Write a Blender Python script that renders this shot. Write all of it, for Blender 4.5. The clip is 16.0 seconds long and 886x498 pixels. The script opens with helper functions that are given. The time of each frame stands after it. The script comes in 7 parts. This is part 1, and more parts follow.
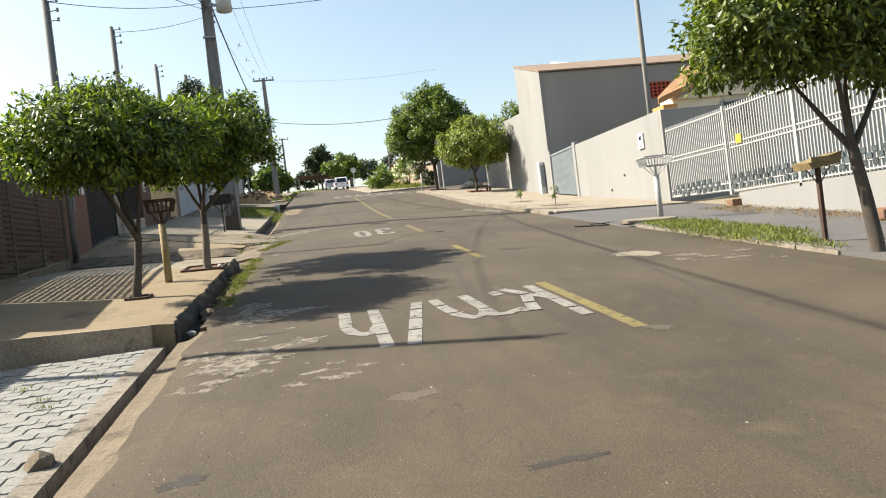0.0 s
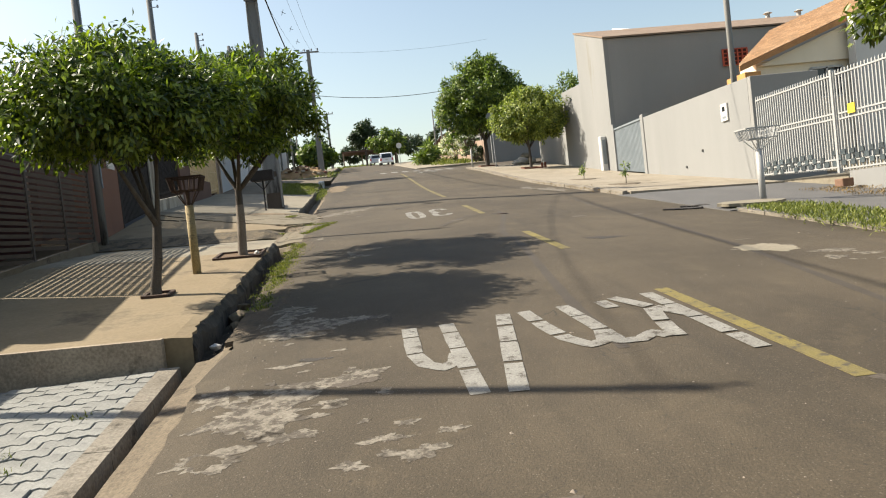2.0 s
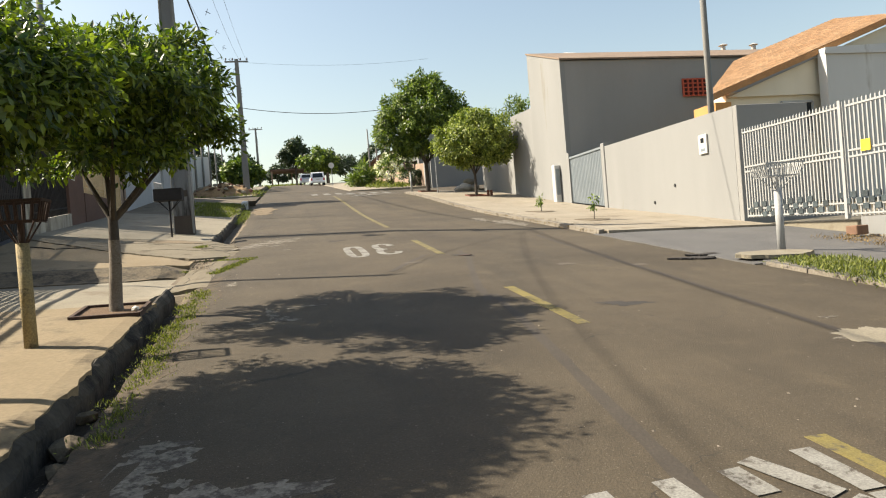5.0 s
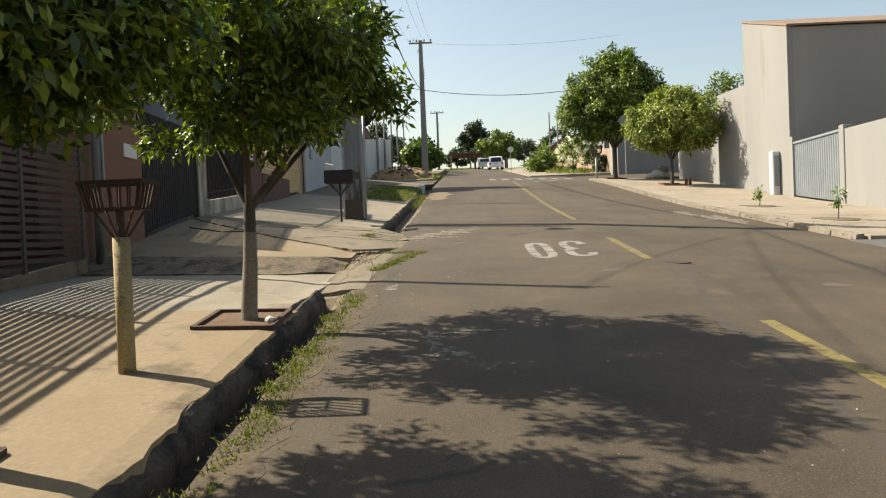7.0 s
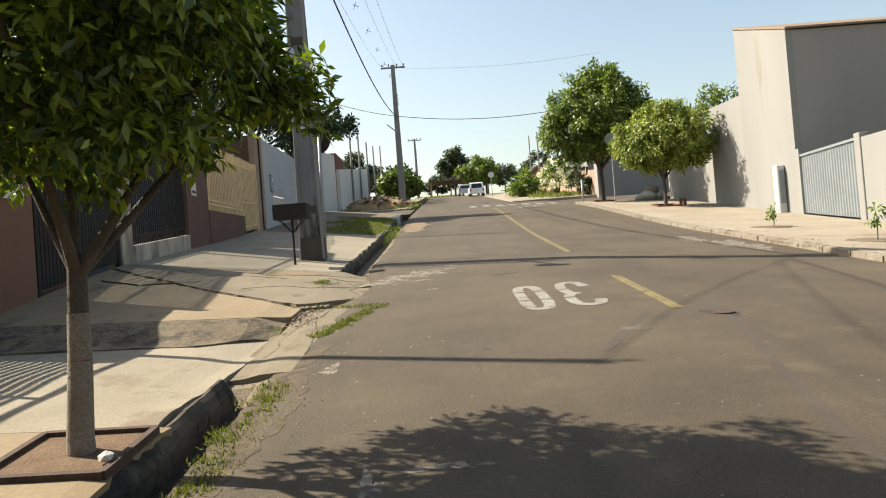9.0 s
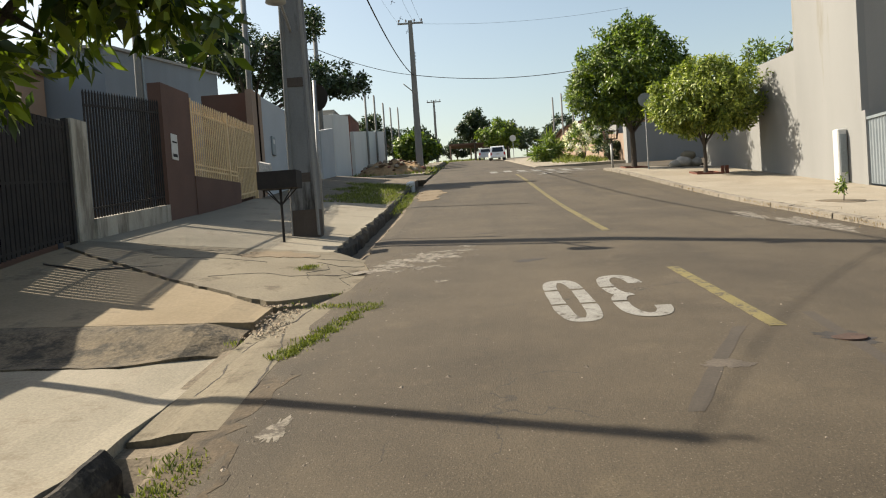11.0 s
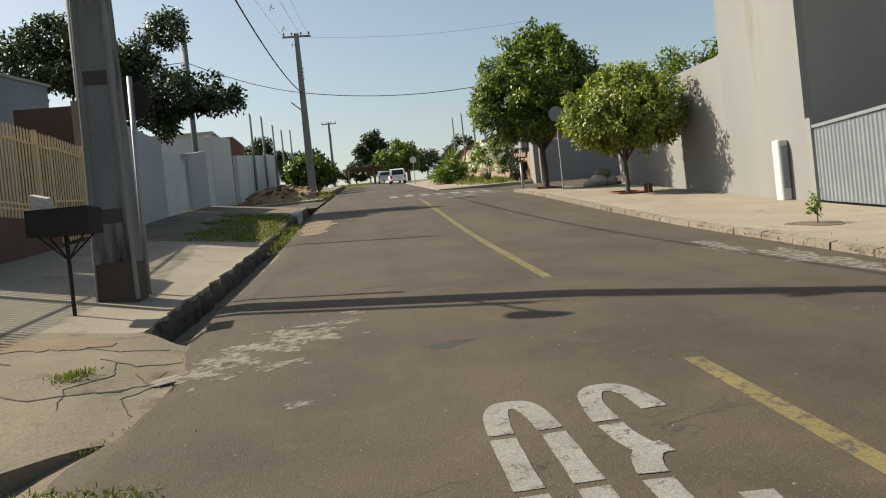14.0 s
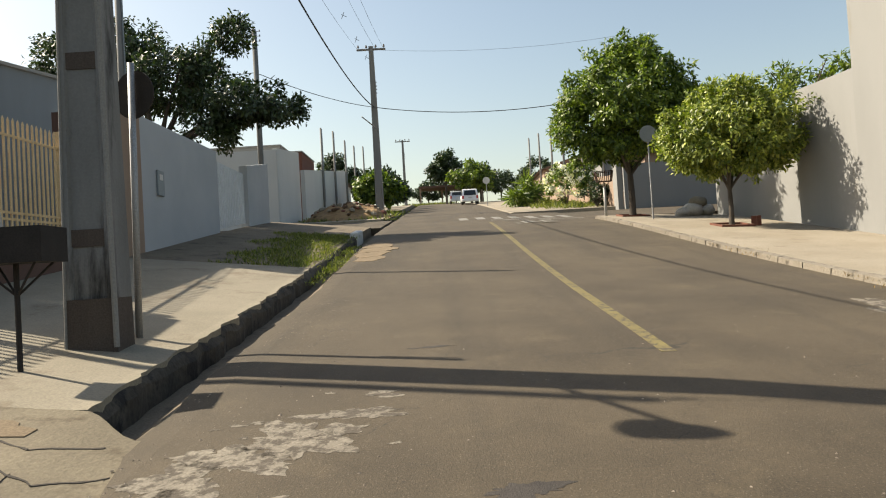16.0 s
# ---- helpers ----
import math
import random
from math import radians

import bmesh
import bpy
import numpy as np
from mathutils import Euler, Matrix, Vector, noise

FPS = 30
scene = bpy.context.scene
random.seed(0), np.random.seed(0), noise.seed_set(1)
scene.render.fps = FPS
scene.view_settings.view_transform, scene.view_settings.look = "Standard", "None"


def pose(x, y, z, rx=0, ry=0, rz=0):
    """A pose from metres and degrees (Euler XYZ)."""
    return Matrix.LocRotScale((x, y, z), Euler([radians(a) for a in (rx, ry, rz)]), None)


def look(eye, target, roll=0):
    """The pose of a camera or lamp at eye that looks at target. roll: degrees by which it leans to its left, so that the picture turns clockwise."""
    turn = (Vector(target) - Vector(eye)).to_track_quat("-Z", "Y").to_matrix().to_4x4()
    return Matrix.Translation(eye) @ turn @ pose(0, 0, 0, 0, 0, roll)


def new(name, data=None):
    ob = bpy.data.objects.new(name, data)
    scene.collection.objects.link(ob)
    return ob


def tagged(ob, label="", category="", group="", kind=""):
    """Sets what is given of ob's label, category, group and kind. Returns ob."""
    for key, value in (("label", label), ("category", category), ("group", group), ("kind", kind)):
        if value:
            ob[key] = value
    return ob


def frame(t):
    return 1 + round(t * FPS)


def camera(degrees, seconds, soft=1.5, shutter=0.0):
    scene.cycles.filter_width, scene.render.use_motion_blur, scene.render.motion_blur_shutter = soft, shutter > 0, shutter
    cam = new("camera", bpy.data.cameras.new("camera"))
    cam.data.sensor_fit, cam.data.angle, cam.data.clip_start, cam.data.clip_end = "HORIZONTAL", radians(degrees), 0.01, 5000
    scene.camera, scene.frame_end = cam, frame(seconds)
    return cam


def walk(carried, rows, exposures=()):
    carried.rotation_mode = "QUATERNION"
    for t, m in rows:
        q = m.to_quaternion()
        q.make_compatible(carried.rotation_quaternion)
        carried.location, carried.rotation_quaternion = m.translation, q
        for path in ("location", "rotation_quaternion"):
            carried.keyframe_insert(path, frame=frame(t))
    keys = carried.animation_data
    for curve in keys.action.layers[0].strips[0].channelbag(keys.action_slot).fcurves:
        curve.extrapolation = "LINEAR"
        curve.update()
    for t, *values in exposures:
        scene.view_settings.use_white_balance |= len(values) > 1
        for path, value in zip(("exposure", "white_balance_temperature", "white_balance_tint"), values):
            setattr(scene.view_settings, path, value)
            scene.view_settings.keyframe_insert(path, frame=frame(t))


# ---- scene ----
cam = camera(64.3, 16.0, soft=1.1)
PATH = [
    (0, (1.656, 0.358, 0.755), (2.007, 2.327, 0.741), -6.9),
    (0.5, (1.647, 0.837, 0.779), (1.964, 2.811, 0.747), -8.8),
    (1, (1.671, 1.323, 0.847), (1.811, 3.318, 0.817), -6.6),
    (1.5, (1.565, 1.903, 0.914), (1.64, 3.901, 0.857), -5.0),
    (2, (1.552, 2.489, 0.98), (1.777, 4.475, 0.913), -6.4),
    (2.5, (1.655, 3.091, 1.041), (1.904, 5.075, 1.004), -3.0),
    (3, (1.597, 3.735, 1.14), (2.026, 5.688, 1.11), -1.9),
    (3.5, (1.577, 4.23, 1.139), (1.996, 6.185, 1.111), -4.0),
    (3.7, (1.602, 4.491, 1.204), (2.038, 6.443, 1.239), -5.5),
    (5.8, (1.604, 6.701, 1.441), (2.03, 8.654, 1.391), -4.2),
    (6, (1.622, 6.981, 1.466), (1.99, 8.947, 1.447), -5.3),
    (6.5, (1.66, 7.55, 1.556), (1.723, 9.548, 1.61), -2.3),
    (7, (1.664, 8.249, 1.617), (1.604, 10.248, 1.583), -2.3),
    (7.5, (1.681, 8.824, 1.653), (1.729, 10.823, 1.655), -4.5),
    (8, (1.793, 9.535, 1.728), (1.909, 11.531, 1.676), -3.2),
    (8.5, (1.789, 10.158, 1.82), (1.991, 12.148, 1.777), -4.1),
    (9, (1.868, 10.901, 1.879), (1.857, 12.9, 1.92), -4.5),
    (9.5, (1.844, 11.455, 1.898), (1.84, 13.455, 1.88), -3.7),
    (11.8, (2.025, 14.202, 2.231), (1.925, 16.198, 2.173), -4.1),
    (12, (1.994, 14.454, 2.199), (1.917, 16.453, 2.166), -3.5),
    (12.5, (2.022, 15.2, 2.334), (1.982, 17.2, 2.322), -4.2),
    (13, (2.141, 15.874, 2.402), (2.172, 17.874, 2.39), -5.9),
    (13.5, (2.196, 16.509, 2.435), (2.364, 18.502, 2.406), -6.5),
    (14, (2.222, 17.127, 2.513), (2.424, 19.117, 2.497), -6.0),
    (14.5, (2.316, 17.752, 2.644), (2.408, 19.749, 2.708), -5.3),
    (15, (2.343, 18.411, 2.723), (2.356, 20.41, 2.791), -4.2),
    (15.5, (2.399, 18.984, 2.756), (2.446, 20.981, 2.853), -4.5),
    (16, (2.446, 19.67, 2.795), (2.454, 21.669, 2.853), -3.5),
]
walk(cam, [(t, look(eye, target, roll)) for t, eye, target, roll in PATH],
     [(0, 1.20, 7100, 9), (1.0, 0.93, 6900, 9), (2.0, 1.01, 7200, 9), (3.0, 1.05, 7400, 9), (6, 1.03, 7500, 9), (7, 0.96, 7600, 9), (8.5, 1.18, 7600, 9), (9.5, 1.08, 7500, 9), (12.5, 0.68, 7400, 9), (13.5, 0.60, 7400, 9), (14.5, 0.53, 7200, 9), (15.5, 0.88, 7550, 9), (16, 0.88, 7600, 9)])

# ---- light ----
SUN_WAY = Vector((1.0, -0.38, -0.97)).normalized()
sun_el = math.asin(-SUN_WAY.z)
sun_az = math.atan2(-SUN_WAY.x, -SUN_WAY.y)
world = bpy.data.worlds.new("sky")
scene.world = world
world.use_nodes = True
wn = world.node_tree
sky = wn.nodes.new("ShaderNodeTexSky")
sky.sky_type = "NISHITA"
sky.sun_disc = False
sky.sun_elevation = sun_el
sky.sun_rotation = sun_az
sky.air_density, sky.dust_density, sky.ozone_density = 1.25, 2.0, 1.0
wn.links.new(sky.outputs[0], wn.nodes["Background"].inputs[0])
wn.nodes["Background"].inputs[1].default_value = 0.1
sun_lamp = bpy.data.lights.new("sun", "SUN")
sun_lamp.energy, sun_lamp.angle, sun_lamp.color = 5.0, radians(0.55), (1.0, 0.96, 0.89)
sun_ob = new("sun", sun_lamp)
sun_ob.matrix_basis = look((0, 0, 40), Vector((0, 0, 40)) + SUN_WAY)

# ---- heights ----


def smooth(a, b, v):
    u = min(1.0, max(0.0, (v - a) / (b - a)))
    return u * u * (3 - 2 * u)


def hill(y):
    """Height of the road's crown: a steady climb that levels out far up the street."""
    v = min(max(y, -45.0), 100.0)
    z = 0.108 * v - 0.915 + 0.32 * smooth(30, 48, v)
    if y > 100:
        u = min(y, 160.0) - 100
        z += 0.108 * u - 0.108 * u * u / 120
    if y > 160:
        z -= 0.012 * (y - 160)
    return z


def cross(x):
    """Crossfall of the asphalt."""
    if x < 0.5:
        return -0.05 * min(1.0, (0.5 - x) / 0.6)
    return -0.15 * max(0.0, x - 4.5) / 4.4


def left_h(x, y):
    """Footway on the near side of the garden gates."""
    rise = 0.03 + 0.085 * smooth(19, 25, y)
    return 0.09 + max(0.0, -0.45 - x) * rise


def right_h(x, y):
    return -0.05 - 0.04 * max(0.0, x - 9.0)


def on_left(x, y):
    return hill(y) + left_h(x, y)


def on_right(x, y):
    return hill(y) + right_h(x, y)


def on_road(x, y):
    return hill(y) + cross(x)


# ---- materials ----


def surface(name, a, b, scale=2.0, fine=60.0, rough=0.85, bump=0.25, metal=0.0, grit=0.25, spots=None, spot_scale=1.2, spot_at=0.62, streaks=False, island=0.0, piece=0.0):
    """A two-scale worn surface: broad patches from a to b, fine grit, relief, and stains of the colour spots."""
    m = bpy.data.materials.new(name)
    m.use_nodes = True
    n, l = m.node_tree.nodes, m.node_tree.links
    bs = n["Principled BSDF"]
    bs.inputs["Roughness"].default_value = rough
    bs.inputs["Metallic"].default_value = metal
    tc = n.new("ShaderNodeTexCoord")
    co = tc.outputs["Object"]
    if streaks:
        mp = n.new("ShaderNodeMapping")
        mp.inputs["Scale"].default_value = (1, 1, 0.16)
        l.new(co, mp.inputs[0])
        co = mp.outputs[0]
    big = n.new("ShaderNodeTexNoise")
    big.inputs["Scale"].default_value, big.inputs["Detail"].default_value, big.inputs["Roughness"].default_value = scale, 6, 0.62
    l.new(co, big.inputs["Vector"])
    small = n.new("ShaderNodeTexNoise")
    small.inputs["Scale"].default_value, small.inputs["Detail"].default_value = fine, 3
    l.new(tc.outputs["Object"], small.inputs["Vector"])
    ramp = n.new("ShaderNodeMapRange")
    ramp.inputs[1].default_value, ramp.inputs[2].default_value = 0.32, 0.68
    l.new(big.outputs[0], ramp.inputs[0])
    mix = n.new("ShaderNodeMix")
    mix.data_type = "RGBA"
    mix.inputs[6].default_value, mix.inputs[7].default_value = (*a, 1), (*b, 1)
    l.new(ramp.outputs[0], mix.inputs[0])
    out = mix.outputs[2]
    if spots:
        sp = n.new("ShaderNodeTexNoise")
        sp.inputs["Scale"].default_value, sp.inputs["Detail"].default_value, sp.inputs["Roughness"].default_value = spot_scale, 8, 0.7
        l.new(co, sp.inputs["Vector"])
        sr = n.new("ShaderNodeMapRange")
        sr.inputs[1].default_value, sr.inputs[2].default_value = spot_at, spot_at + 0.1
        l.new(sp.outputs[0], sr.inputs[0])
        sm = n.new("ShaderNodeMix")
        sm.data_type = "RGBA"
        sm.inputs[7].default_value = (*spots, 1)
        l.new(sr.outputs[0], sm.inputs[0])
        l.new(out, sm.inputs[6])
        out = sm.outputs[2]
    gr = n.new("ShaderNodeMapRange")
    gr.inputs[1].default_value, gr.inputs[2].default_value = 0.3, 0.7
    gr.inputs[3].default_value, gr.inputs[4].default_value = 1 - grit, 1 + grit
    l.new(small.outputs[0], gr.inputs[0])
    val = gr.outputs[0]
    if island or piece:
        src = n.new("ShaderNodeNewGeometry").outputs["Random Per Island"] if island else n.new("ShaderNodeObjectInfo").outputs["Random"]
        ir = n.new("ShaderNodeMapRange")
        k = island or piece
        ir.inputs[3].default_value, ir.inputs[4].default_value = 1 - k, 1 + k
        l.new(src, ir.inputs[0])
        mu = n.new("ShaderNodeMath")
        mu.operation = "MULTIPLY"
        l.new(val, mu.inputs[0])
        l.new(ir.outputs[0], mu.inputs[1])
        val = mu.outputs[0]
    sc = n.new("ShaderNodeVectorMath")
    sc.operation = "SCALE"
    l.new(out, sc.inputs[0])
    l.new(val, sc.inputs["Scale"])
    l.new(sc.outputs[0], bs.inputs["Base Color"])
    if bump:
        bp = n.new("ShaderNodeBump")
        bp.inputs["Strength"].default_value, bp.inputs["Distance"].default_value = bump, 0.012
        l.new(small.outputs[0], bp.inputs["Height"])
        l.new(bp.outputs[0], bs.inputs["Normal"])
    return m


def asphalt(name, a, b, dark):
    """Old road surface: broad patches, wheel tracks along the street, exposed stone, pits and hairline cracks."""
    m = bpy.data.materials.new(name)
    m.use_nodes = True
    n, l = m.node_tree.nodes, m.node_tree.links
    bs = n["Principled BSDF"]
    bs.inputs["Roughness"].default_value = 0.88
    co = n.new("ShaderNodeTexCoord").outputs["Object"]

    def noise_of(scale, detail=5, stretch=None):
        v = co
        if stretch:
            mp = n.new("ShaderNodeMapping")
            mp.inputs["Scale"].default_value = stretch
            l.new(co, mp.inputs[0])
            v = mp.outputs[0]
        t = n.new("ShaderNodeTexNoise")
        t.inputs["Scale"].default_value, t.inputs["Detail"].default_value, t.inputs["Roughness"].default_value = scale, detail, 0.62
        l.new(v, t.inputs["Vector"])
        return t.outputs[0]

    def ranged(src, lo, hi, to0=0.0, to1=1.0):
        r = n.new("ShaderNodeMapRange")
        r.inputs[1].default_value, r.inputs[2].default_value, r.inputs[3].default_value, r.inputs[4].default_value = lo, hi, to0, to1
        l.new(src, r.inputs[0])
        return r.outputs[0]

    def mixed(fac, x, y):
        k = n.new("ShaderNodeMix")
        k.data_type = "RGBA"
        l.new(fac, k.inputs[0])
        for sock, v in ((k.inputs[6], x), (k.inputs[7], y)):
            if isinstance(v, tuple):
                sock.default_value = (*v, 1)
            else:
                l.new(v, sock)
        return k.outputs[2]

    def times(x, y):
        k = n.new("ShaderNodeMath")
        k.operation = "MULTIPLY"
        l.new(x, k.inputs[0])
        l.new(y, k.inputs[1])
        return k.outputs[0]

    def cells(scale, feature="F1"):
        v = n.new("ShaderNodeTexVoronoi")
        v.feature = feature
        v.inputs["Scale"].default_value = scale
        l.new(co, v.inputs["Vector"])
        return v

    col = mixed(ranged(noise_of(0.5, 6), 0.33, 0.67), a, b)
    col = mixed(ranged(noise_of(1.0, 4, (1.3, 0.07, 1)), 0.5, 0.72, 0.0, 0.55), col, dark)
    col = mixed(ranged(noise_of(1.9, 8), 0.56, 0.72, 0.0, 0.6), col, (0.096, 0.073, 0.043))
    stones = cells(75.0)
    bright = n.new("ShaderNodeSeparateColor")
    l.new(stones.outputs["Color"], bright.inputs[0])
    col = mixed(times(ranged(stones.outputs["Distance"], 0.22, 0.42, 1.0, 0.0), ranged(bright.outputs[0], 0.72, 0.95, 0.0, 0.55)), col, (0.17, 0.145, 0.105))
    pits = cells(13.0)
    pick = n.new("ShaderNodeSeparateColor")
    l.new(pits.outputs["Color"], pick.inputs[0])
    pit = times(ranged(pits.outputs["Distance"], 0.05, 0.17, 1.0, 0.0), ranged(pick.outputs[1], 0.86, 0.97, 0.0, 0.85))
    col = mixed(pit, col, (0.018, 0.015, 0.012))
    lines = cells(0.55, "DISTANCE_TO_EDGE")
    wv = n.new("ShaderNodeVectorMath")
    wv.operation = "MULTIPLY_ADD"
    wn2 = n.new("ShaderNodeTexNoise")
    wn2.inputs["Scale"].default_value, wn2.inputs["Detail"].default_value = 2.2, 6
    l.new(co, wn2.inputs["Vector"])
    l.new(wn2.outputs["Color"], wv.inputs[0])
    wv.inputs[1].default_value = (0.9, 0.9, 0.0)
    l.new(co, wv.inputs[2])
    l.new(wv.outputs[0], lines.inputs["Vector"])
    hair = times(ranged(lines.outputs["Distance"], 0.001, 0.006, 1.0, 0.0), ranged(noise_of(0.6, 3), 0.52, 0.6, 0.0, 0.7))
    col = mixed(hair, col, (0.02, 0.017, 0.014))
    grain = noise_of(70.0, 4)
    sc = n.new("ShaderNodeVectorMath")
    sc.operation = "SCALE"
    l.new(col, sc.inputs[0])
    l.new(ranged(grain, 0.3, 0.7, 0.7, 1.3), sc.inputs["Scale"])
    l.new(sc.outputs[0], bs.inputs["Base Color"])
    bp = n.new("ShaderNodeBump")
    bp.inputs["Strength"].default_value, bp.inputs["Distance"].default_value = 0.55, 0.012
    l.new(grain, bp.inputs["Height"])
    l.new(bp.outputs[0], bs.inputs["Normal"])
    return m


def foliage(name, a, b, glow=0.35, rough=0.45):
    m = bpy.data.materials.new(name)
    m.use_nodes = True
    n, l = m.node_tree.nodes, m.node_tree.links
    bs = n["Principled BSDF"]
    bs.inputs["Roughness"].default_value = rough
    geo = n.new("ShaderNodeNewGeometry")
    mix = n.new("ShaderNodeMix")
    mix.data_type = "RGBA"
    mix.inputs[6].default_value, mix.inputs[7].default_value = (*a, 1), (*b, 1)
    few = n.new("ShaderNodeMath")
    few.operation = "POWER"
    few.inputs[1].default_value = 1.5
    l.new(geo.outputs["Random Per Island"], few.inputs[0])
    l.new(few.outputs[0], mix.inputs[0])
    l.new(mix.outputs[2], bs.inputs["Base Color"])
    tr = n.new("ShaderNodeBsdfTranslucent")
    br = n.new("ShaderNodeVectorMath")
    br.operation = "MULTIPLY"
    br.inputs[1].default_value = (1.5, 1.7, 0.7)
    l.new(mix.outputs[2], br.inputs[0])
    l.new(br.outputs[0], tr.inputs[0])
    ms = n.new("ShaderNodeMixShader")
    ms.inputs[0].default_value = glow
    l.new(bs.outputs[0], ms.inputs[1])
    l.new(tr.outputs[0], ms.inputs[2])
    l.new(ms.outputs[0], n["Material Output"].inputs[0])
    return m


ASPHALT = asphalt("asphalt", (0.044, 0.0325, 0.0188), (0.078, 0.059, 0.036), (0.030, 0.023, 0.0142))
DARK_STREAK = surface("darker asphalt of tyre marks and band", (0.0443, 0.0346, 0.0254), (0.0584, 0.0465, 0.034), 2, 40, 0.88, 0.35, grit=0.13)
ASPHALT_GREY = surface("grey asphalt", (0.0865, 0.0837, 0.0807), (0.113, 0.108, 0.103), 0.8, 110, 0.9, 0.4)
PATCH = surface("worn concrete patch", (0.215, 0.19, 0.15), (0.163, 0.141, 0.111), 3, 40, 0.95, 0.5, spots=(0.0706, 0.0575, 0.0431), spot_scale=9, spot_at=0.455)
TAR = surface("dark tar", (0.027, 0.0227, 0.0195), (0.0486, 0.0405, 0.0351), 3, 90, 0.9, 0.6)
WHITE_PAINT = surface("worn white road paint", (0.242, 0.233, 0.208), (0.176, 0.166, 0.144), 3, 70, 0.85, 0.3, spots=(0.0696, 0.0574, 0.0453), spot_scale=10, spot_at=0.535)
YELLOW_PAINT = surface("worn yellow road paint", (0.195, 0.154, 0.0405), (0.141, 0.113, 0.0433), 3, 80, 0.85, 0.3, spots=(0.0638, 0.0524, 0.0378), spot_scale=10, spot_at=0.53)
FADED_YELLOW = surface("faded yellow road paint", (0.173, 0.141, 0.0486), (0.13, 0.105, 0.046), 3, 70, 0.88, 0.3, spots=(0.0638, 0.0513, 0.0368), spot_scale=9, spot_at=0.5)
CONCRETE = surface("footway concrete", (0.177, 0.131, 0.0738), (0.234, 0.181, 0.111), 0.9, 24, 0.92, 0.3, grit=0.1, spots=(0.111, 0.0822, 0.0482), spot_scale=0.9, spot_at=0.55)
CONCRETE_GREY = surface("weathered grey concrete", (0.13, 0.107, 0.072), (0.175, 0.147, 0.1), 0.9, 34, 0.95, 0.6, grit=0.14, spots=(0.0882, 0.0678, 0.0416), spot_scale=1.6, spot_at=0.55)
CONCRETE_SHADED = surface("dirty concrete darkened for shade", (0.0914, 0.0718, 0.0457), (0.161, 0.123, 0.0765), 2.4, 30, 0.95, 0.8, grit=0.25, spots=(0.0421, 0.0342, 0.0229), spot_scale=3.5, spot_at=0.5)
CONCRETE_PALE = surface("pale concrete", (0.192, 0.167, 0.12), (0.242, 0.211, 0.157), 1.1, 45, 0.92, 0.35, grit=0.15, spots=(0.162, 0.129, 0.0888), spot_scale=1.2, spot_at=0.56)
CONCRETE_OLD = surface("dirty concrete", (0.117, 0.0908, 0.0606), (0.163, 0.129, 0.0874), 1.6, 40, 0.95, 0.6, spots=(0.0663, 0.0499, 0.0333), spot_scale=2.2, spot_at=0.54)
KERB = surface("kerb concrete", (0.166, 0.142, 0.109), (0.216, 0.19, 0.152), 2.2, 40, 0.95, 0.6, spots=(0.0644, 0.0532, 0.039), spot_scale=3.5, spot_at=0.54)
# dirt colour taken darker, with the shade of the kerb face put in
KERB_SHADED = surface("dirty broken kerb darkened for shade", (0.0292, 0.024, 0.0175), (0.0778, 0.0648, 0.0486), 2.6, 22, 0.95, 0.8, grit=0.2, spots=(0.0117, 0.00972, 0.00778), spot_scale=2.4, spot_at=0.5)
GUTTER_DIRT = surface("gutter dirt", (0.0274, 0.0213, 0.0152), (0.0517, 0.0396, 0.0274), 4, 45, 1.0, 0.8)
PAVER = surface("pale paver", (0.183, 0.183, 0.168), (0.232, 0.23, 0.211), 2.0, 60, 0.9, 0.4, grit=0.17, piece=0.1, spots=(0.157, 0.149, 0.127), spot_scale=2)
DIRT = surface("packed earth", (0.232, 0.195, 0.143), (0.286, 0.249, 0.192), 0.7, 35, 1.0, 0.5, grit=0.17, spots=(0.183, 0.149, 0.105), spot_scale=0.9, spot_at=0.56)
RED_SOIL = surface("red soil", (0.0951, 0.0529, 0.0292), (0.143, 0.0917, 0.0535), 4, 50, 1.0, 0.8)
SAND = surface("spilled sand", (0.2, 0.147, 0.0904), (0.143, 0.107, 0.0667), 1.6, 50, 1.0, 0.3, spots=(0.0904, 0.0704, 0.0476), spot_scale=2.0, spot_at=0.7)
FIELD = surface("far ground", (0.0757, 0.0649, 0.0324), (0.108, 0.0807, 0.0433), 0.2, 9, 1.0, 0.4)
WALL_PALE = surface("pale beige render", (0.208, 0.208, 0.202), (0.239, 0.239, 0.231), 0.5, 50, 0.9, 0.2, grit=0.07, spots=(0.186, 0.168, 0.138), spot_scale=0.7, spot_at=0.6, streaks=True)
WALL_GREY = surface("grey render", (0.236, 0.232, 0.221), (0.266, 0.261, 0.246), 0.4, 55, 0.92, 0.2, grit=0.07, streaks=True)
WALL_BLUE = surface("blue-grey render", (0.34, 0.361, 0.383), (0.398, 0.416, 0.434), 0.6, 60, 0.9, 0.2, grit=0.07)
WALL_WHITE = surface("white render", (0.483, 0.483, 0.469), (0.54, 0.54, 0.525), 0.6, 50, 0.9, 0.15, grit=0.06, spots=(0.398, 0.383, 0.355), streaks=True)
WALL_BROWN = surface("brown render", (0.0911, 0.0491, 0.0365), (0.127, 0.0697, 0.0506), 0.8, 60, 0.9, 0.2, grit=0.1)
WALL_TAN = surface("tan render", (0.256, 0.177, 0.128), (0.298, 0.213, 0.156), 0.8, 60, 0.9, 0.2, grit=0.1)
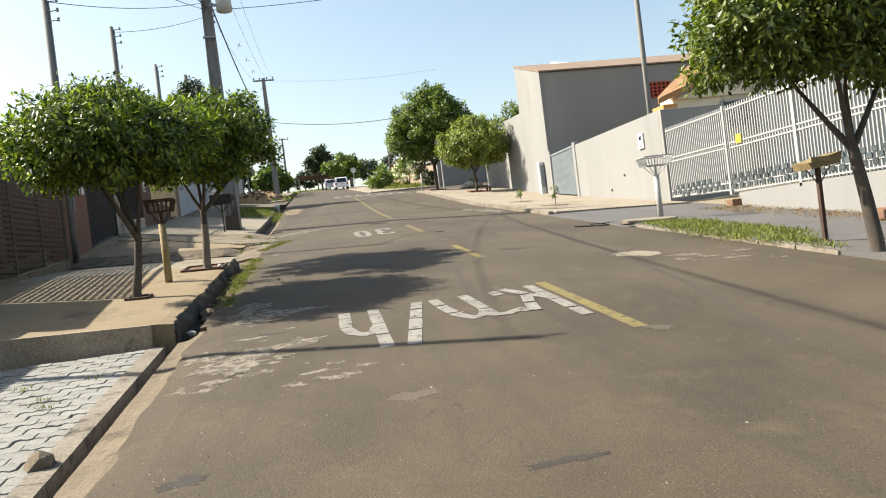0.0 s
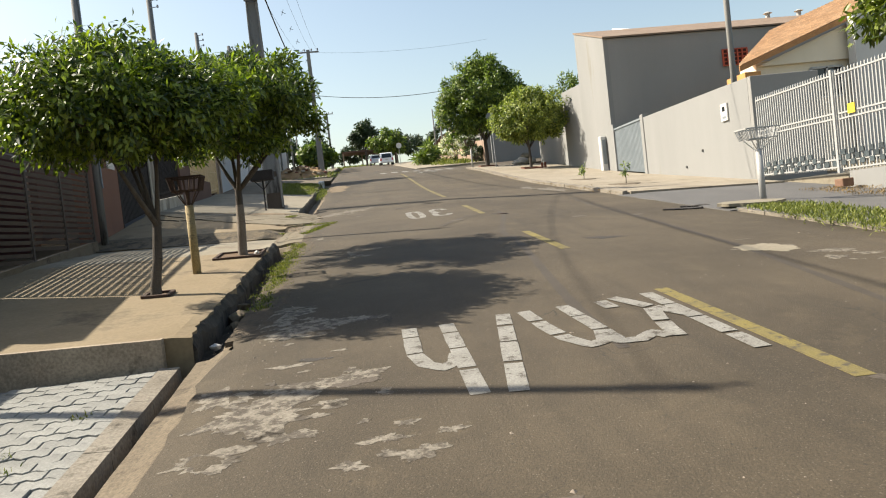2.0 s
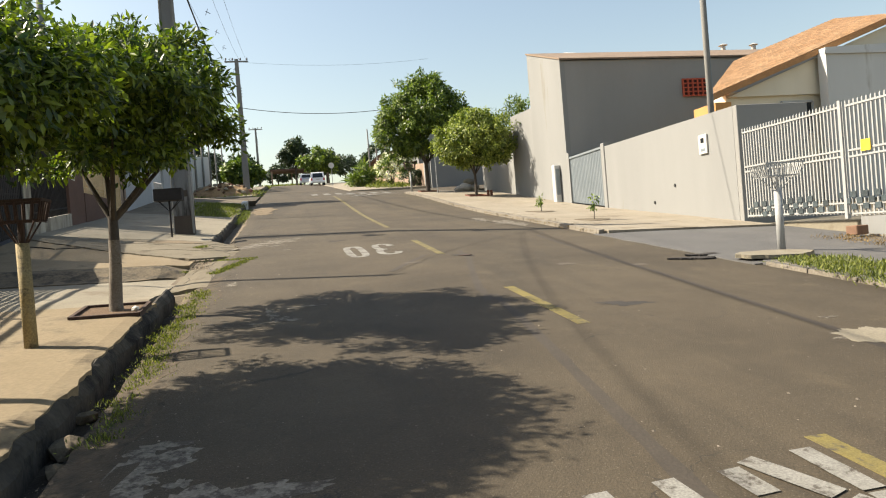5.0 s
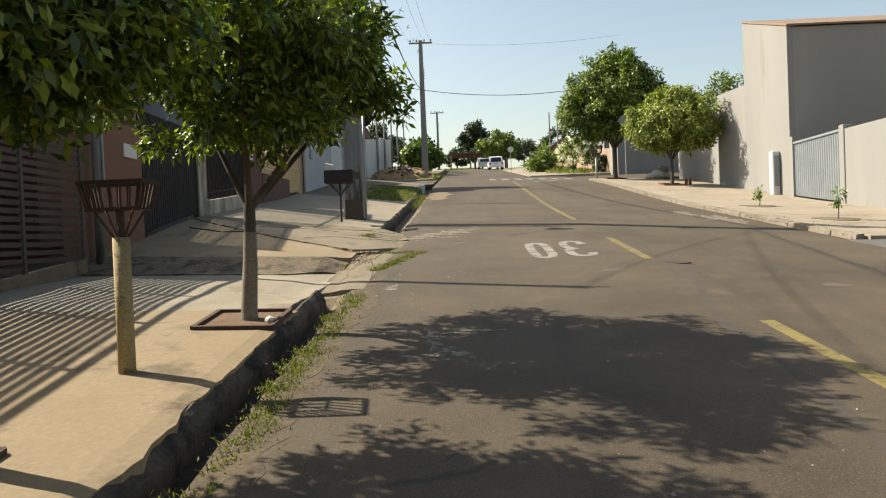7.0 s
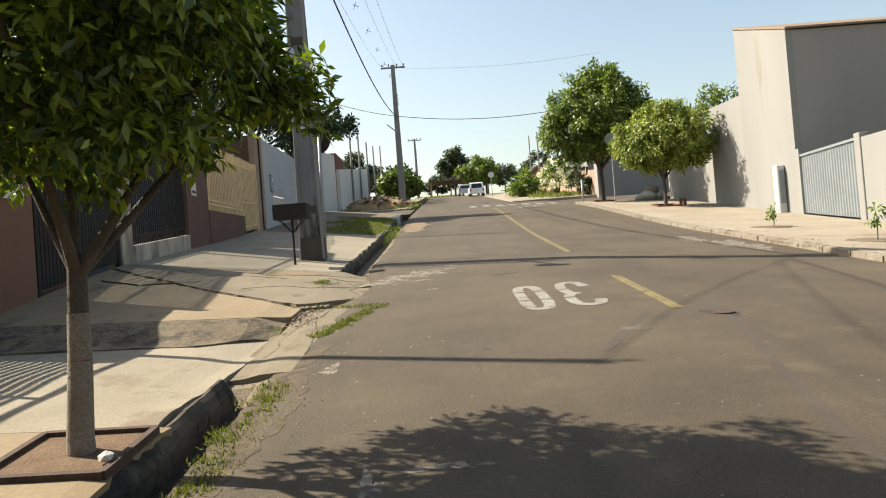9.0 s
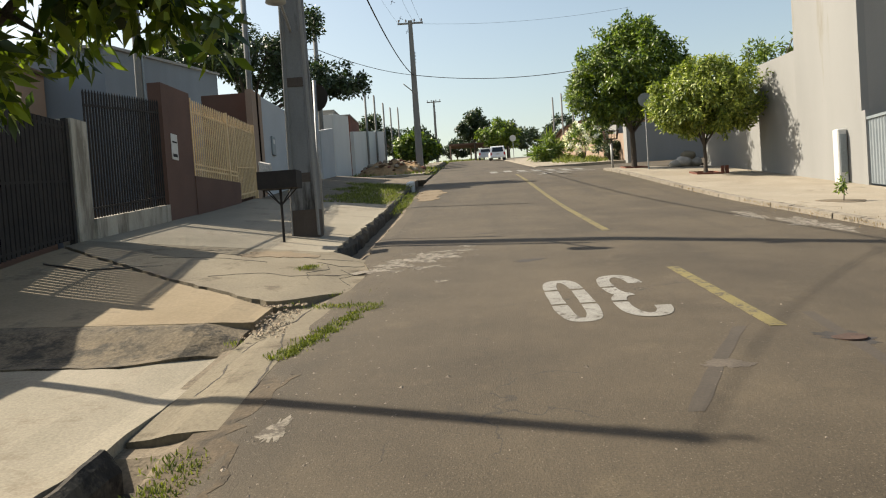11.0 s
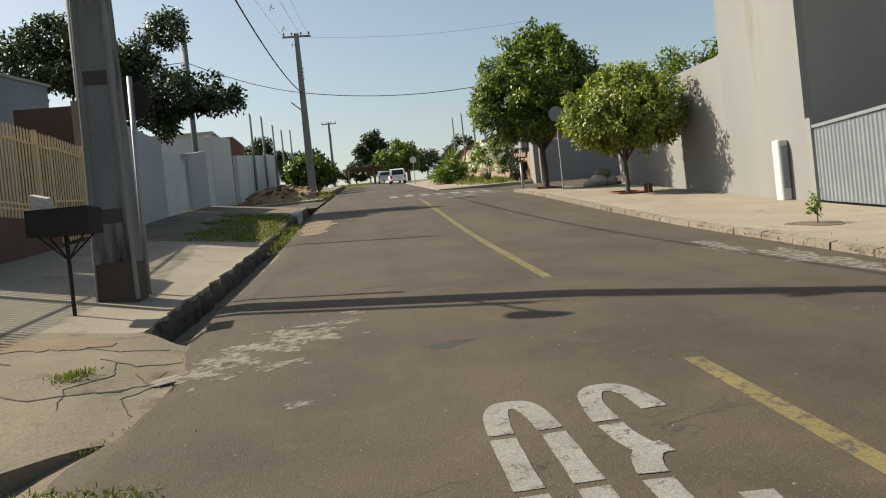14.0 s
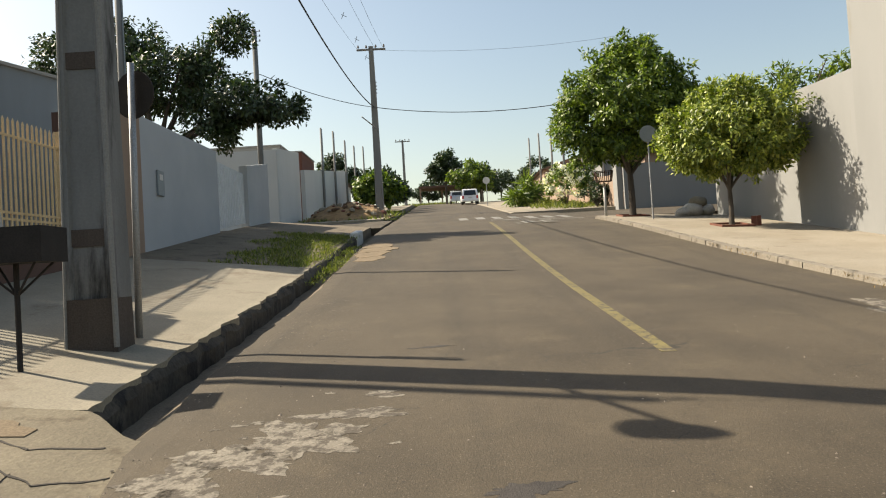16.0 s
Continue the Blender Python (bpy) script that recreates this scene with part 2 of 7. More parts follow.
WALL_SALMON = surface("salmon render", (0.156, 0.0742, 0.0487), (0.179, 0.0893, 0.0581), 0.8, 60, 0.9, 0.2, grit=0.1, spots=(0.117, 0.0623, 0.0428))
WALL_STAIN = surface("stained whitewash", (0.421, 0.39, 0.327), (0.316, 0.285, 0.231), 1.2, 50, 0.9, 0.3, grit=0.1, spots=(0.169, 0.147, 0.116), spot_scale=1.6, spot_at=0.52, streaks=True)
WALL_DARK = surface("stained render darkened for shade", (0.0702, 0.0622, 0.0513), (0.103, 0.0917, 0.0784), 0.8, 50, 0.92, 0.3, grit=0.12, spots=(0.0378, 0.0324, 0.027), streaks=True)
EDGE_DIRT = surface("brown washed dirt", (0.0662, 0.0485, 0.03), (0.0927, 0.0692, 0.0438), 3, 40, 1.0, 0.7, spots=(0.0444, 0.0338, 0.0224), spot_scale=5, spot_at=0.5)
WALL_MAROON = surface("maroon render", (0.0649, 0.0162, 0.0151), (0.0865, 0.0243, 0.0216), 0.8, 60, 0.8, 0.2)
ROOF = surface("terracotta tile", (0.438, 0.255, 0.131), (0.526, 0.333, 0.193), 1.2, 25, 0.85, 0.4, island=0.15)
ROOF_OLD = surface("weathered roof tile", (0.141, 0.0917, 0.0702), (0.195, 0.146, 0.119), 1.2, 25, 0.9, 0.5, island=0.15)
BRICK = surface("red brick", (0.13, 0.046, 0.0298), (0.173, 0.0676, 0.0433), 3, 30, 0.9, 0.4, piece=0.2)
POLE_MAT = surface("pole concrete", (0.12, 0.12, 0.115), (0.225, 0.225, 0.22), 1.0, 40, 0.92, 0.3, grit=0.08, spots=(0.035, 0.033, 0.03), spot_scale=1.3, spot_at=0.5, streaks=True)
POLE_PALE = surface("pale pole concrete", (0.183, 0.178, 0.168), (0.238, 0.232, 0.216), 1.3, 50, 0.92, 0.4, grit=0.12, streaks=True)
ROOF_EDGE = surface("dusty roof edge", (0.195, 0.135, 0.0917), (0.249, 0.183, 0.135), 1.2, 25, 0.9, 0.4)
POLE_FOOT = surface("earth-stained pole foot", (0.0563, 0.0421, 0.0338), (0.084, 0.0663, 0.0534), 2, 60, 0.95, 0.4, spots=(0.0338, 0.0253, 0.0203), spot_scale=2, streaks=True)
STEEL = surface("galvanised steel", (0.279, 0.285, 0.291), (0.341, 0.347, 0.353), 2, 80, 0.62, 0.1, metal=0.7)
WHITE_METAL = surface("white painted metal", (0.329, 0.329, 0.318), (0.367, 0.367, 0.356), 3, 80, 0.5, 0.05, grit=0.08)
BROWN_METAL = surface("brown painted metal", (0.0477, 0.0364, 0.0286), (0.0735, 0.0554, 0.0433), 3, 80, 0.65, 0.1)
BEIGE_METAL = surface("beige painted metal", (0.552, 0.383, 0.198), (0.646, 0.466, 0.258), 3, 80, 0.55, 0.1)
BLACK_METAL = surface("black painted metal", (0.016, 0.0133, 0.0117), (0.028, 0.0228, 0.0198), 3, 80, 0.95, 0.1)
GREY_METAL = surface("grey sheet metal", (0.178, 0.206, 0.221), (0.216, 0.244, 0.26), 1.5, 60, 0.5, 0.1, metal=0.1)
RUST = surface("rusty iron", (0.0388, 0.022, 0.0156), (0.0712, 0.0388, 0.0259), 5, 70, 0.9, 0.4)
YELLOW_POST = surface("flaking yellow post paint", (0.27, 0.195, 0.0807), (0.303, 0.244, 0.141), 3, 60, 0.85, 0.4, spots=(0.0541, 0.0378, 0.0216), spot_scale=6, spot_at=0.55)
BARK = surface("grey-brown bark", (0.0468, 0.0375, 0.03), (0.0933, 0.0781, 0.0625), 5, 60, 0.95, 0.8, streaks=True)
LIME_BARK = surface("limewashed bark", (0.157, 0.13, 0.103), (0.216, 0.183, 0.151), 4, 60, 0.95, 0.7, spots=(0.13, 0.0977, 0.0702), spot_scale=4, spot_at=0.55)
LEAF_DARK = foliage("glossy green leaves", (0.02, 0.045, 0.01), (0.23, 0.285, 0.04), 0.34, 0.42)
LEAF_BRIGHT = foliage("yellow-green leaves", (0.06, 0.10, 0.016), (0.40, 0.43, 0.10), 0.25)
LEAF_MID = foliage("mid green leaves", (0.03, 0.062, 0.011), (0.23, 0.30, 0.045), 0.25)
LEAF_RIGHT = foliage("fresh green leaves", (0.03, 0.055, 0.009), (0.2, 0.24, 0.04), 0.22)
LEAF_FAR = foliage("far dark leaves", (0.02, 0.036, 0.014), (0.055, 0.088, 0.03), 0.15)
WEED = foliage("gutter weeds", (0.055, 0.075, 0.014), (0.27, 0.28, 0.05), 0.2, 0.8)
GRASS = foliage("verge grass", (0.07, 0.095, 0.018), (0.24, 0.25, 0.055), 0.22, 0.7)
DRY_LEAF = foliage("dry litter", (0.14, 0.085, 0.035), (0.28, 0.19, 0.075), 0.1, 0.9)
BLOSSOM = foliage("white blossom", (0.75, 0.73, 0.68), (0.85, 0.83, 0.8), 0.2, 0.7)
RUBBER = surface("black rubber", (0.02, 0.02, 0.02), (0.035, 0.035, 0.035), 4, 60, 0.8, 0.2)
CAR_WHITE = surface("white car paint", (0.72, 0.73, 0.74), (0.76, 0.77, 0.78), 1, 40, 0.25, 0.0, grit=0.02)
CAR_SILVER = surface("silver car paint", (0.45, 0.47, 0.5), (0.5, 0.52, 0.55), 1, 40, 0.3, 0.0, metal=0.4, grit=0.02)
DARK_GLASS = surface("dark window glass", (0.015, 0.018, 0.02), (0.02, 0.024, 0.028), 1, 20, 0.08, 0.0, grit=0.02)
TAIL_RED = surface("red lens", (0.4, 0.02, 0.02), (0.45, 0.03, 0.02), 1, 20, 0.2, 0.0, grit=0.02)
PLATE = surface("off-white plate", (0.527, 0.51, 0.476), (0.578, 0.561, 0.527), 4, 60, 0.6, 0.05, grit=0.06)
GREY_SIGN = surface("bare sign back", (0.195, 0.206, 0.206), (0.227, 0.238, 0.238), 4, 60, 0.5, 0.05, metal=0.3)
SIGN_YELLOW = surface("yellow sign", (0.75, 0.5, 0.03), (0.78, 0.54, 0.05), 4, 60, 0.6, 0.0)
TARP = surface("pale plastic sacks", (0.391, 0.355, 0.312), (0.483, 0.44, 0.391), 5, 40, 0.7, 0.5)

# ---- builders ----


def mesh_of(name, verts, faces):
    me = bpy.data.meshes.new(name)
    me.from_pydata([tuple(v) for v in verts], [], faces)
    me.update()
    return me


def thing(name, at, label, category, group="", kind=""):
    ob = new(name)
    ob.empty_display_size = 0.2
    ob.location = at
    return tagged(ob, label, category, group, kind)


def root_of(ob):
    p = Vector((0, 0, 0))
    while ob:
        p += ob.location
        ob = ob.parent
    return p


def part(name, bm, material, parent, label="", smooth_faces=False):
    """Links a bmesh (or mesh), drawn in world places, as one object under a thing or a part."""
    if isinstance(bm, bmesh.types.BMesh):
        me = bpy.data.meshes.new(name)
        bmesh.ops.recalc_face_normals(bm, faces=bm.faces)
        bm.to_mesh(me)
        bm.free()
    else:
        me = bm
    if smooth_faces:
        me.shade_smooth()
    me.materials.append(material)
    ob = new(name, me)
    if parent:
        me.transform(Matrix.Translation(-root_of(parent)))
        ob.parent = parent
    if label:
        tagged(ob, label)
    return ob


def setting(name, bm, material, label, category):
    return tagged(part(name, bm, material, None), label, category, kind="structure")


def box(bm, lo, hi, bevel=0.0, turn=None):
    """An upright block between two corners."""
    made = bmesh.ops.create_cube(bm, size=1.0)["verts"]
    c, s = (Vector(lo) + Vector(hi)) / 2, Vector(hi) - Vector(lo)
    m = Matrix.Translation(c) @ (turn or Matrix()) @ Matrix.Diagonal((*s, 1))
    bmesh.ops.transform(bm, matrix=m, verts=made)
    if bevel:
        edges = {e for v in made for e in v.link_edges}
        bmesh.ops.bevel(bm, geom=list(edges), offset=bevel, segments=1, affect="EDGES")
    return bm


def rod(bm, a, b, r0, r1=None, n=8, caps=True):
    a, b = Vector(a), Vector(b)
    way = b - a
    made = bmesh.ops.create_cone(bm, cap_ends=caps, segments=n, radius1=r0, radius2=r0 if r1 is None else r1, depth=way.length)["verts"]
    bmesh.ops.transform(bm, matrix=Matrix.Translation((a + b) / 2) @ way.to_track_quat("Z", "Y").to_matrix().to_4x4(), verts=made)
    return bm


def prism(bm, low, high):
    """A solid between two rings with the same number of corners."""
    a = [bm.verts.new(v) for v in low]
    b = [bm.verts.new(v) for v in high]
    n = len(a)
    bm.faces.new(a[::-1])
    bm.faces.new(b)
    for i in range(n):
        bm.faces.new((a[i], a[(i + 1) % n], b[(i + 1) % n], b[i]))
    return bm


def sheet(xs, ys, height, drop=0.3, edge=None):
    """A solid slab: rows of y (each may be a function of x), topped at height(x, y), with skirts drop deep."""
    bm = bmesh.new()
    rows = []
    for j, y in enumerate(ys):
        row = []
        for i, x in enumerate(xs):
            px = x(y if not callable(y) else 0) if callable(x) else x
            py = y(px) if callable(y) else y
            if edge:
                px, py = edge(px, py, i, j, len(xs) - 1, len(ys) - 1)
            row.append(bm.verts.new((px, py, height(px, py))))
        rows.append(row)
    for j in range(len(ys) - 1):
        for i in range(len(xs) - 1):
            bm.faces.new((rows[j][i], rows[j][i + 1], rows[j + 1][i + 1], rows[j + 1][i]))
    ring = rows[0] + [r[-1] for r in rows[1:]] + rows[-1][-2::-1] + [r[0] for r in rows[-2:0:-1]]
    low = [bm.verts.new(v.co - Vector((0, 0, drop))) for v in ring]
    for i in range(len(ring)):
        k = (i + 1) % len(ring)
        bm.faces.new((ring[i], ring[k], low[k], low[i]))
    return bm


def steps(a, b, d):
    n = max(1, round((b - a) / d))
    return [a + (b - a) * i / n for i in range(n + 1)]


def wob(x, y, s=1.0, k=0.0):
    return noise.noise(Vector((x * s + 7.1, y * s - 3.3, k)))


def tube(name, pts, r, material, parent, label=""):
    cu = bpy.data.curves.new(name, "CURVE")
    cu.dimensions, cu.bevel_depth, cu.bevel_resolution = "3D", r, 1
    sp = cu.splines.new("POLY")
    sp.points.add(len(pts) - 1)
    base = root_of(parent) if parent else Vector((0, 0, 0))
    for p, q in zip(sp.points, pts):
        p.co = (*(Vector(q) - base), 1)
    cu.materials.append(material)
    ob = new(name, cu)
    ob.parent = parent
    return tagged(ob, label)


def sag(a, b, drop, n=16):
    a, b = Vector(a), Vector(b)
    return [a.lerp(b, i / n) - Vector((0, 0, drop * 4 * (i / n) * (1 - i / n))) for i in range(n + 1)]

# ---- ground, road and footways ----
ys_far = steps(-45, 4, 3.5) + steps(4.5, 45, 0.9) + steps(47, 160, 3.3) + [200, 260, 400, 800, 1500]
xs_far = [-1200, -400, -150, -80, -50, -30, -20, -14, -10, -7, -4.6, -2, -0.5, 2, 5, 8.7, 10, 12, 14, 18, 25, 40, 70, 120, 300, 1200]
bm = sheet(xs_far, [-1200, -300] + ys_far, lambda x, y: hill(y) - 0.34 - (0.0 if abs(x) < 60 else 0.01 * (abs(x) - 60)), 0.5)
setting("ground", bm, FIELD, "brown earth and dry grass reaching to the horizon", "ground")


def road_edge(x, y, i, j, ni, nj):
    if i == 0:
        x += 0.09 * wob(x, y, 1.3) + 0.05 * wob(x, y, 5.0)
        if 21.4 < y < 24.6:
            x += 0.3 * smooth(21.4, 22.2, y) * (1 - smooth(23.6, 24.8, y))
    return x, y


bm = sheet([0.2, 0.5, 1.5, 3.0, 4.5, 6.0, 7.5, 8.9], steps(-45, 2, 1) + steps(2.2, 30, 0.2) + steps(30.5, 49.5, 0.5) + steps(51, 162, 3), on_road, 0.06, road_edge)
setting("road", bm, ASPHALT, "worn brown-grey asphalt street climbing a gentle hill", "road")
for side, (xa, xb) in {"west": (-60, 0.0), "east": (8.9, 70)}.items():
    bm = sheet(steps(xa, xb, 4), steps(49.2, 57.0, 1.3), lambda x, y: hill(y) - (0.02 if x < 4 else 0.16) - 0.0, 0.3)
    setting("side_street_" + side, bm, ASPHALT, "asphalt side street meeting the hill road", "road")

# gutter along the kerb


def gutter_h(x, y):
    h = -0.09 - 0.06 * smooth(0.25, -0.1, x)
    if y < 9.42:
        h -= 0.18 * smooth(-0.12, -0.17, x)
    elif y < 17.4:
        h -= 0.13 * smooth(0.06, -0.06, x)
    elif y > 24.7:
        h -= 0.1 * smooth(0.06, -0.06, x)
    else:
        h += 0.05
    return h


bm = sheet([-0.42, -0.24, -0.17, -0.12, 0.0, 0.12, 0.4], steps(-20, 43.5, 0.3), lambda x, y: hill(y) + gutter_h(x, y) + 0.012 * wob(x, y, 3), 0.15)
setting("gutter", bm, CONCRETE_OLD, "cracked dirty concrete gutter beside the kerb", "gutter")
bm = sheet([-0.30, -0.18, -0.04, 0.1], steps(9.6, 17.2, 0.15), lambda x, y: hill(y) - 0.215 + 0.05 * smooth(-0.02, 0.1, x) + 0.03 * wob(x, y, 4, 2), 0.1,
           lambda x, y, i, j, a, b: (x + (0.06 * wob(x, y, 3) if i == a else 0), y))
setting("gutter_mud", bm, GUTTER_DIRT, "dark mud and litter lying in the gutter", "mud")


def rough_edge(amount, side):
    def edge(x, y, i, j, ni, nj):
        if i == (ni if side > 0 else 0):
            x += amount * (wob(x, y, 2.5, 4) + 0.6 * wob(x, y, 8, 5))
        return x, y
    return edge


# paved footway by the first house
PAVE_H = -0.16
bm = sheet(steps(-4.6, -0.47, 0.6), steps(-12, 9.35, 0.8), lambda x, y: hill(y) + PAVE_H - 0.03, 0.2)
footway_paved = setting("pavement_paved", bm, CONCRETE_OLD, "footway of pale interlocking pavers with weeds in the joints", "pavement")
bm = bmesh.new()
y = -11.6
while y < 9.2:
    e = min(y + 1.0, 9.33)
    prism(bm, [(-0.45, y + 0.012, hill(y) - 0.4), (-0.26, y + 0.012, hill(y) - 0.4), (-0.26, e, hill(e) - 0.4), (-0.45, e, hill(e) - 0.4)],
          [(-0.45, y + 0.012, hill(y) + PAVE_H + 0.01), (-0.27, y + 0.012, hill(y) + PAVE_H), (-0.27, e, hill(e) + PAVE_H), (-0.45, e, hill(e) + PAVE_H + 0.01)])
    y += 1.0
setting("kerb_paved", bm, KERB, "low concrete kerbstones edging the pavers", "kerb")

# sloping concrete footway with the street trees
bm = sheet(steps(-4.6, -0.62, 0.5) + [-0.35, -0.2], steps(9.47, 15.9, 0.1), lambda x, y: on_left(x, y) - (0.02 if x > -0.25 else 0), 0.5, rough_edge(0.06, 1))
setting("pavement_trees", bm, CONCRETE, "sloping concrete footway with street tree pits", "pavement")
bm = sheet(steps(-4.6, -0.9, 0.6) + [-0.5, -0.3], steps(15.92, 19.9, 0.16), lambda x, y: on_left(x, y) - 0.004 - 0.046 * smooth(16.2, 17.4, y) - 0.11 * smooth(17.4, 19.4, y) - 0.06 * smooth(-1.2, -0.4, x) * smooth(16.0, 17.6, y), 0.4, rough_edge(0.04, 1))
setting("pavement_apron", bm, CONCRETE_PALE, "pale concrete driveway apron", "pavement")


def crack_y(x):
    return 21.15 + 0.78 * max(0.0, -0.35 - x) + 0.07 * wob(x, 3, 2) + 0.05 * wob(x, 4, 7)


bm = sheet(steps(-4.6, -0.75, 0.11) + [-0.6, -0.5, -0.42, -0.34, -0.3], [lambda x, u=u: 20.2 + 0.2 * smooth(-0.9, -0.3, x) + (crack_y(x) - 0.05 - 20.2 - 0.2 * smooth(-0.9, -0.3, x)) * u for u in steps(0, 1, 0.125)],
           lambda x, y: on_left(x, y) - 0.015 * (y - 19.8) / max(0.6, crack_y(x) - 19.8) - 0.05 * smooth(-0.8, -0.3, x), 0.45)
setting("pavement_ramp", bm, CONCRETE, "raised concrete driveway ramp with a broken lip", "pavement")
# ramp nose: dirt and the wall's shade are both put into its colour
bm = sheet(steps(-4.6, -0.9, 0.15) + [-0.75, -0.6, -0.45, -0.34], [lambda x, u=u: 19.3 + 0.45 * smooth(-1.2, -0.3, x) + 0.05 * wob(x, 7, 1.8) + 0.04 * wob(x, 9, 6) + (0.97 - 0.25 * smooth(-1.2, -0.3, x)) * u for u in steps(0, 1, 0.1)],
           lambda x, y: on_left(x, 20.3) - 0.12 * smooth(-0.8, -0.3, x) - 0.008 - 0.26 * smooth(20.3, 19.32, y) + 0.012 * wob(x, y, 5), 0.3)
setting("ramp_nose", bm, CONCRETE_SHADED, "steep dirty nose of the driveway ramp, darkened for shade", "ramp")
bm = sheet([-0.3, -0.15, 0.0, 0.15, 0.3, 0.4], steps(17.6, 21.2, 0.13), lambda x, y: on_road(0.3, y) + 0.004 - 0.05 * smooth(0.1, -0.25, x) + 0.008 * wob(x, y, 2), 0.15,
           lambda x, y, i, j, a, b: (x + ((-0.15 + 0.5 * min(1, max(0, (y - 19.1) / 1.6)) + 0.06 * wob(x, y, 2.2) + 0.035 * wob(x, y, 8)) if i == a else 0), y + (0.12 * wob(x, y, 3) if j == b else 0)))
setting("gutter_pan", bm, CONCRETE_GREY, "grey concrete gutter pan between driveway and asphalt", "gutter")
bm = sheet(steps(-4.6, -0.5, 0.11) + [-0.4, -0.3, -0.2, -0.1, 0.0, 0.12, 0.24, 0.35, 0.5, 0.62],
           [lambda x, u=u: crack_y(min(x, -0.35)) + 0.03 + (25.1 - 0.5 * smooth(-0.4, 0.3, x) - crack_y(min(x, -0.35))) * u + (0.75 * smooth(-0.4, 0.4, x) * (1 - u)) for u in steps(0, 1, 0.06)],
           lambda x, y: hill(y) + (left_h(x, y) if x < -0.45 else 0.09 - 0.125 * smooth(-0.5, 0.5, x)) + 0.012 * wob(x, y, 1.5), 0.4,
           lambda x, y, i, j, a, b: (x + (0.14 * wob(x, y, 2.2) + 0.06 * wob(x, y, 7) if i == a else 0), y))
setting("pavement_cracked", bm, CONCRETE_GREY, "cracked concrete apron running down to the road", "pavement")
bm = sheet(steps(-4.6, -0.6, 0.5) + [-0.48, -0.36], steps(25.12, 35.0, 0.1), on_left, 0.5, rough_edge(0.085, 1))
setting("pavement_pole", bm, CONCRETE_PALE, "pale concrete footway around the utility pole", "pavement")
bm = sheet(steps(-4.6, -0.6, 0.5) + [-0.5, -0.4], steps(35.0, 49.2, 0.5), lambda x, y: on_left(x, y) - 0.06, 0.5)
setting("pavement_verge", bm, CONCRETE_OLD, "dull concrete and bare earth beside the grass verge", "pavement")
# both kerbs carry their gutter-side shade in the colour, over real dirt
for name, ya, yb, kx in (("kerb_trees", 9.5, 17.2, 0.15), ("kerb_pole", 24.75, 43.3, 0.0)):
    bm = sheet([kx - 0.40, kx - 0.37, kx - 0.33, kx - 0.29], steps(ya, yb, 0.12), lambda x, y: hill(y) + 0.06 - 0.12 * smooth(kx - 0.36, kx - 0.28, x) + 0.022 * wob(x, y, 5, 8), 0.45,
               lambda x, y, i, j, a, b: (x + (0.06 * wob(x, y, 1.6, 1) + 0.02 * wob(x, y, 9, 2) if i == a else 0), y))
    setting(name, bm, KERB_SHADED, "broken weathered concrete kerb along the gutter, darkened for shade", "kerb")
bm = box(bmesh.new(), (-0.5, 42.9, hill(43) - 0.2), (-0.22, 44.3, hill(44) + 0.14), 0.03, Matrix.Rotation(radians(6.5), 4, "X"))
setting("kerb_end", bm, WALL_WHITE, "whitewashed end of the kerb at the corner", "kerb")
# low retaining step where the concrete footway begins
bm = sheet(steps(-4.6, -0.5, 0.5) + [-0.42], [9.36, 9.46], lambda x, y: on_left(x, 9.5) + 0.006, 0.5)
setting("retaining_step", bm, surface("brown stained render", (0.22, 0.17, 0.12), (0.31, 0.25, 0.18), 1.4, 40, 0.95, 0.4, spots=(0.13, 0.1, 0.07), spot_scale=2), "rendered concrete step between two footway levels", "step")

bm = sheet([0.14, 0.24, 0.36, 0.5], steps(9.5, 18.6, 0.1), lambda x, y: on_road(x, y) + 0.0025, 0.05,
           lambda x, y, i, j, a, b: (x + (0.2 * wob(x, y, 0.9, 6) + 0.13 * wob(x, y, 4, 7) + 0.07 * wob(x, y, 11, 7) if i == a else (0.05 * wob(x, y, 5, 3) if i == 0 else 0)), y))
setting("edge_dirt", bm, EDGE_DIRT, "brown dirt washed along the edge of the asphalt", "dirt")

# far side
bm = sheet([9.05, 10, 11, 12, 13.6], steps(21.3, 49.0, 0.5), on_right, 0.4, lambda x, y, i, j, a, b: (x + (0.05 * wob(x, y, 2) if i == 0 else 0), y))
setting("pavement_earth", bm, DIRT, "wide footway of packed yellow earth and concrete", "pavement")
bm = sheet([8.75, 9.3, 10.5, 12, 13.6, 14.4], steps(15.6, 21.5, 0.4), lambda x, y: hill(y) + right_h(x, y) - 0.05 - 0.03 * smooth(9.6, 8.8, x), 0.4,
           lambda x, y, i, j, a, b: (x + (0.08 * wob(x, y, 1.5) if i == 0 else 0), y))
setting("driveway", bm, ASPHALT_GREY, "smooth grey asphalt driveway up to the white gate", "driveway")
bm = sheet([8.9, 9.5, 10.5, 12, 13.6], steps(-12, 15.6, 0.6), lambda x, y: on_right(x, y) - 0.03, 0.4)
setting("pavement_far", bm, ASPHALT_GREY, "grey footway in front of the white fence", "pavement")
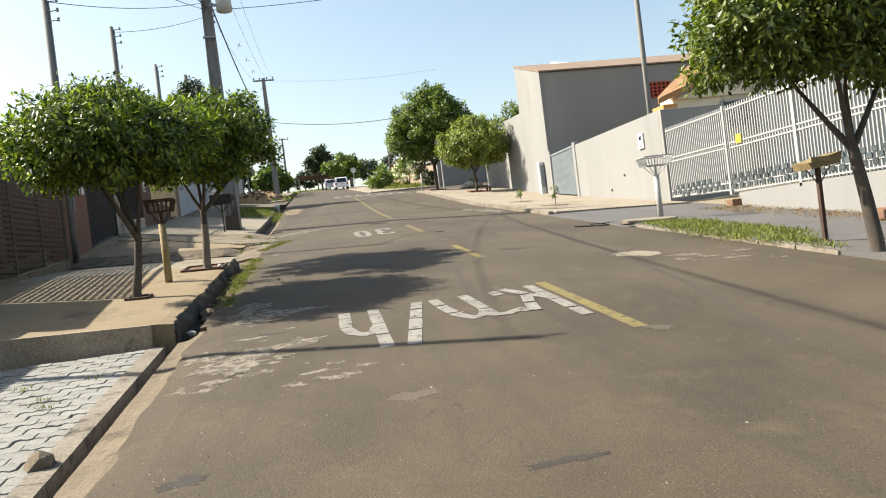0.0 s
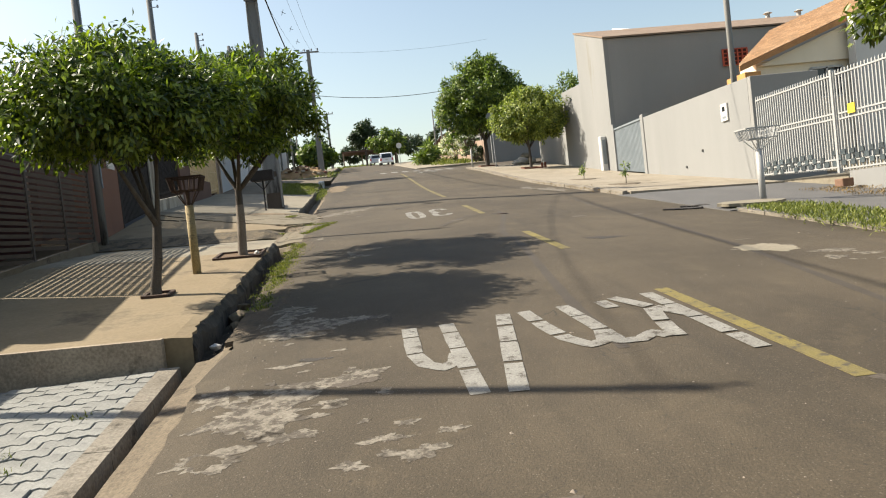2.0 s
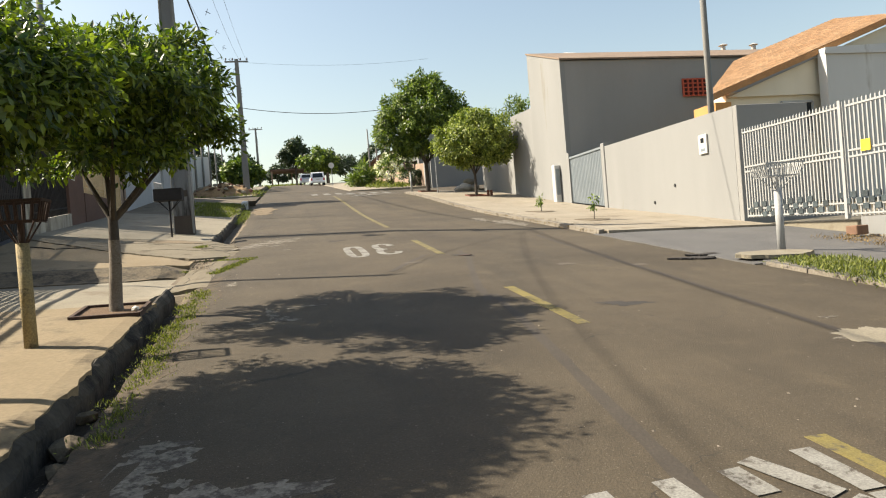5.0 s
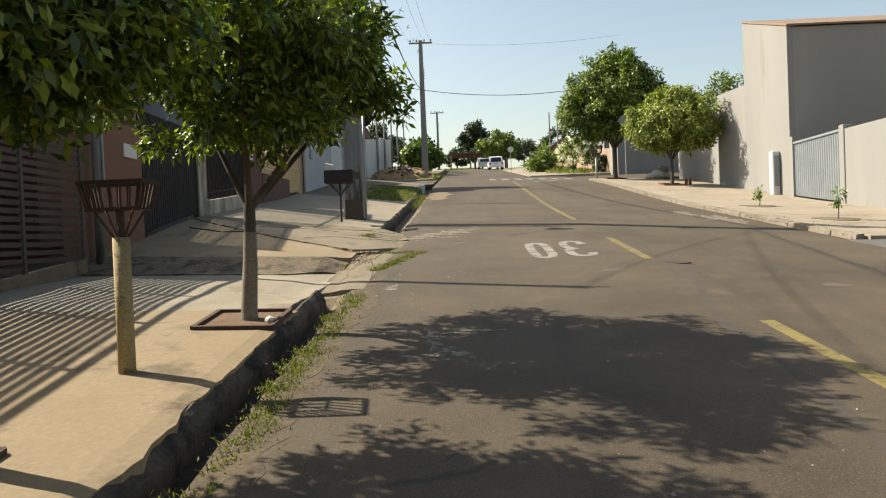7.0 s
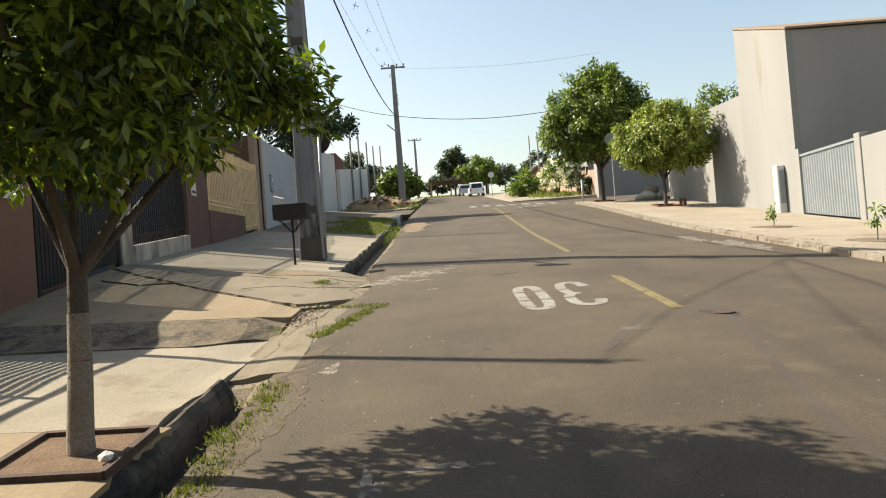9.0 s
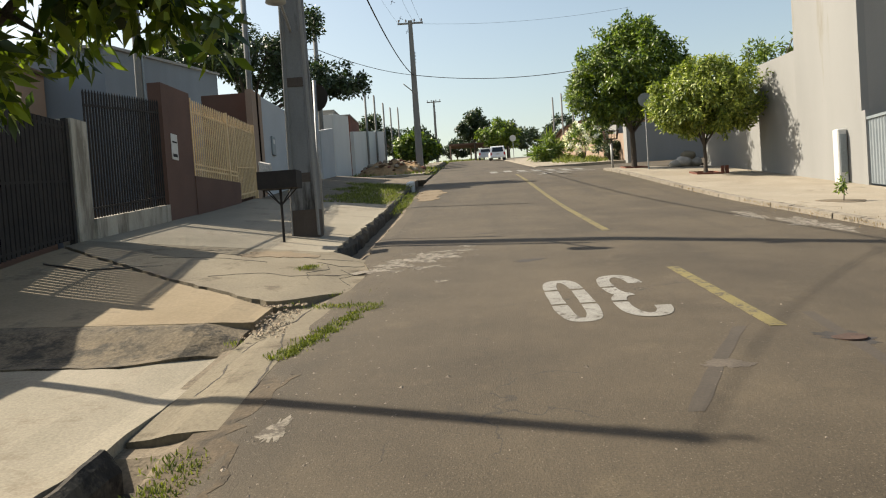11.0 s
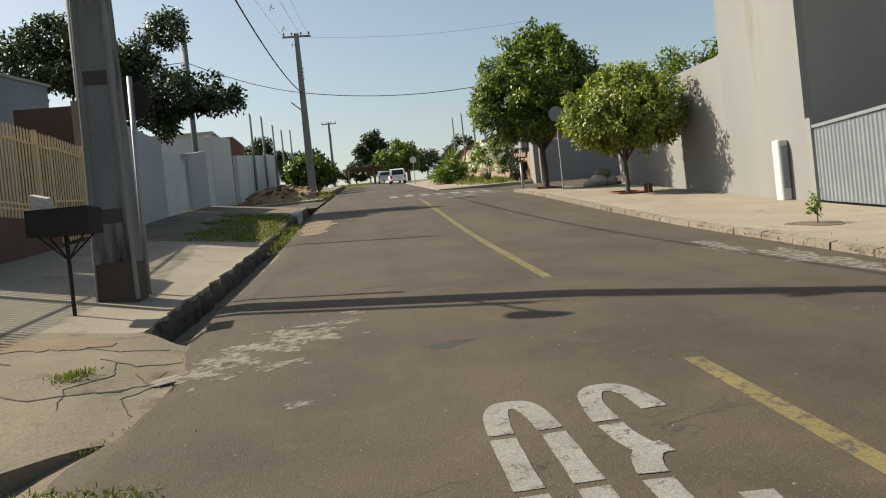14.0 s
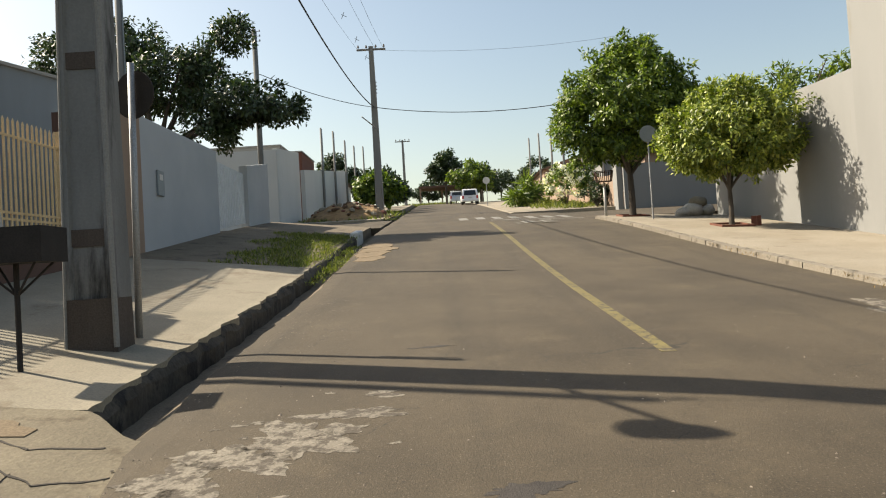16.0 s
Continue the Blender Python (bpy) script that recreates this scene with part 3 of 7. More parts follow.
for name, ya, yb in (("kerb_far", 21.4, 48.5), ("kerb_island", 9.2, 15.8)):
    bm = bmesh.new()
    y = ya
    while y < yb - 0.3:
        e = min(y + 0.9, yb)
        w = 0.02 * wob(y, 1, 3)
        t = 0.015 * wob(y, 2, 3) - (0.05 if name == "kerb_island" else 0)
        prism(bm, [(8.82 + w, y, hill(y) - 0.4), (9.0 + w, y, hill(y) - 0.4), (9.0 + w, e - 0.03, hill(e) - 0.4), (8.82 + w, e - 0.03, hill(e) - 0.4)],
              [(8.86 + w, y, hill(y) - 0.045 + t), (9.0 + w, y, hill(y) - 0.03 + t), (9.0 + w, e - 0.03, hill(e) - 0.03 + t), (8.86 + w, e - 0.03, hill(e) - 0.045 + t)])
        y += 0.9
    setting(name, bm, KERB, "chipped concrete kerbstones with dirt", "kerb")

# ---- road paint ----
SLOPE = math.atan(0.108)


def painted(text, x, y, width, length, name, label, flip, bridges):
    """Letters laid flat on the asphalt, stretched along the street, with stencil gaps across them."""
    cu = bpy.data.curves.new(name, "FONT")
    cu.body, cu.align_x, cu.align_y, cu.offset, cu.size = text, "CENTER", "CENTER", 0.008, 1.0
    tmp = bpy.data.objects.new(name, cu)
    me = bpy.data.meshes.new_from_object(tmp)
    bpy.data.objects.remove(tmp)
    co = np.array([v.co[:] for v in me.vertices])
    lo, hi = co.min(0), co.max(0)
    s = Matrix.Diagonal((width / (hi[0] - lo[0]), length / (hi[1] - lo[1]), 1, 1)) @ Matrix.Translation((-(lo[0] + hi[0]) / 2, -(lo[1] + hi[1]) / 2, 0))
    me.transform(Matrix.Rotation(SLOPE, 4, "X") @ Matrix.Rotation(math.pi if flip else 0, 4, "Z") @ s)
    me.materials.append(WHITE_PAINT)
    ob = new(name, me)
    ob.location = (x, y, on_road(x, y) + 0.004)
    tagged(ob, label, "road marking", kind="structure")
    bb = bmesh.new()
    bb.from_mesh(me)
    for v in bridges:
        for e in (-0.022, 0.022):
            bmesh.ops.bisect_plane(bb, geom=bb.verts[:] + bb.edges[:] + bb.faces[:], plane_co=(0, v * length + e, 0), plane_no=(0, 1, 0))
        bmesh.ops.delete(bb, geom=[f for f in bb.faces if abs(f.calc_center_median().y - v * length) < 0.022], context="FACES")
    bb.to_mesh(me)
    bb.free()
    return ob


def stencilled(strokes, width, gaps, name, label):
    """Hand-stencilled characters: broad strokes along lines, cut by the stencil's bridges."""
    bm = bmesh.new()
    for k, pts in enumerate(strokes):
        line = [Vector(q) for q in pts]
        fine = []
        for p, q in zip(line, line[1:]):
            m = max(1, round((q - p).length / 0.03))
            fine += [p.lerp(q, i / m) for i in range(m)]
        fine.append(line[-1])
        rows = []
        for i, p in enumerate(fine):
            d = fine[min(i + 3, len(fine) - 1)] - fine[max(i - 3, 0)]
            d.normalize()
            w = width / 2 * (1 + 0.1 * wob(p.x, p.y, 4, k))
            side = Vector((-d.y, d.x)) * w
            rows.append([bm.verts.new((v.x, v.y, on_road(v.x, v.y) + 0.004 + 0.0007 * k)) for v in (p - side, p + side)])
        for i in range(len(rows) - 1):
            mid = (fine[i] + fine[i + 1]) / 2
            if all(abs(mid.y - g) > 0.024 for g in gaps):
                bm.faces.new((rows[i][1], rows[i][0], rows[i + 1][0], rows[i + 1][1]))
    bmesh.ops.delete(bm, geom=[v for v in bm.verts if not v.link_faces], context="VERTS")
    for f in bm.faces:
        f.normal_update()
        if f.normal.z < 0:
            f.normal_flip()
    return setting(name, bm, WHITE_PAINT, label, "road marking")


def oval(cx, cy, rx, ry, a0, a1, square=0.75, n=22):
    """Part of a squared-off oval from angle a0 to a1 in degrees."""
    pts = []
    for i in range(n + 1):
        a = radians(a0 + (a1 - a0) * i / n)
        c, q = math.cos(a), math.sin(a)
        pts.append((cx + rx * math.copysign(abs(c) ** square, c), cy + ry * math.copysign(abs(q) ** square, q)))
    return pts


stencilled([oval(3.0, 20.69, 0.15, 0.94, 0, 360, 0.6, 40), oval(3.66, 21.2, 0.17, 0.54, 5, 262, 0.8), oval(3.64, 20.25, 0.18, 0.47, 85, 350, 0.8)],
           0.155, (21.13, 20.41), "road_number", "worn white painted number 30 on asphalt, facing downhill traffic")
stencilled([[(2.24, 9.0), (2.21, 7.05)], [(1.89, 9.0), (1.87, 8.15), (1.93, 7.85), (2.05, 7.7), (2.16, 7.82), (2.21, 8.05)], [(2.80, 9.1), (2.46, 7.0)],
            [(3.0, 9.1), (3.04, 8.5), (3.1, 8.05), (3.22, 7.78), (3.36, 7.85), (3.44, 8.15)], [(3.39, 9.12), (3.43, 8.4), (3.46, 7.78), (3.62, 7.76), (3.78, 7.9), (3.85, 7.75)], [(3.77, 9.12), (3.79, 8.82)],
            [(4.28, 9.21), (4.29, 7.2)], [(3.92, 9.19), (4.1, 8.68), (4.27, 8.3)], [(4.08, 8.62), (3.98, 8.2), (3.9, 7.72)]],
           0.14, (8.68, 8.17, 7.62), "road_letters", "worn white painted km/h letters on asphalt")
painted("PARE", 5.6, 47.0, 2.7, 1.8, "stop_letters", "worn white painted PARE lettering before the crossing", False, (-0.17, 0.17))


def stripe(xa, xb, ya, yb, name, mat, label):
    bm = sheet([xa, xb], steps(ya, yb, 1.0), lambda x, y: on_road(x, y) + 0.004, 0.003)
    return setting(name, bm, mat, label, "road marking")


for ya, yb in ((0.4, 3.2), (6.45, 9.35), (12.55, 15.0), (19.15, 22.15), (26.2, 47.5)):
    stripe(4.43, 4.57, ya, yb, "centre_line", FADED_YELLOW if ya > 18 else YELLOW_PAINT, "worn yellow centre line painted on the asphalt")
# three curved tyre marks, then one long faint dark band to the right
for i, pts in enumerate((((4.15, 14.6), (4.0, 13.0), (3.68, 10.5), (3.5, 9.0), (3.42, 7.6)), ((4.95, 19.6), (4.8, 18.2), (4.4, 16.5), (4.13, 15.2), (4.0, 14.2)), ((4.2, 19.2), (3.7, 18.3), (3.25, 17.4)), ((7.5, 22.0), (7.3, 19.8), (6.95, 15.0), (6.6, 11.4), (6.0, 8.2), (5.3, 5.5)))):
    for (xa, ya), (xb, yb) in zip(pts, pts[1:]):
        us = steps(0, 1, 0.12)
        bm = bmesh.new()
        ring = []
        for u in us:
            x, y = xa + (xb - xa) * u, ya + (yb - ya) * u
            w = 0.055 + 0.02 * wob(x, y, 3, i)
            ring.append([bm.verts.new((x + s * w, y, on_road(x + s * w, y) + 0.0018)) for s in (-1, 1)])
        for p, q in zip(ring, ring[1:]):
            bm.faces.new((p[0], q[0], q[1], p[1])).normal_flip()
        bmesh.ops.recalc_face_normals(bm, faces=bm.faces)
        setting("tyre_mark", bm, DARK_STREAK, "faint dark streak on the asphalt, tyre marks and one long band", "tyre mark")
for k in range(7):
    x = 3.4 + 0.78 * k
    stripe(x, x + 0.4, 51.0, 53.6, "crossing_bar", WHITE_PAINT, "worn white zebra crossing bar")
stripe(4.7, 8.7, 49.7, 50.0, "stop_line", WHITE_PAINT, "worn white stop line")

# ---- walls and houses ----
FX = -4.6     # garden line on the lower-numbered side
RX = 13.6     # garden line across the street


def wall_along(name, x, ya, yb, base, top, thick, material, label, n=6, side=-1):
    """A wall along the street between ya and yb; base and top are functions of y; side: which way it is thick."""
    bm = bmesh.new()
    xo = x + side * thick
    lo, hi = min(x, xo), max(x, xo)
    ys = steps(ya, yb, max(0.3, (yb - ya) / n))
    va = [[bm.verts.new((px, y, z)) for px, z in ((lo, base(y)), (hi, base(y)), (hi, top(y)), (lo, top(y)))] for y in ys]
    for r, s in zip(va, va[1:]):
        for i in range(4):
            bm.faces.new((r[i], r[(i + 1) % 4], s[(i + 1) % 4], s[i]))
    bm.faces.new(va[0][::-1])
    bm.faces.new(va[-1])
    return setting(name, bm, material, label, "wall")


def lin(y0, z0, y1, z1):
    return lambda y: z0 + (z1 - z0) * (y - y0) / (y1 - y0)


def below_left(y):
    return on_left(FX, y) - 0.25


def below_right(y):
    return on_right(RX, y) - 0.25


# across the street
wall_along("wall_garden", RX, 22.703, 30.6, below_right, lin(22.7, 4.40, 30.6, 4.48), 0.18, WALL_PALE, "pale beige rendered garden wall with a level top", side=1)
bm = box(bmesh.new(), (RX, 22.52, hill(22.6) - 0.4), (RX + 2.2, 22.7, 4.40), 0.01)
setting("wall_return", bm, WALL_GREY, "rendered garden wall running back from the street", "wall")
bm = box(bmesh.new(), (RX - 0.04, 30.55, hill(30.6) - 0.4), (RX + 0.22, 30.83, 4.62), 0.015)
setting("gate_post", bm, WALL_PALE, "pale square post beside the sheet metal gate", "post")
wall_along("wall_side", RX, 38.15, 41.3, below_right, lin(38.1, 7.45, 41.3, 7.62), 0.2, WALL_PALE, "tall pale rendered wall beside the house", side=1)
wall_along("wall_side", RX + 0.5, 41.3, 49.0, lambda y: below_right(y), lin(41.3, 6.35, 49, 6.9), 0.2, WALL_PALE, "pale rendered corner wall with damp stains", side=1)
bm = box(bmesh.new(), (RX + 0.205, 41.1, hill(41) - 0.4), (RX + 0.495, 41.29, 6.33), 0.01)
setting("wall_return", bm, WALL_PALE, "short return of the pale wall", "wall")


def big_house():
    """Two-storey blank gable house: shaded front face, sunlit street face that rises to the back."""
    h = thing("house", (19, 36, hill(36) - 0.3), "large blank grey rendered house with terracotta roof edge", "house")
    z0 = hill(34.2) - 0.6
    bm = bmesh.new()
    prism(bm, [(RX + 0.223, 34.21, z0), (30, 34.21, z0), (30, 34.4, z0), (RX + 0.223, 34.4, z0)], [(RX + 0.223, 34.21, 8.7), (30, 34.21, 8.6), (30, 34.4, 8.6), (RX + 0.223, 34.4, 8.7)])
    part("front_wall", bm, WALL_GREY, h, "grey rendered blank wall")
    bm = bmesh.new()
    prism(bm, [(RX, 34.2, z0), (RX, 38.15, z0), (RX, 38.15, 10.02), (RX, 34.2, 8.74)][::-1], [(RX + 0.22, 34.2, z0), (RX + 0.22, 38.15, z0), (RX + 0.22, 38.15, 10.02), (RX + 0.22, 34.2, 8.74)][::-1])
    part("street_wall", bm, WALL_PALE, h, "pale rendered street wall")
    part("end_wall", box(bmesh.new(), (30, 34.41, z0), (30.2, 37.9, 8.6)), WALL_GREY, h)
    part("rear_wall", box(bmesh.new(), (RX + 0.223, 37.9, z0), (30.2, 38.15, 9.95)), WALL_GREY, h)
    bm = bmesh.new()
    prism(bm, [(RX - 0.04, 34.1, 8.72), (30.4, 34.1, 8.62), (30.4, 38.2, 9.98), (RX - 0.04, 38.2, 10.04)], [(RX - 0.04, 34.1, 8.79), (30.4, 34.1, 8.69), (30.4, 38.2, 10.05), (RX - 0.04, 38.2, 10.11)])
    part("roof", bm, ROOF_EDGE, h, "dusty terracotta roof")
    bm = prism(bmesh.new(), [(17.4, 38.2, 9.9), (29.0, 38.2, 9.9), (29.0, 42.0, 9.9), (17.4, 42.0, 9.9)], [(17.4, 38.2, 10.0), (29.0, 38.2, 9.95), (29.0, 42.0, 10.95), (17.4, 42.0, 11.0)])
    part("ridge", bm, ROOF, h, "pale terracotta upper roof")
    part("ridge_gable", prism(bmesh.new(), [(16.9, 38.21, 9.8), (17.39, 38.21, 9.8), (17.39, 42.0, 9.8), (16.9, 42.0, 9.8)], [(17.2, 38.21, 10.05), (17.39, 38.21, 10.05), (17.39, 42.0, 11.15), (17.2, 42.0, 11.15)]), WALL_WHITE, h, "white painted gable end")
    w = part("cobogo_window", box(bmesh.new(), (19.36, 34.17, 6.98), (20.56, 34.21, 7.72)), surface("dark opening", (0.05, 0.015, 0.012), (0.07, 0.02, 0.015)), h, "red ventilation block window")
    bm = bmesh.new()
    for i in range(6):
        x = 19.36 + i * 1.2 / 5
        box(bm, (x - 0.03, 34.1, 6.95), (x + 0.03, 34.18, 7.75))
    for k in range(5):
        z = 6.98 + k * 0.74 / 4
        box(bm, (19.33, 34.11, z - 0.025), (20.59, 34.175, z + 0.025))
    part("block_grid", bm, surface("red block", (0.42, 0.07, 0.035), (0.5, 0.10, 0.05), 4, 40, 0.8), w)
    for x in (24.5, 26.3):
        part("roof_vent", rod(rod(bmesh.new(), (x, 38.4, 9.9), (x, 38.4, 10.35), 0.12), (x, 38.4, 10.35), (x, 38.4, 10.45), 0.25, 0.05), WHITE_METAL, h)
    return h


big_house()


def roof_tiles(bm, a, b, c, d, rows, cols):
    """Rounded tile courses over the quad a b (eave) c d (ridge)."""
    a, b, c, d = map(Vector, (a, b, c, d))
    nrm = (b - a).cross(d - a).normalized()
    if nrm.z < 0:
        nrm = -nrm
    for i in range(cols):
        u0, u1 = i / cols, (i + 1) / cols
        um = (u0 + u1) / 2
        for j in range(rows):
            v0, v1 = j / rows, (j + 1.12) / rows
            p = lambda u, v: (a.lerp(b, u)).lerp(d.lerp(c, u), min(v, 1))
            lift = 0.02
            q = [p(u0, v0) + nrm * lift * 0.4, p(um, v0) + nrm * 0.075, p(u1, v0) + nrm * lift * 0.4, p(u1, v1), p(um, v1) + nrm * 0.05, p(u0, v1)]
            vs = [bm.verts.new(x) for x in q]
            bm.faces.new((vs[0], vs[1], vs[4], vs[5]))
            bm.faces.new((vs[1], vs[2], vs[3], vs[4]))


def orange_house():
    h = thing("house", (20, 27, hill(27) - 0.3), "white house with a terracotta tile roof behind the fence", "house")
    z0 = hill(24) - 0.5
    cream = surface("cream render", (0.62, 0.55, 0.42), (0.70, 0.63, 0.5), 0.6, 50, 0.9, 0.15, grit=0.06, streaks=True)
    bm = box(bmesh.new(), (17.4, 28.35, z0), (30, 29.5, 5.9))
    part("wall", bm, cream, h)
    bm = bmesh.new()
    prism(bm, [(21.05, 27.6, z0), (30, 27.6, z0), (30, 28.0, z0), (21.05, 28.0, z0)], [(21.05, 27.6, 7.25), (30, 27.6, 7.6), (30, 28.0, 7.6), (21.05, 28.0, 7.25)])
    part("parapet_wall", bm, WALL_WHITE, h, "pale grey parapet wall")
    part("parapet_cap", box(bmesh.new(), (20.95, 27.52, 7.0), (30.1, 27.6, 7.12)), WALL_WHITE, h)
    win = part("window", box(bmesh.new(), (19.6, 28.28, 4.3), (20.9, 28.34, 5.45)), DARK_GLASS, h, "dark window")
    bm = bmesh.new()
    for x in (19.6, 20.25, 20.9):
        box(bm, (x - 0.04, 28.22, 4.3), (x + 0.04, 28.29, 5.45))
    for z in (4.3, 5.45):
        box(bm, (19.6, 28.22, z - 0.04), (20.9, 28.29, z + 0.04))
    part("window_frame", bm, WHITE_METAL, win)
    bm = bmesh.new()
    roof_tiles(bm, (16.5, 28.0, 5.76), (20.2, 31.6, 7.8), (25.2, 31.6, 9.5), (24.6, 28.0, 8.55), 26, 22)
    prism(bm, [(16.5, 28.0, 5.64), (20.2, 31.6, 7.68), (25.2, 31.6, 9.38), (24.6, 28.0, 8.43)][::-1], [(16.5, 28.0, 5.74), (20.2, 31.6, 7.78), (25.2, 31.6, 9.48), (24.6, 28.0, 8.53)][::-1])
    part("roof", bm, ROOF, h, "terracotta tile roof slope")
    bm = bmesh.new()
    prism(bm, [(16.5, 27.94, 5.52), (24.6, 27.94, 8.31), (24.6, 27.99, 8.31), (16.5, 27.99, 5.52)], [(16.5, 27.94, 5.74), (24.6, 27.94, 8.53), (24.6, 27.99, 8.53), (16.5, 27.99, 5.74)])
    part("barge_board", bm, surface("varnished board", (0.33, 0.15, 0.05), (0.42, 0.2, 0.07), 3, 30, 0.6), h)
    part("eave_soffit", box(bmesh.new(), (16.75, 28.05, 5.2), (17.39, 29.4, 5.5)), surface("orange soffit", (0.5, 0.24, 0.08), (0.56, 0.28, 0.1)), h)
    part("gable", prism(bmesh.new(), [(17.4, 28.2, 5.7), (24.5, 28.2, 5.7), (24.5, 28.2, 8.2)], [(17.4, 28.34, 5.7), (24.5, 28.34, 5.7), (24.5, 28.34, 8.2)]), cream, h)
    return h


orange_house()

# house behind the louvred gate
def left_house():
    h = thing("house", (-9, 17, hill(17)), "low house with grey parapets and a maroon porch", "house")
    z0 = hill(12) - 0.5
    part("wall", box(bmesh.new(), (-16, 6.0, z0), (-9.02, 27.4, 4.1)), WALL_TAN, h)
    part("porch_wall", box(bmesh.new(), (-9.0, 11.0, z0), (-8.85, 26.5, 4.6)), WALL_MAROON, h, "maroon porch wall")
    bm = bmesh.new()
    roof_tiles(bm, (-8.0, 11.0, 4.7), (-8.0, 25.6, 5.1), (-9.0, 25.6, 5.5), (-9.0, 11.0, 5.1), 4, 60)
    part("roof", bm, ROOF_OLD, h, "weathered tile edge")
    part("porch_beam", prism(bmesh.new(), [(-8.25, 11.0, 4.35), (-8.0, 11.0, 4.35), (-8.0, 25.6, 4.75), (-8.25, 25.6, 4.75)], [(-8.25, 11.0, 4.66), (-8.0, 11.0, 4.66), (-8.0, 25.6, 5.06), (-8.25, 25.6, 5.06)]), WALL_GREY, h, "grey porch beam")
    bm = bmesh.new()
    prism(bm, [(-9.3, 10.0, 4.1), (-9.02, 10.0, 4.1), (-9.02, 21.8, 4.1), (-9.3, 21.8, 4.1)], [(-9.3, 10.0, 6.0), (-9.02, 10.0, 6.0), (-9.02, 21.8, 6.15), (-9.3, 21.8, 6.15)])
    part("parapet", bm, WALL_GREY, h, "long grey parapet")
    bm = bmesh.new()
    prism(bm, [(-9.3, 21.81, 4.1), (-9.02, 21.81, 4.1), (-9.02, 27.5, 4.1), (-9.3, 27.5, 4.1)], [(-9.3, 21.81, 6.75), (-9.02, 21.81, 6.75), (-9.02, 27.5, 6.05), (-9.3, 27.5, 6.05)])
    part("parapet", bm, WALL_GREY, h, "stepped grey parapet")
    part("roof_slab", box(bmesh.new(), (-16, 6.0, 4.1), (-9.31, 27.4, 5.4)), WALL_GREY, h)
    for y in (12.0, 16.5, 21.0):
        part("porch_post", box(bmesh.new(), (-8.25, y, z0), (-8.02, y + 0.23, 4.3 + 0.027 * (y - 11))), WALL_TAN, h)
    return h


left_house()


def blue_house():
    h = thing("house", (-9, 33, hill(33)), "blue-grey house with a sloping parapet", "house")
    z0 = hill(28) - 0.3
    ring = [(-16, 31.8), (-7.4, 31.8), (-7.4, 40.6), (-16, 40.6)]
    bm = prism(bmesh.new(), [(x, y, z0) for x, y in ring], [(x, y, 7.6 + 0.13 * (y - 31.8)) for x, y in ring])
    part("wall", bm, surface("slate blue render", (0.15, 0.172, 0.195), (0.185, 0.21, 0.235), 0.6, 60, 0.9, 0.2, grit=0.07, streaks=True), h)
    ring = [(-16.1, 31.7), (-7.32, 31.7), (-7.32, 40.7), (-16.1, 40.7)]
    bm = prism(bmesh.new(), [(x, y, 7.6 + 0.13 * (y - 31.8)) for x, y in ring], [(x, y, 7.68 + 0.13 * (y - 31.8)) for x, y in ring])
    part("coping", bm, WALL_GREY, h)
    part("side_room", box(bmesh.new(), (-14, 28.8, z0), (-9.0, 31.69, 6.9)), WALL_TAN, h, "tan side room")
    part("side_roof", box(bmesh.new(), (-14.1, 28.7, 6.9), (-8.9, 31.69, 7.0)), ROOF_OLD, h)
    return h


blue_house()

# garden fronts beside the footway, going up the hill
# first pillar: shade is put in by a darker base colour
wall_along("wall_pillar", FX, 11.0, 13.25, below_left, lambda y: 3.5, 0.35, WALL_DARK, "stained rendered gate pillar and wall, darkened for shade")
wall_along("wall_garden", FX, -12, 11.0, below_left, lambda y: hill(y) + 2.6, 0.2, WALL_TAN, "rendered garden wall")
wall_along("wall_salmon", FX, 19.55, 21.95, below_left, lambda y: hill(21.5) + 2.55, 0.25, WALL_SALMON, "salmon rendered gate wall")
wall_along("wall_post", FX, 24.95, 25.45, below_left, lambda y: hill(25.2) + 2.65, 0.3, WALL_STAIN, "white rendered gate post")
wall_along("wall_low", FX + 0.05, 25.45, 28.6, below_left, lin(25.45, 2.75, 28.6, 3.1), 0.22, WALL_STAIN, "low whitewashed wall with damp stains under the railing")
wall_along("wall_carport", -6.9, 22.6, 28.7, below_left, lambda y: 4.9, 0.2, WALL_BROWN, "dark brown carport wall behind the gates")
wall_along("wall_brown", FX + 0.03, 28.6, 30.2, below_left, lin(28.6, 5.8, 30.2, 5.85), 0.3, WALL_BROWN, "brown rendered gate pillar wall")
wall_along("wall_brown_base", FX + 0.05, 30.2, 33.6, below_left, lin(30.2, 3.85, 33.6, 3.9), 0.2, WALL_BROWN, "low brown wall under the beige fence")
wall_along("wall_brown", FX, 35.5, 36.55, below_left, lambda y: 7.0, 0.2, WALL_TAN, "tall tan end wall")
bm = box(bmesh.new(), (-6.4, 36.0, hill(36)), (FX, 36.2, 7.0))
setting("wall_return", bm, WALL_BROWN, "brown rendered return wall", "wall")
wall_along("wall_grey", FX, 36.55, 42.4, below_left, lin(36.55, 6.95, 42.4, 7.05), 0.2, WALL_BLUE, "tall blue-grey rendered garden wall")
wall_along("wall_post", FX + 0.1, 45.6, 48.8, below_left, lin(45.6, 7.05, 48.8, 7.6), 0.3, WALL_BLUE, "blue-grey corner wall block")
wall_along("wall_white", -6.0, 57.4, 63.4, lambda y: hill(y) - 0.3, lin(54, 9.4, 63.4, 10.6), 0.25, WALL_WHITE, "white rendered wall across the side street")
bm = box(bmesh.new(), (-30, 57.2, hill(57) - 0.5), (-6.0, 57.45, 9.75))
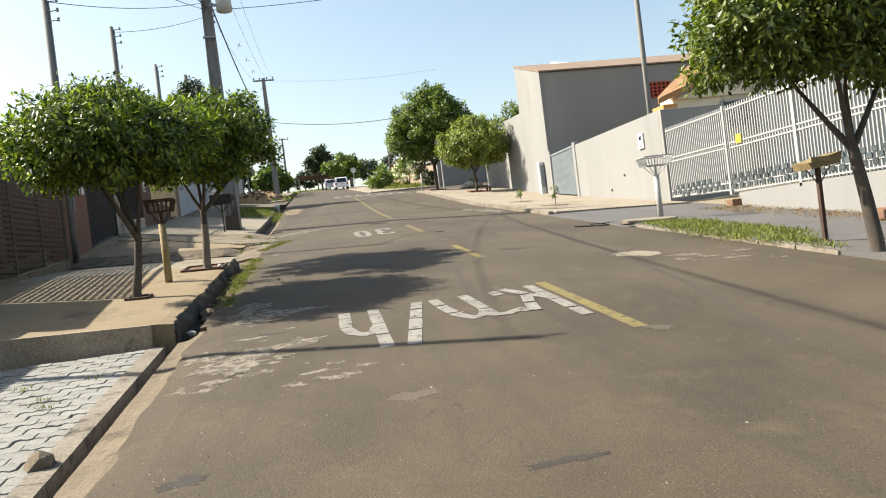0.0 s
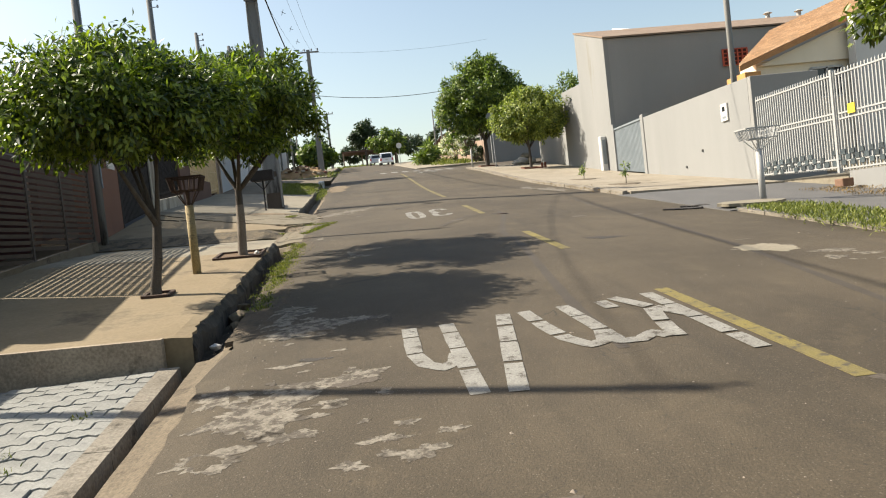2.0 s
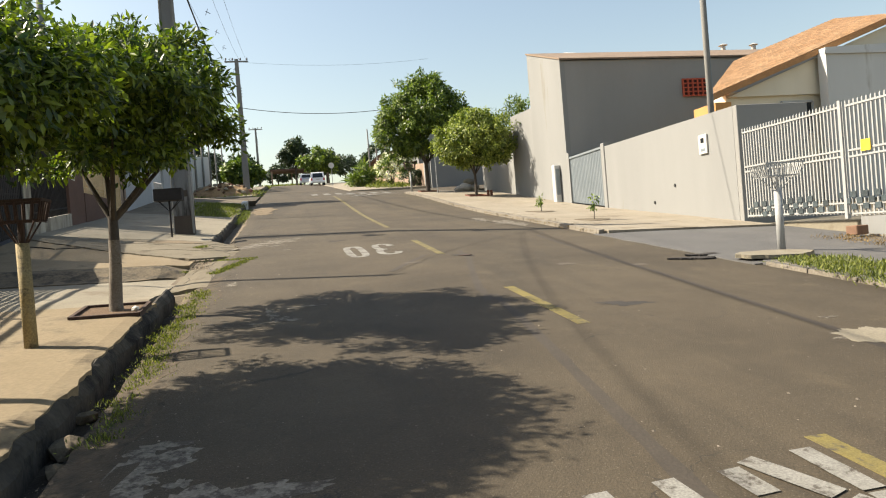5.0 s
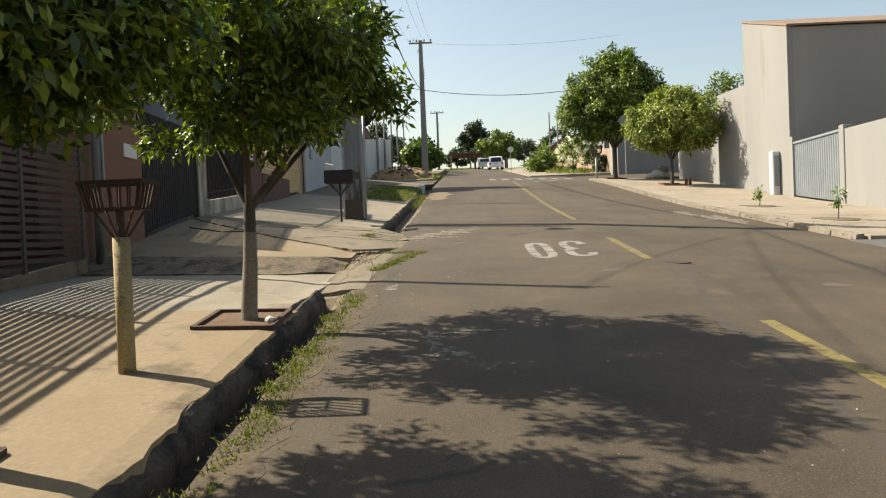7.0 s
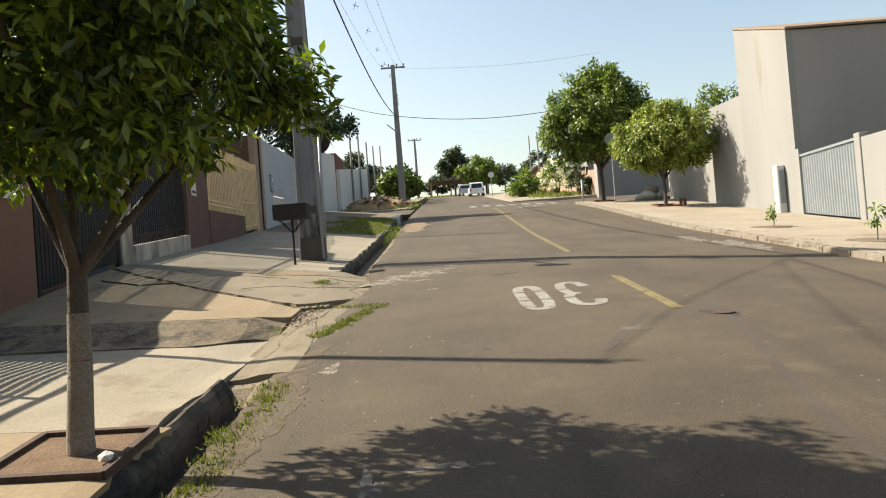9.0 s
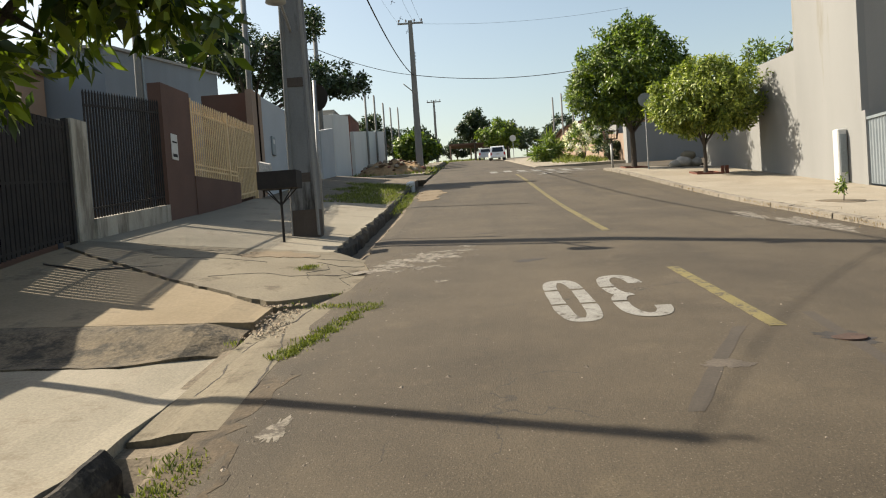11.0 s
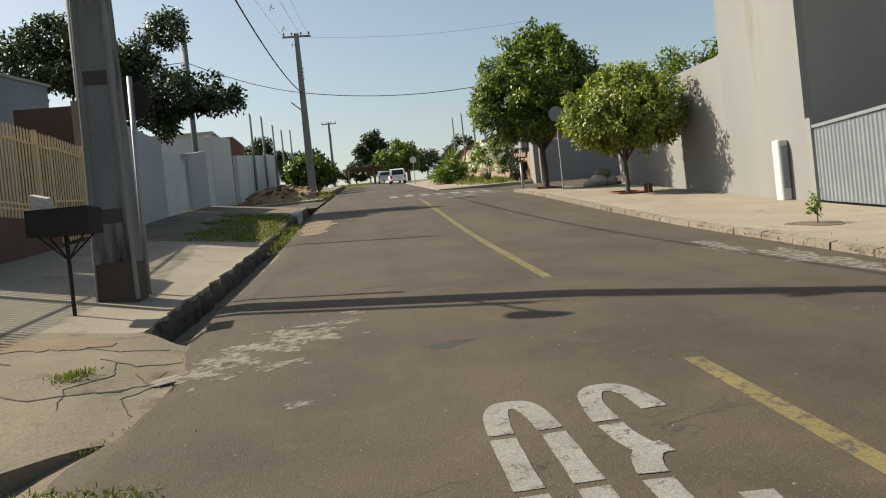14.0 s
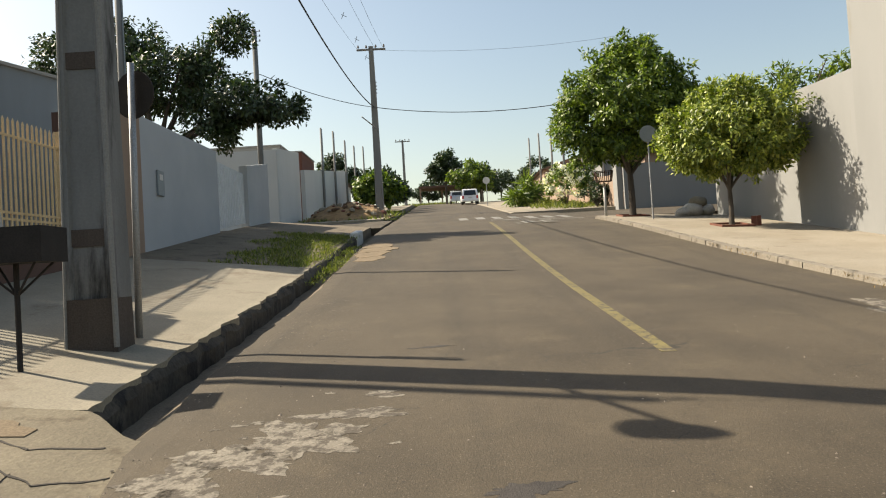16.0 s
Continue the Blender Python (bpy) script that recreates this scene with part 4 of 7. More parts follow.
setting("wall_white_side", bm, WALL_WHITE, "white rendered wall facing the side street", "wall")
wall_along("wall_white_low", -5.7, 63.4, 84.0, lambda y: hill(y) - 0.3, lin(63.4, 9.5, 84, 12.3), 0.25, WALL_WHITE, "long white garden wall further up")

# ---- trees and plants ----


def leaf_mesh(name, pts, ways, length, width, rng, droop=0.35):
    """Many small folded leaves, each a pair of triangles about a midrib."""
    n = len(pts)
    out = ways / (np.linalg.norm(ways, axis=1)[:, None] + 1e-9)
    face = out * 0.9 + np.array([0, 0, 0.6]) + rng.normal(0, 0.42, (n, 3))
    ways = out * 0.45 + rng.normal(0, 0.6, (n, 3))
    ways[:, 2] -= droop
    ways /= np.linalg.norm(ways, axis=1)[:, None] + 1e-9
    side = np.cross(ways, face)
    side /= np.linalg.norm(side, axis=1)[:, None] + 1e-9
    up = np.cross(side, ways)
    ln = (length * rng.uniform(0.65, 1.3, n))[:, None]
    wd = (width * rng.uniform(0.7, 1.25, n))[:, None]
    v = np.empty((n, 4, 3))
    v[:, 0] = pts
    v[:, 1] = pts + ways * ln * 0.5 + side * wd + up * wd * 0.35
    v[:, 2] = pts + ways * ln
    v[:, 3] = pts + ways * ln * 0.5 - side * wd + up * wd * 0.35
    me = bpy.data.meshes.new(name)
    me.vertices.add(n * 4)
    me.vertices.foreach_set("co", v.reshape(-1))
    idx = (np.arange(n)[:, None] * 4 + np.array([[0, 1, 2, 0, 2, 3]])).reshape(-1)
    me.loops.add(n * 6)
    me.loops.foreach_set("vertex_index", idx.astype(np.int32))
    me.polygons.add(n * 2)
    me.polygons.foreach_set("loop_start", (np.arange(n * 2) * 3).astype(np.int32))
    me.update()
    me.validate()
    return me


def crown_points(rng, blobs, n, clump, per=70):
    """Places and outward ways of leaves, in tufts over the skins of ellipsoids."""
    pts, ways = [], []
    total = sum(b[3] * b[4] for b in blobs)
    for cx, cy, cz, rx, rz in blobs:
        m = int(n * rx * rz / total)
        tufts = max(4, m // per)
        d = rng.normal(0, 1, (tufts, 3))
        d /= np.linalg.norm(d, axis=1)[:, None]
        rad = rng.uniform(0.45, 1.0, tufts) ** 0.5 * (1 + 0.1 * np.clip(rng.normal(0, 1, tufts), -1.6, 1.8))
        c = np.array([cx, cy, cz]) + d * rad[:, None] * np.array([rx, rx, rz])
        k = rng.integers(0, tufts, m)
        off = np.clip(rng.normal(0, 1, (m, 3)), -1.5, 1.5) * clump * 0.5
        pts.append(c[k] + off)
        ways.append(d[k] * 0.9 + off / clump)
    return np.concatenate(pts), np.concatenate(ways)


def limb(bm, pts, r0, r1, n=7):
    m = len(pts) - 1
    for i in range(m):
        rod(bm, pts[i], pts[i + 1], r0 + (r1 - r0) * i / m, r0 + (r1 - r0) * (i + 1) / m, n, False)


def tree(base, fork, r, blobs, leaf, n, length, width, label, seed, clump=0.26, per=70, bark=BARK, limewash=0.0, limbs=6, lean=(0, 0), group="street trees", name="tree"):
    """A street tree: bent trunk, limbs that reach into the crown, twigs, and a crown of leaf tufts."""
    rng = np.random.default_rng(seed)
    b = Vector(base)
    t = thing(name, base, label, "tree", group)
    top = b + Vector((lean[0], lean[1], fork))
    mid = b.lerp(top, 0.5) + Vector((0.012, -0.01, 0))
    bm = bmesh.new()
    limb(bm, [b - Vector((0, 0, 0.12)), b + Vector((0, 0, 0.1)), mid, top], r * 1.25, r * 0.85, 10)
    part("trunk", bm, bark, t, smooth_faces=True)
    if limewash:
        bm = rod(bmesh.new(), b, b + Vector((0, 0, 0.1)), r * 1.19 + 0.005, r * 1.117 + 0.005, 10, False)
        rod(bm, b + Vector((0, 0, 0.1)), mid, r * 1.117 + 0.005, r * 0.983 + 0.005, 10, False)
        rod(bm, mid, mid.lerp(top, 0.5), r * 0.983 + 0.005, r * 0.917 + 0.005, 10, False)
        part("limewash", bm, LIME_BARK, t, "old limewash on the lower trunk", True)
    whole = np.array([[x[0], x[1], x[2], x[3], x[4]] for x in blobs])
    for i in range(limbs):
        bl = whole[i % len(whole)]
        a = 2 * math.pi * (i / limbs + rng.uniform(-0.06, 0.06))
        reach = rng.uniform(0.45, 0.8)
        end = Vector((b.x + bl[0] + math.cos(a) * bl[3] * reach, b.y + bl[1] + math.sin(a) * bl[3] * reach, b.z + bl[2] + bl[4] * rng.uniform(-0.2, 0.5)))
        bend = top.lerp(end, 0.45) + Vector((math.cos(a) * 0.08, math.sin(a) * 0.08, -0.05 + 0.12 * rng.uniform()))
        bm = bmesh.new()
        limb(bm, [top - Vector((0, 0, 0.06)), top.lerp(bend, 0.5) + Vector((0, 0, -0.04)), bend, end], r * 0.62, r * 0.16, 7)
        for k in range(3):
            s = bend.lerp(end, rng.uniform(0, 0.8))
            limb(bm, [s, s + Vector(rng.normal(0, 0.3, 3)) * bl[3] * 0.5 + Vector((0, 0, 0.15))], r * 0.22, r * 0.07, 5)
        part("limb", bm, bark, t, smooth_faces=True)
    world_blobs = [(b.x + x[0], b.y + x[1], b.z + x[2], x[3], x[4]) for x in blobs]
    p, w = crown_points(rng, world_blobs, n, clump, per)
    part("crown", leaf_mesh("crown", p, w, length, width, rng), leaf, t)
    return t


tree((-1.15, 11.97, on_left(-1.15, 11.97)), 0.95, 0.062, [(-0.3, -0.35, 2.5, 1.2, 0.68), (-0.75, -0.35, 2.35, 0.75, 0.48), (0.45, -0.3, 2.35, 0.9, 0.55), (-0.2, 0.5, 2.6, 0.9, 0.55), (-0.35, -1.0, 2.4, 0.85, 0.5), (0.15, -0.9, 2.2, 0.8, 0.45), (-0.2, -0.4, 2.72, 0.85, 0.42), (0.0, -0.3, 2.1, 0.8, 0.3), (0.6, 0.35, 2.5, 0.7, 0.45), (0.8, -0.2, 2.5, 0.65, 0.4)],
     LEAF_DARK, 44000, 0.105, 0.021, "small round street tree with dense glossy dark leaves", 3, limbs=5, lean=(0.12, 0), clump=0.2)
tree((-0.57, 15.43, on_left(-0.57, 15.43)), 1.2, 0.07, [(0.45, -0.3, 2.65, 1.15, 0.74), (1.05, -0.2, 2.4, 0.8, 0.55), (-0.25, -0.3, 2.6, 0.95, 0.62), (0.5, 0.55, 2.75, 0.95, 0.65), (0.35, -1.1, 2.6, 0.9, 0.55), (0.5, -0.3, 3.1, 0.8, 0.5), (-0.5, -0.4, 2.15, 0.75, 0.4), (0.25, -0.4, 2.05, 0.85, 0.36), (-0.2, 0.5, 2.3, 0.8, 0.45), (0.4, -1.4, 2.45, 0.75, 0.45), (0.9, -1.0, 2.6, 0.7, 0.45)],
     LEAF_DARK, 26000, 0.112, 0.021, "street tree with forked trunk and drooping glossy leaves", 8, limbs=5, lean=(0.05, 0), limewash=0.75, clump=0.19, per=110)
tree((9.15, 8.8, on_right(9.15, 8.8)), 1.45, 0.085, [(0.1, 0.1, 3.55, 1.85, 1.15), (-1.15, 0.0, 3.2, 1.1, 0.75), (1.0, 0.3, 3.3, 1.3, 0.95), (-0.3, 0.8, 3.6, 1.3, 0.95), (-1.5, 0.3, 3.05, 0.7, 0.5)],
     LEAF_RIGHT, 34000, 0.13, 0.026, "leafy green street tree with crooked forked stems", 5, limbs=4, clump=0.26, lean=(-0.12, 0.1))
tree((11.37, 41.1, on_right(11.37, 41.1)), 1.15, 0.075, [(0.15, 0, 2.95, 1.95, 1.45), (-0.9, 0, 2.7, 1.15, 1.0), (1.1, 0, 2.6, 1.15, 1.0), (0.1, 0, 3.6, 1.2, 0.85)],
     LEAF_BRIGHT, 26000, 0.17, 0.038, "clipped round street tree with bright yellow-green leaves", 11, clump=0.22, per=45)
tree((10.2, 47.7, on_right(10.2, 47.7)), 1.7, 0.13, [(0.0, 0, 4.5, 2.5, 2.25), (-1.4, 0, 3.7, 1.6, 1.4), (1.5, 0, 4.2, 1.5, 1.5), (0.2, 0, 5.9, 1.5, 1.15)],
     LEAF_MID, 34000, 0.21, 0.048, "tall full street tree with dense green crown", 12, clump=0.28, per=50)
tree((-7.5, 45.0, hill(45) + 0.4), 3.0, 0.2, [(0.2, 0, 5.6, 2.1, 1.1), (-2.6, 0.5, 6.4, 1.8, 1.1), (3.2, -0.5, 4.5, 1.5, 0.75), (4.5, -0.6, 4.25, 1.0, 0.5), (2.8, 0.3, 7.2, 0.75, 0.55), (1.6, 0, 6.3, 0.9, 0.5), (2.0, -0.6, 3.6, 1.1, 0.6), (-1.0, 0.2, 7.0, 1.2, 0.8)],
     LEAF_FAR, 26000, 0.19, 0.05, "spreading dark-leaved garden tree reaching over the wall", 14, clump=0.34, limbs=8, group="", name="garden_tree")
tree((16.0, 45.0, hill(45) - 0.3), 3.4, 0.1, [(-0.6, 0, 4.9, 0.9, 0.22), (0.7, 0.3, 5.3, 1.2, 0.22), (-1.5, -0.3, 4.5, 0.7, 0.18), (1.6, 0, 5.6, 0.9, 0.2), (-1.0, 0.2, 5.25, 0.7, 0.15), (0.2, -0.3, 4.45, 0.8, 0.18)],
     LEAF_MID, 1300, 0.24, 0.045, "thin feathery garden tree behind the wall", 15, clump=0.3, group="", name="garden_tree", per=24)
far = [(3.6, 104, 7.0, 2.2, LEAF_FAR), (6.4, 100, 4.7, 2.6, LEAF_MID), (8.2, 112, 5.0, 2.5, LEAF_FAR), (-1.9, 71, 3.0, 1.6, LEAF_MID), (-2.2, 77, 3.4, 1.9, LEAF_FAR), (-2.0, 84, 3.4, 1.9, LEAF_FAR), (-2.6, 93, 3.4, 2.0, LEAF_FAR), (-9, 100, 6.5, 2.6, LEAF_FAR), (1.0, 138, 5, 3, LEAF_FAR), (-4, 134, 5, 3, LEAF_FAR), (5.5, 133, 5, 3, LEAF_FAR), (9.5, 128, 5, 3, LEAF_FAR), (-8, 122, 5.5, 3, LEAF_FAR), (17, 120, 6, 3, LEAF_FAR), (13, 135, 6, 3.2, LEAF_FAR), (-14, 128, 7, 3.4, LEAF_FAR)]
for i, (x, y, h, r, lf) in enumerate(far):
    tree((x, y, hill(y) - 0.05), h * 0.34, 0.13, [(0, 0, h * 0.66, r * 0.8, h * 0.27), (r * 0.5, 0, h * 0.55, r * 0.5, h * 0.2), (-r * 0.5, 0, h * 0.6, r * 0.5, h * 0.2), (0.1, 0, h * 0.85, r * 0.45, h * 0.15)],
         lf, 3600, 0.38, 0.11, "green roadside tree further up the street", 30 + i, clump=0.5, limbs=5, group="far street trees")


def tufts(name, places, material, label, height, spread, blades, seed, category="grass"):
    rng = np.random.default_rng(seed)
    p, w = [], []
    for x, y, z, s in places:
        m = max(3, int(blades * s))
        q = rng.normal(0, spread * s, (m, 2))
        p.append(np.column_stack([x + q[:, 0], y + q[:, 1], z + 0.108 * q[:, 1] - 0.01 + 0 * q[:, 0]]))
        w.append(np.column_stack([q[:, 0] * 2, q[:, 1] * 2, np.full(m, 1.2)]))
    me = leaf_mesh(name, np.concatenate(p), np.concatenate(w), height, height * 0.11, rng, -0.2)
    return tagged(part(name, me, material, None), label, category, kind="stuff")


rng = np.random.default_rng(21)
weeds = []
for k in range(150):
    y = rng.uniform(10.8, 17.2)
    weeds.append((0.3 + rng.normal(0, 0.08), y, on_road(0.3, y) - 0.005, rng.uniform(0.5, 1.4)))
for k in range(130):
    u = rng.uniform()
    y = 19.1 + 1.75 * u
    weeds.append((0.3 + 0.5 * u + rng.normal(0, 0.06), y, on_road(0.5, y) - 0.008, rng.uniform(0.2, 0.8)))
weeds += [(0.2 + 0.09 * k, 21.1 - 0.03 * k + 0.1 * (k % 2), on_road(0.5, 21.1), 1.0) for k in range(9)] + [*[(-0.4 + 0.06 * math.cos(k), 23.42 + 0.07 * math.sin(2 * k), hill(23.42) + 0.105, 1.3) for k in range(6)], (0.72, 21.9, hill(21.9) - 0.03, 0.9)]
weeds += [(-0.3, 19.75, hill(19.75) - 0.02, 0.9), (-0.15, 21.35, hill(21.35), 1.2), (0.3, 21.9, hill(21.9) - 0.03, 1.3)]
for x, y in ((-1.05, 7.55), (-0.9, 7.3), (-0.75, 8.2), (-1.4, 8.1), (-1.0, 6.3), (-1.15, 6.2), (-1.9, 6.5), (-2.2, 7.9)):
    weeds.append((x, y, hill(y) + PAVE_H, 0.8))
tufts("weeds", weeds, WEED, "low green weeds growing in gutter and joints", 0.05, 0.055, 46, 5, "weeds")
verge = []
for k in range(420):
    y = rng.uniform(35.0, 43.4)
    x = -0.4 - 2.4 * rng.uniform() ** 1.3 + 0.25 * math.sin(y * 1.7)
    if x > -0.42 or x < -2.6 + 0.5 * math.sin(y * 2.3) or (y < 35.6 and rng.uniform() < 0.6):
        continue
    verge.append((x, y, on_left(x, y) - 0.05, 1.0))
for k in range(60):
    y = rng.uniform(33.6, 41.0)
    x = -0.25 + rng.normal(0, 0.14)
    verge.append((x, y, hill(y) - 0.1, 1.0))
tufts("verge_grass", verge, GRASS, "short green grass verge beside the kerb", 0.11, 0.13, 26, 6)
island = []
for k in range(430):
    y = rng.uniform(9.2, 15.5)
    x = 8.95 + rng.uniform(-0.12, 1.4) + 0.2 * math.sin(y * 0.9)
    if x > 10.25 - 0.12 * max(0, 11.5 - y) or (y < 11.3 and x > 9.0 + 0.35 * (y - 9.2)):
        continue
    island.append((x, y, on_right(x, y) - 0.02, 1.0))
tufts("island_grass", island, GRASS, "patchy green grass strip behind the kerb", 0.085, 0.11, 24, 7)
litter = []
for k in range(260):
    y = rng.uniform(11.8, 18.3)
    x = rng.uniform(12.0, 13.45)
    litter.append((x, y, on_right(x, y) + 0.0, 1.0))
for k in range(170):
    y = rng.uniform(21.6, 36.5)
    if 31.2 < y < 33.6:
        continue
    litter.append((8.95 + rng.normal(0, 0.22), y, on_right(9, y) - 0.03, rng.uniform(0.5, 1.0)))
tufts("dry_litter", litter, DRY_LEAF, "dry leaves and straw lying along the kerb and wall", 0.06, 0.10, 10, 9, "litter")
end_grass = [(rng.uniform(-2, 4.5), rng.uniform(112, 132), 0, 1.0) for k in range(300)]
end_grass = [(x, y, hill(y), s) for x, y, z, s in end_grass] + [(rng.uniform(9.0, 12.5), yy, hill(yy) - 0.05, 1.0) for yy in rng.uniform(60, 82, 160)] + [(rng.uniform(-5.5, -0.5), yy, hill(yy) - 0.05, 1.0) for yy in rng.uniform(58.5, 75, 220)]
tufts("roadside_grass", end_grass, GRASS, "rough green grass at the top of the street", 0.35, 0.35, 18, 10)


def shrub(x, y, z, blobs, leaf, n, length, width, label, seed, flowers=0, category="shrub"):
    rng = np.random.default_rng(seed)
    t = thing("shrub", (x, y, z), label, category)
    bm = bmesh.new()
    for k in range(6):
        a = k * 1.05
        limb(bm, [(x, y, z - 0.05), (x + 0.2 * math.cos(a), y + 0.2 * math.sin(a), z + blobs[0][2] * 0.5), (x + 0.5 * math.cos(a) * blobs[0][3], y + 0.5 * math.sin(a) * blobs[0][3], z + blobs[0][2])], 0.03, 0.012, 5)
    part("stems", bm, BARK, t)
    wb = [(x + b[0], y + b[1], z + b[2], b[3], b[4]) for b in blobs]
    p, w = crown_points(rng, wb, n, 0.25)
    part("leaves", leaf_mesh("leaves", p, w, length, width, rng), leaf, t)
    if flowers:
        p, w = crown_points(rng, wb, flowers, 0.2, 12)
        part("blossom", leaf_mesh("blossom", p, w, 0.16, 0.08, rng), BLOSSOM, t, "white flower clusters")
    return t


shrub(10.6, 64.0, hill(64), [(0, 0, 1.6, 1.3, 1.2), (1.0, 0, 1.9, 0.9, 1.0)], LEAF_MID, 2600, 0.22, 0.05, "flowering shrub with white blossom at the corner", 61, 900)
shrub(8.7, 70.0, hill(70), [(0, 0, 0.9, 1.0, 0.8)], LEAF_MID, 900, 0.9, 0.05, "spiky green fan palm shrub on the verge", 62)
shrub(11.6, 60.0, hill(60), [(0, 0, 0.7, 0.9, 0.6)], LEAF_FAR, 1200, 0.2, 0.05, "low dark green hedge plant", 63)
shrub(10.2, 75.0, hill(75), [(0, 0, 0.8, 1.3, 0.7)], LEAF_BRIGHT, 1400, 0.25, 0.06, "bushy green verge shrub", 64)
for x, y, h in ((10.45, 29.4, 0.55), (10.35, 24.85, 0.7)):
    rng2 = np.random.default_rng(int(y))
    z = on_right(x, y)
    t = thing("sapling", (x, y, z), "thin young tree sapling planted in bare soil", "sapling", "kerb saplings")
    bm = bmesh.new()
    limb(bm, [(x, y, z - 0.03), (x + 0.03, y, z + h * 0.6), (x - 0.02, y, z + h)], 0.014, 0.006, 6)
    part("stem", bm, BARK, t)
    p, w = crown_points(rng2, [(x, y, z + h * 0.75, 0.13, h * 0.28)], 70, 0.1, 8)
    part("leaves", leaf_mesh("leaves", p, w, 0.12, 0.025, rng2), LEAF_MID, t)
    bm = bmesh.new()
    sheet_pts = [(x + 0.5 * math.cos(a) * (1 + 0.2 * math.sin(3 * a)), y + 0.45 * math.sin(a)) for a in steps(0, 2 * math.pi * 15 / 16, 2 * math.pi / 16)]
    prism(bm, [(px, py, on_right(px, py) - 0.05) for px, py in sheet_pts], [(px, py, on_right(px, py) + 0.012) for px, py in sheet_pts])
    part("soil", bm, CONCRETE_OLD, t, "dug soil ring")

# tree pits
for x, y, s, hgt in ((-0.62, 15.4, 0.36, 0.02), (-1.12, 11.95, 0.13, 0.01), (11.37, 41.1, 0.45, 0.06), (10.2, 47.7, 0.5, 0.06)):
    left = x < 0
    gz = on_left if left else on_right
    pit = thing("tree_pit", (x, y, gz(x, y)), "square tree pit of red soil with a low edging", "tree pit", "tree pits")
    bm = bmesh.new()
    q = [(x - s, y - s), (x + s, y - s), (x + s, y + s), (x - s, y + s)]
    prism(bm, [(a, b, gz(a, b) - 0.1) for a, b in q], [(a, b, gz(a, b) + 0.006) for a, b in q])
    part("soil", bm, RED_SOIL, pit)
    for k in range(4):
        a, b = Vector((*q[k], 0)), Vector((*q[(k + 1) % 4], 0))
        d = (b - a).normalized() * 0.03
        n2 = Vector((-d.y, d.x, 0))
        ring = [a - d + n2 * 0, b + d, b + d - n2 * 1.6, a - d - n2 * 1.6]
        bm = prism(bmesh.new(), [(p.x, p.y, gz(p.x, p.y) - 0.1) for p in ring], [(p.x, p.y, gz(p.x, p.y) + 0.004 + (hgt if not left else 0.032)) for p in ring])
        part("edging", bm, RUST if left else BRICK, pit)

# ---- poles and cables ----


def utility_pole(x, y, z, h, w0, w1, label, shaft=None):
    shaft = shaft or POLE_MAT
    p = thing("utility_pole", (x, y, z), label, "utility pole", "utility poles")

    def ring(t, zz):
        w = (w0 + (w1 - w0) * t) / 2
        d = w * 0.72
        a, c = w * 0.62, d * 0.8
        return [(x + u, y + v, zz) for u, v in ((-w, -d), (-a - 0.02, -d), (-a, -c), (a, -c), (a + 0.02, -d), (w, -d), (w, d), (a + 0.02, d), (a, c), (-a, c), (-a - 0.02, d), (-w, d))]
    bm = bmesh.new()
    n = 8
    rings = [[bm.verts.new(v) for v in ring(i / n, z + 0.5 + (h - 0.5) * i / n)] for i in range(n + 1)]
    for r, s in zip(rings, rings[1:]):
        for i in range(12):
            bm.faces.new((r[i], r[(i + 1) % 12], s[(i + 1) % 12], s[i]))
    bm.faces.new(rings[-1])
    part("shaft", bm, shaft, p)
    w, d = w0 / 2 + 0.012, w0 * 0.36 + 0.012
    bm = bmesh.new()
    prism(bm, [(x - w, y - d, z - 0.3), (x + w, y - d, z - 0.3), (x + w, y + d, z - 0.3), (x - w, y + d, z - 0.3)], [(x - w + 0.012, y - d + 0.01, z + 0.51), (x + w - 0.012, y - d + 0.01, z + 0.51), (x + w - 0.012, y + d - 0.01, z + 0.51), (x - w + 0.012, y + d - 0.01, z + 0.51)])
    part("foot", bm, POLE_FOOT if shaft == POLE_MAT else shaft, p, "earth-stained solid foot")
    for k in (0.1, 0.277, 0.47):
        wz = (w0 + (w1 - w0) * k) / 2 - 0.01
        part("web", box(bmesh.new(), (x - wz, y - wz * 0.68, z + h * k), (x + wz, y + wz * 0.68, z + h * k + 0.18)), POLE_FOOT if shaft == POLE_MAT else shaft, p)
    arm_z = z + h - 0.25
    part("crossarm", box(bmesh.new(), (x - 0.9, y - 0.06, arm_z), (x + 0.9, y + 0.06, arm_z + 0.11), 0.01), shaft, p, "short crossarm")
    for dx in (-0.8, -0.3, 0.3, 0.8):
        part("insulator", rod(rod(bmesh.new(), (x + dx, y, arm_z + 0.1), (x + dx, y, arm_z + 0.2), 0.02), (x + dx, y, arm_z + 0.2), (x + dx, y, arm_z + 0.34), 0.07, 0.04), BROWN_METAL, p)
    for k in range(4):
        zz = z + h * 0.72 + 0.22 * k
        part("rack", rod(bmesh.new(), (x + w1 * 0.5, y - 0.12, zz), (x + w1 * 0.5 + 0.1, y - 0.12, zz), 0.045), STEEL, p)
    return p


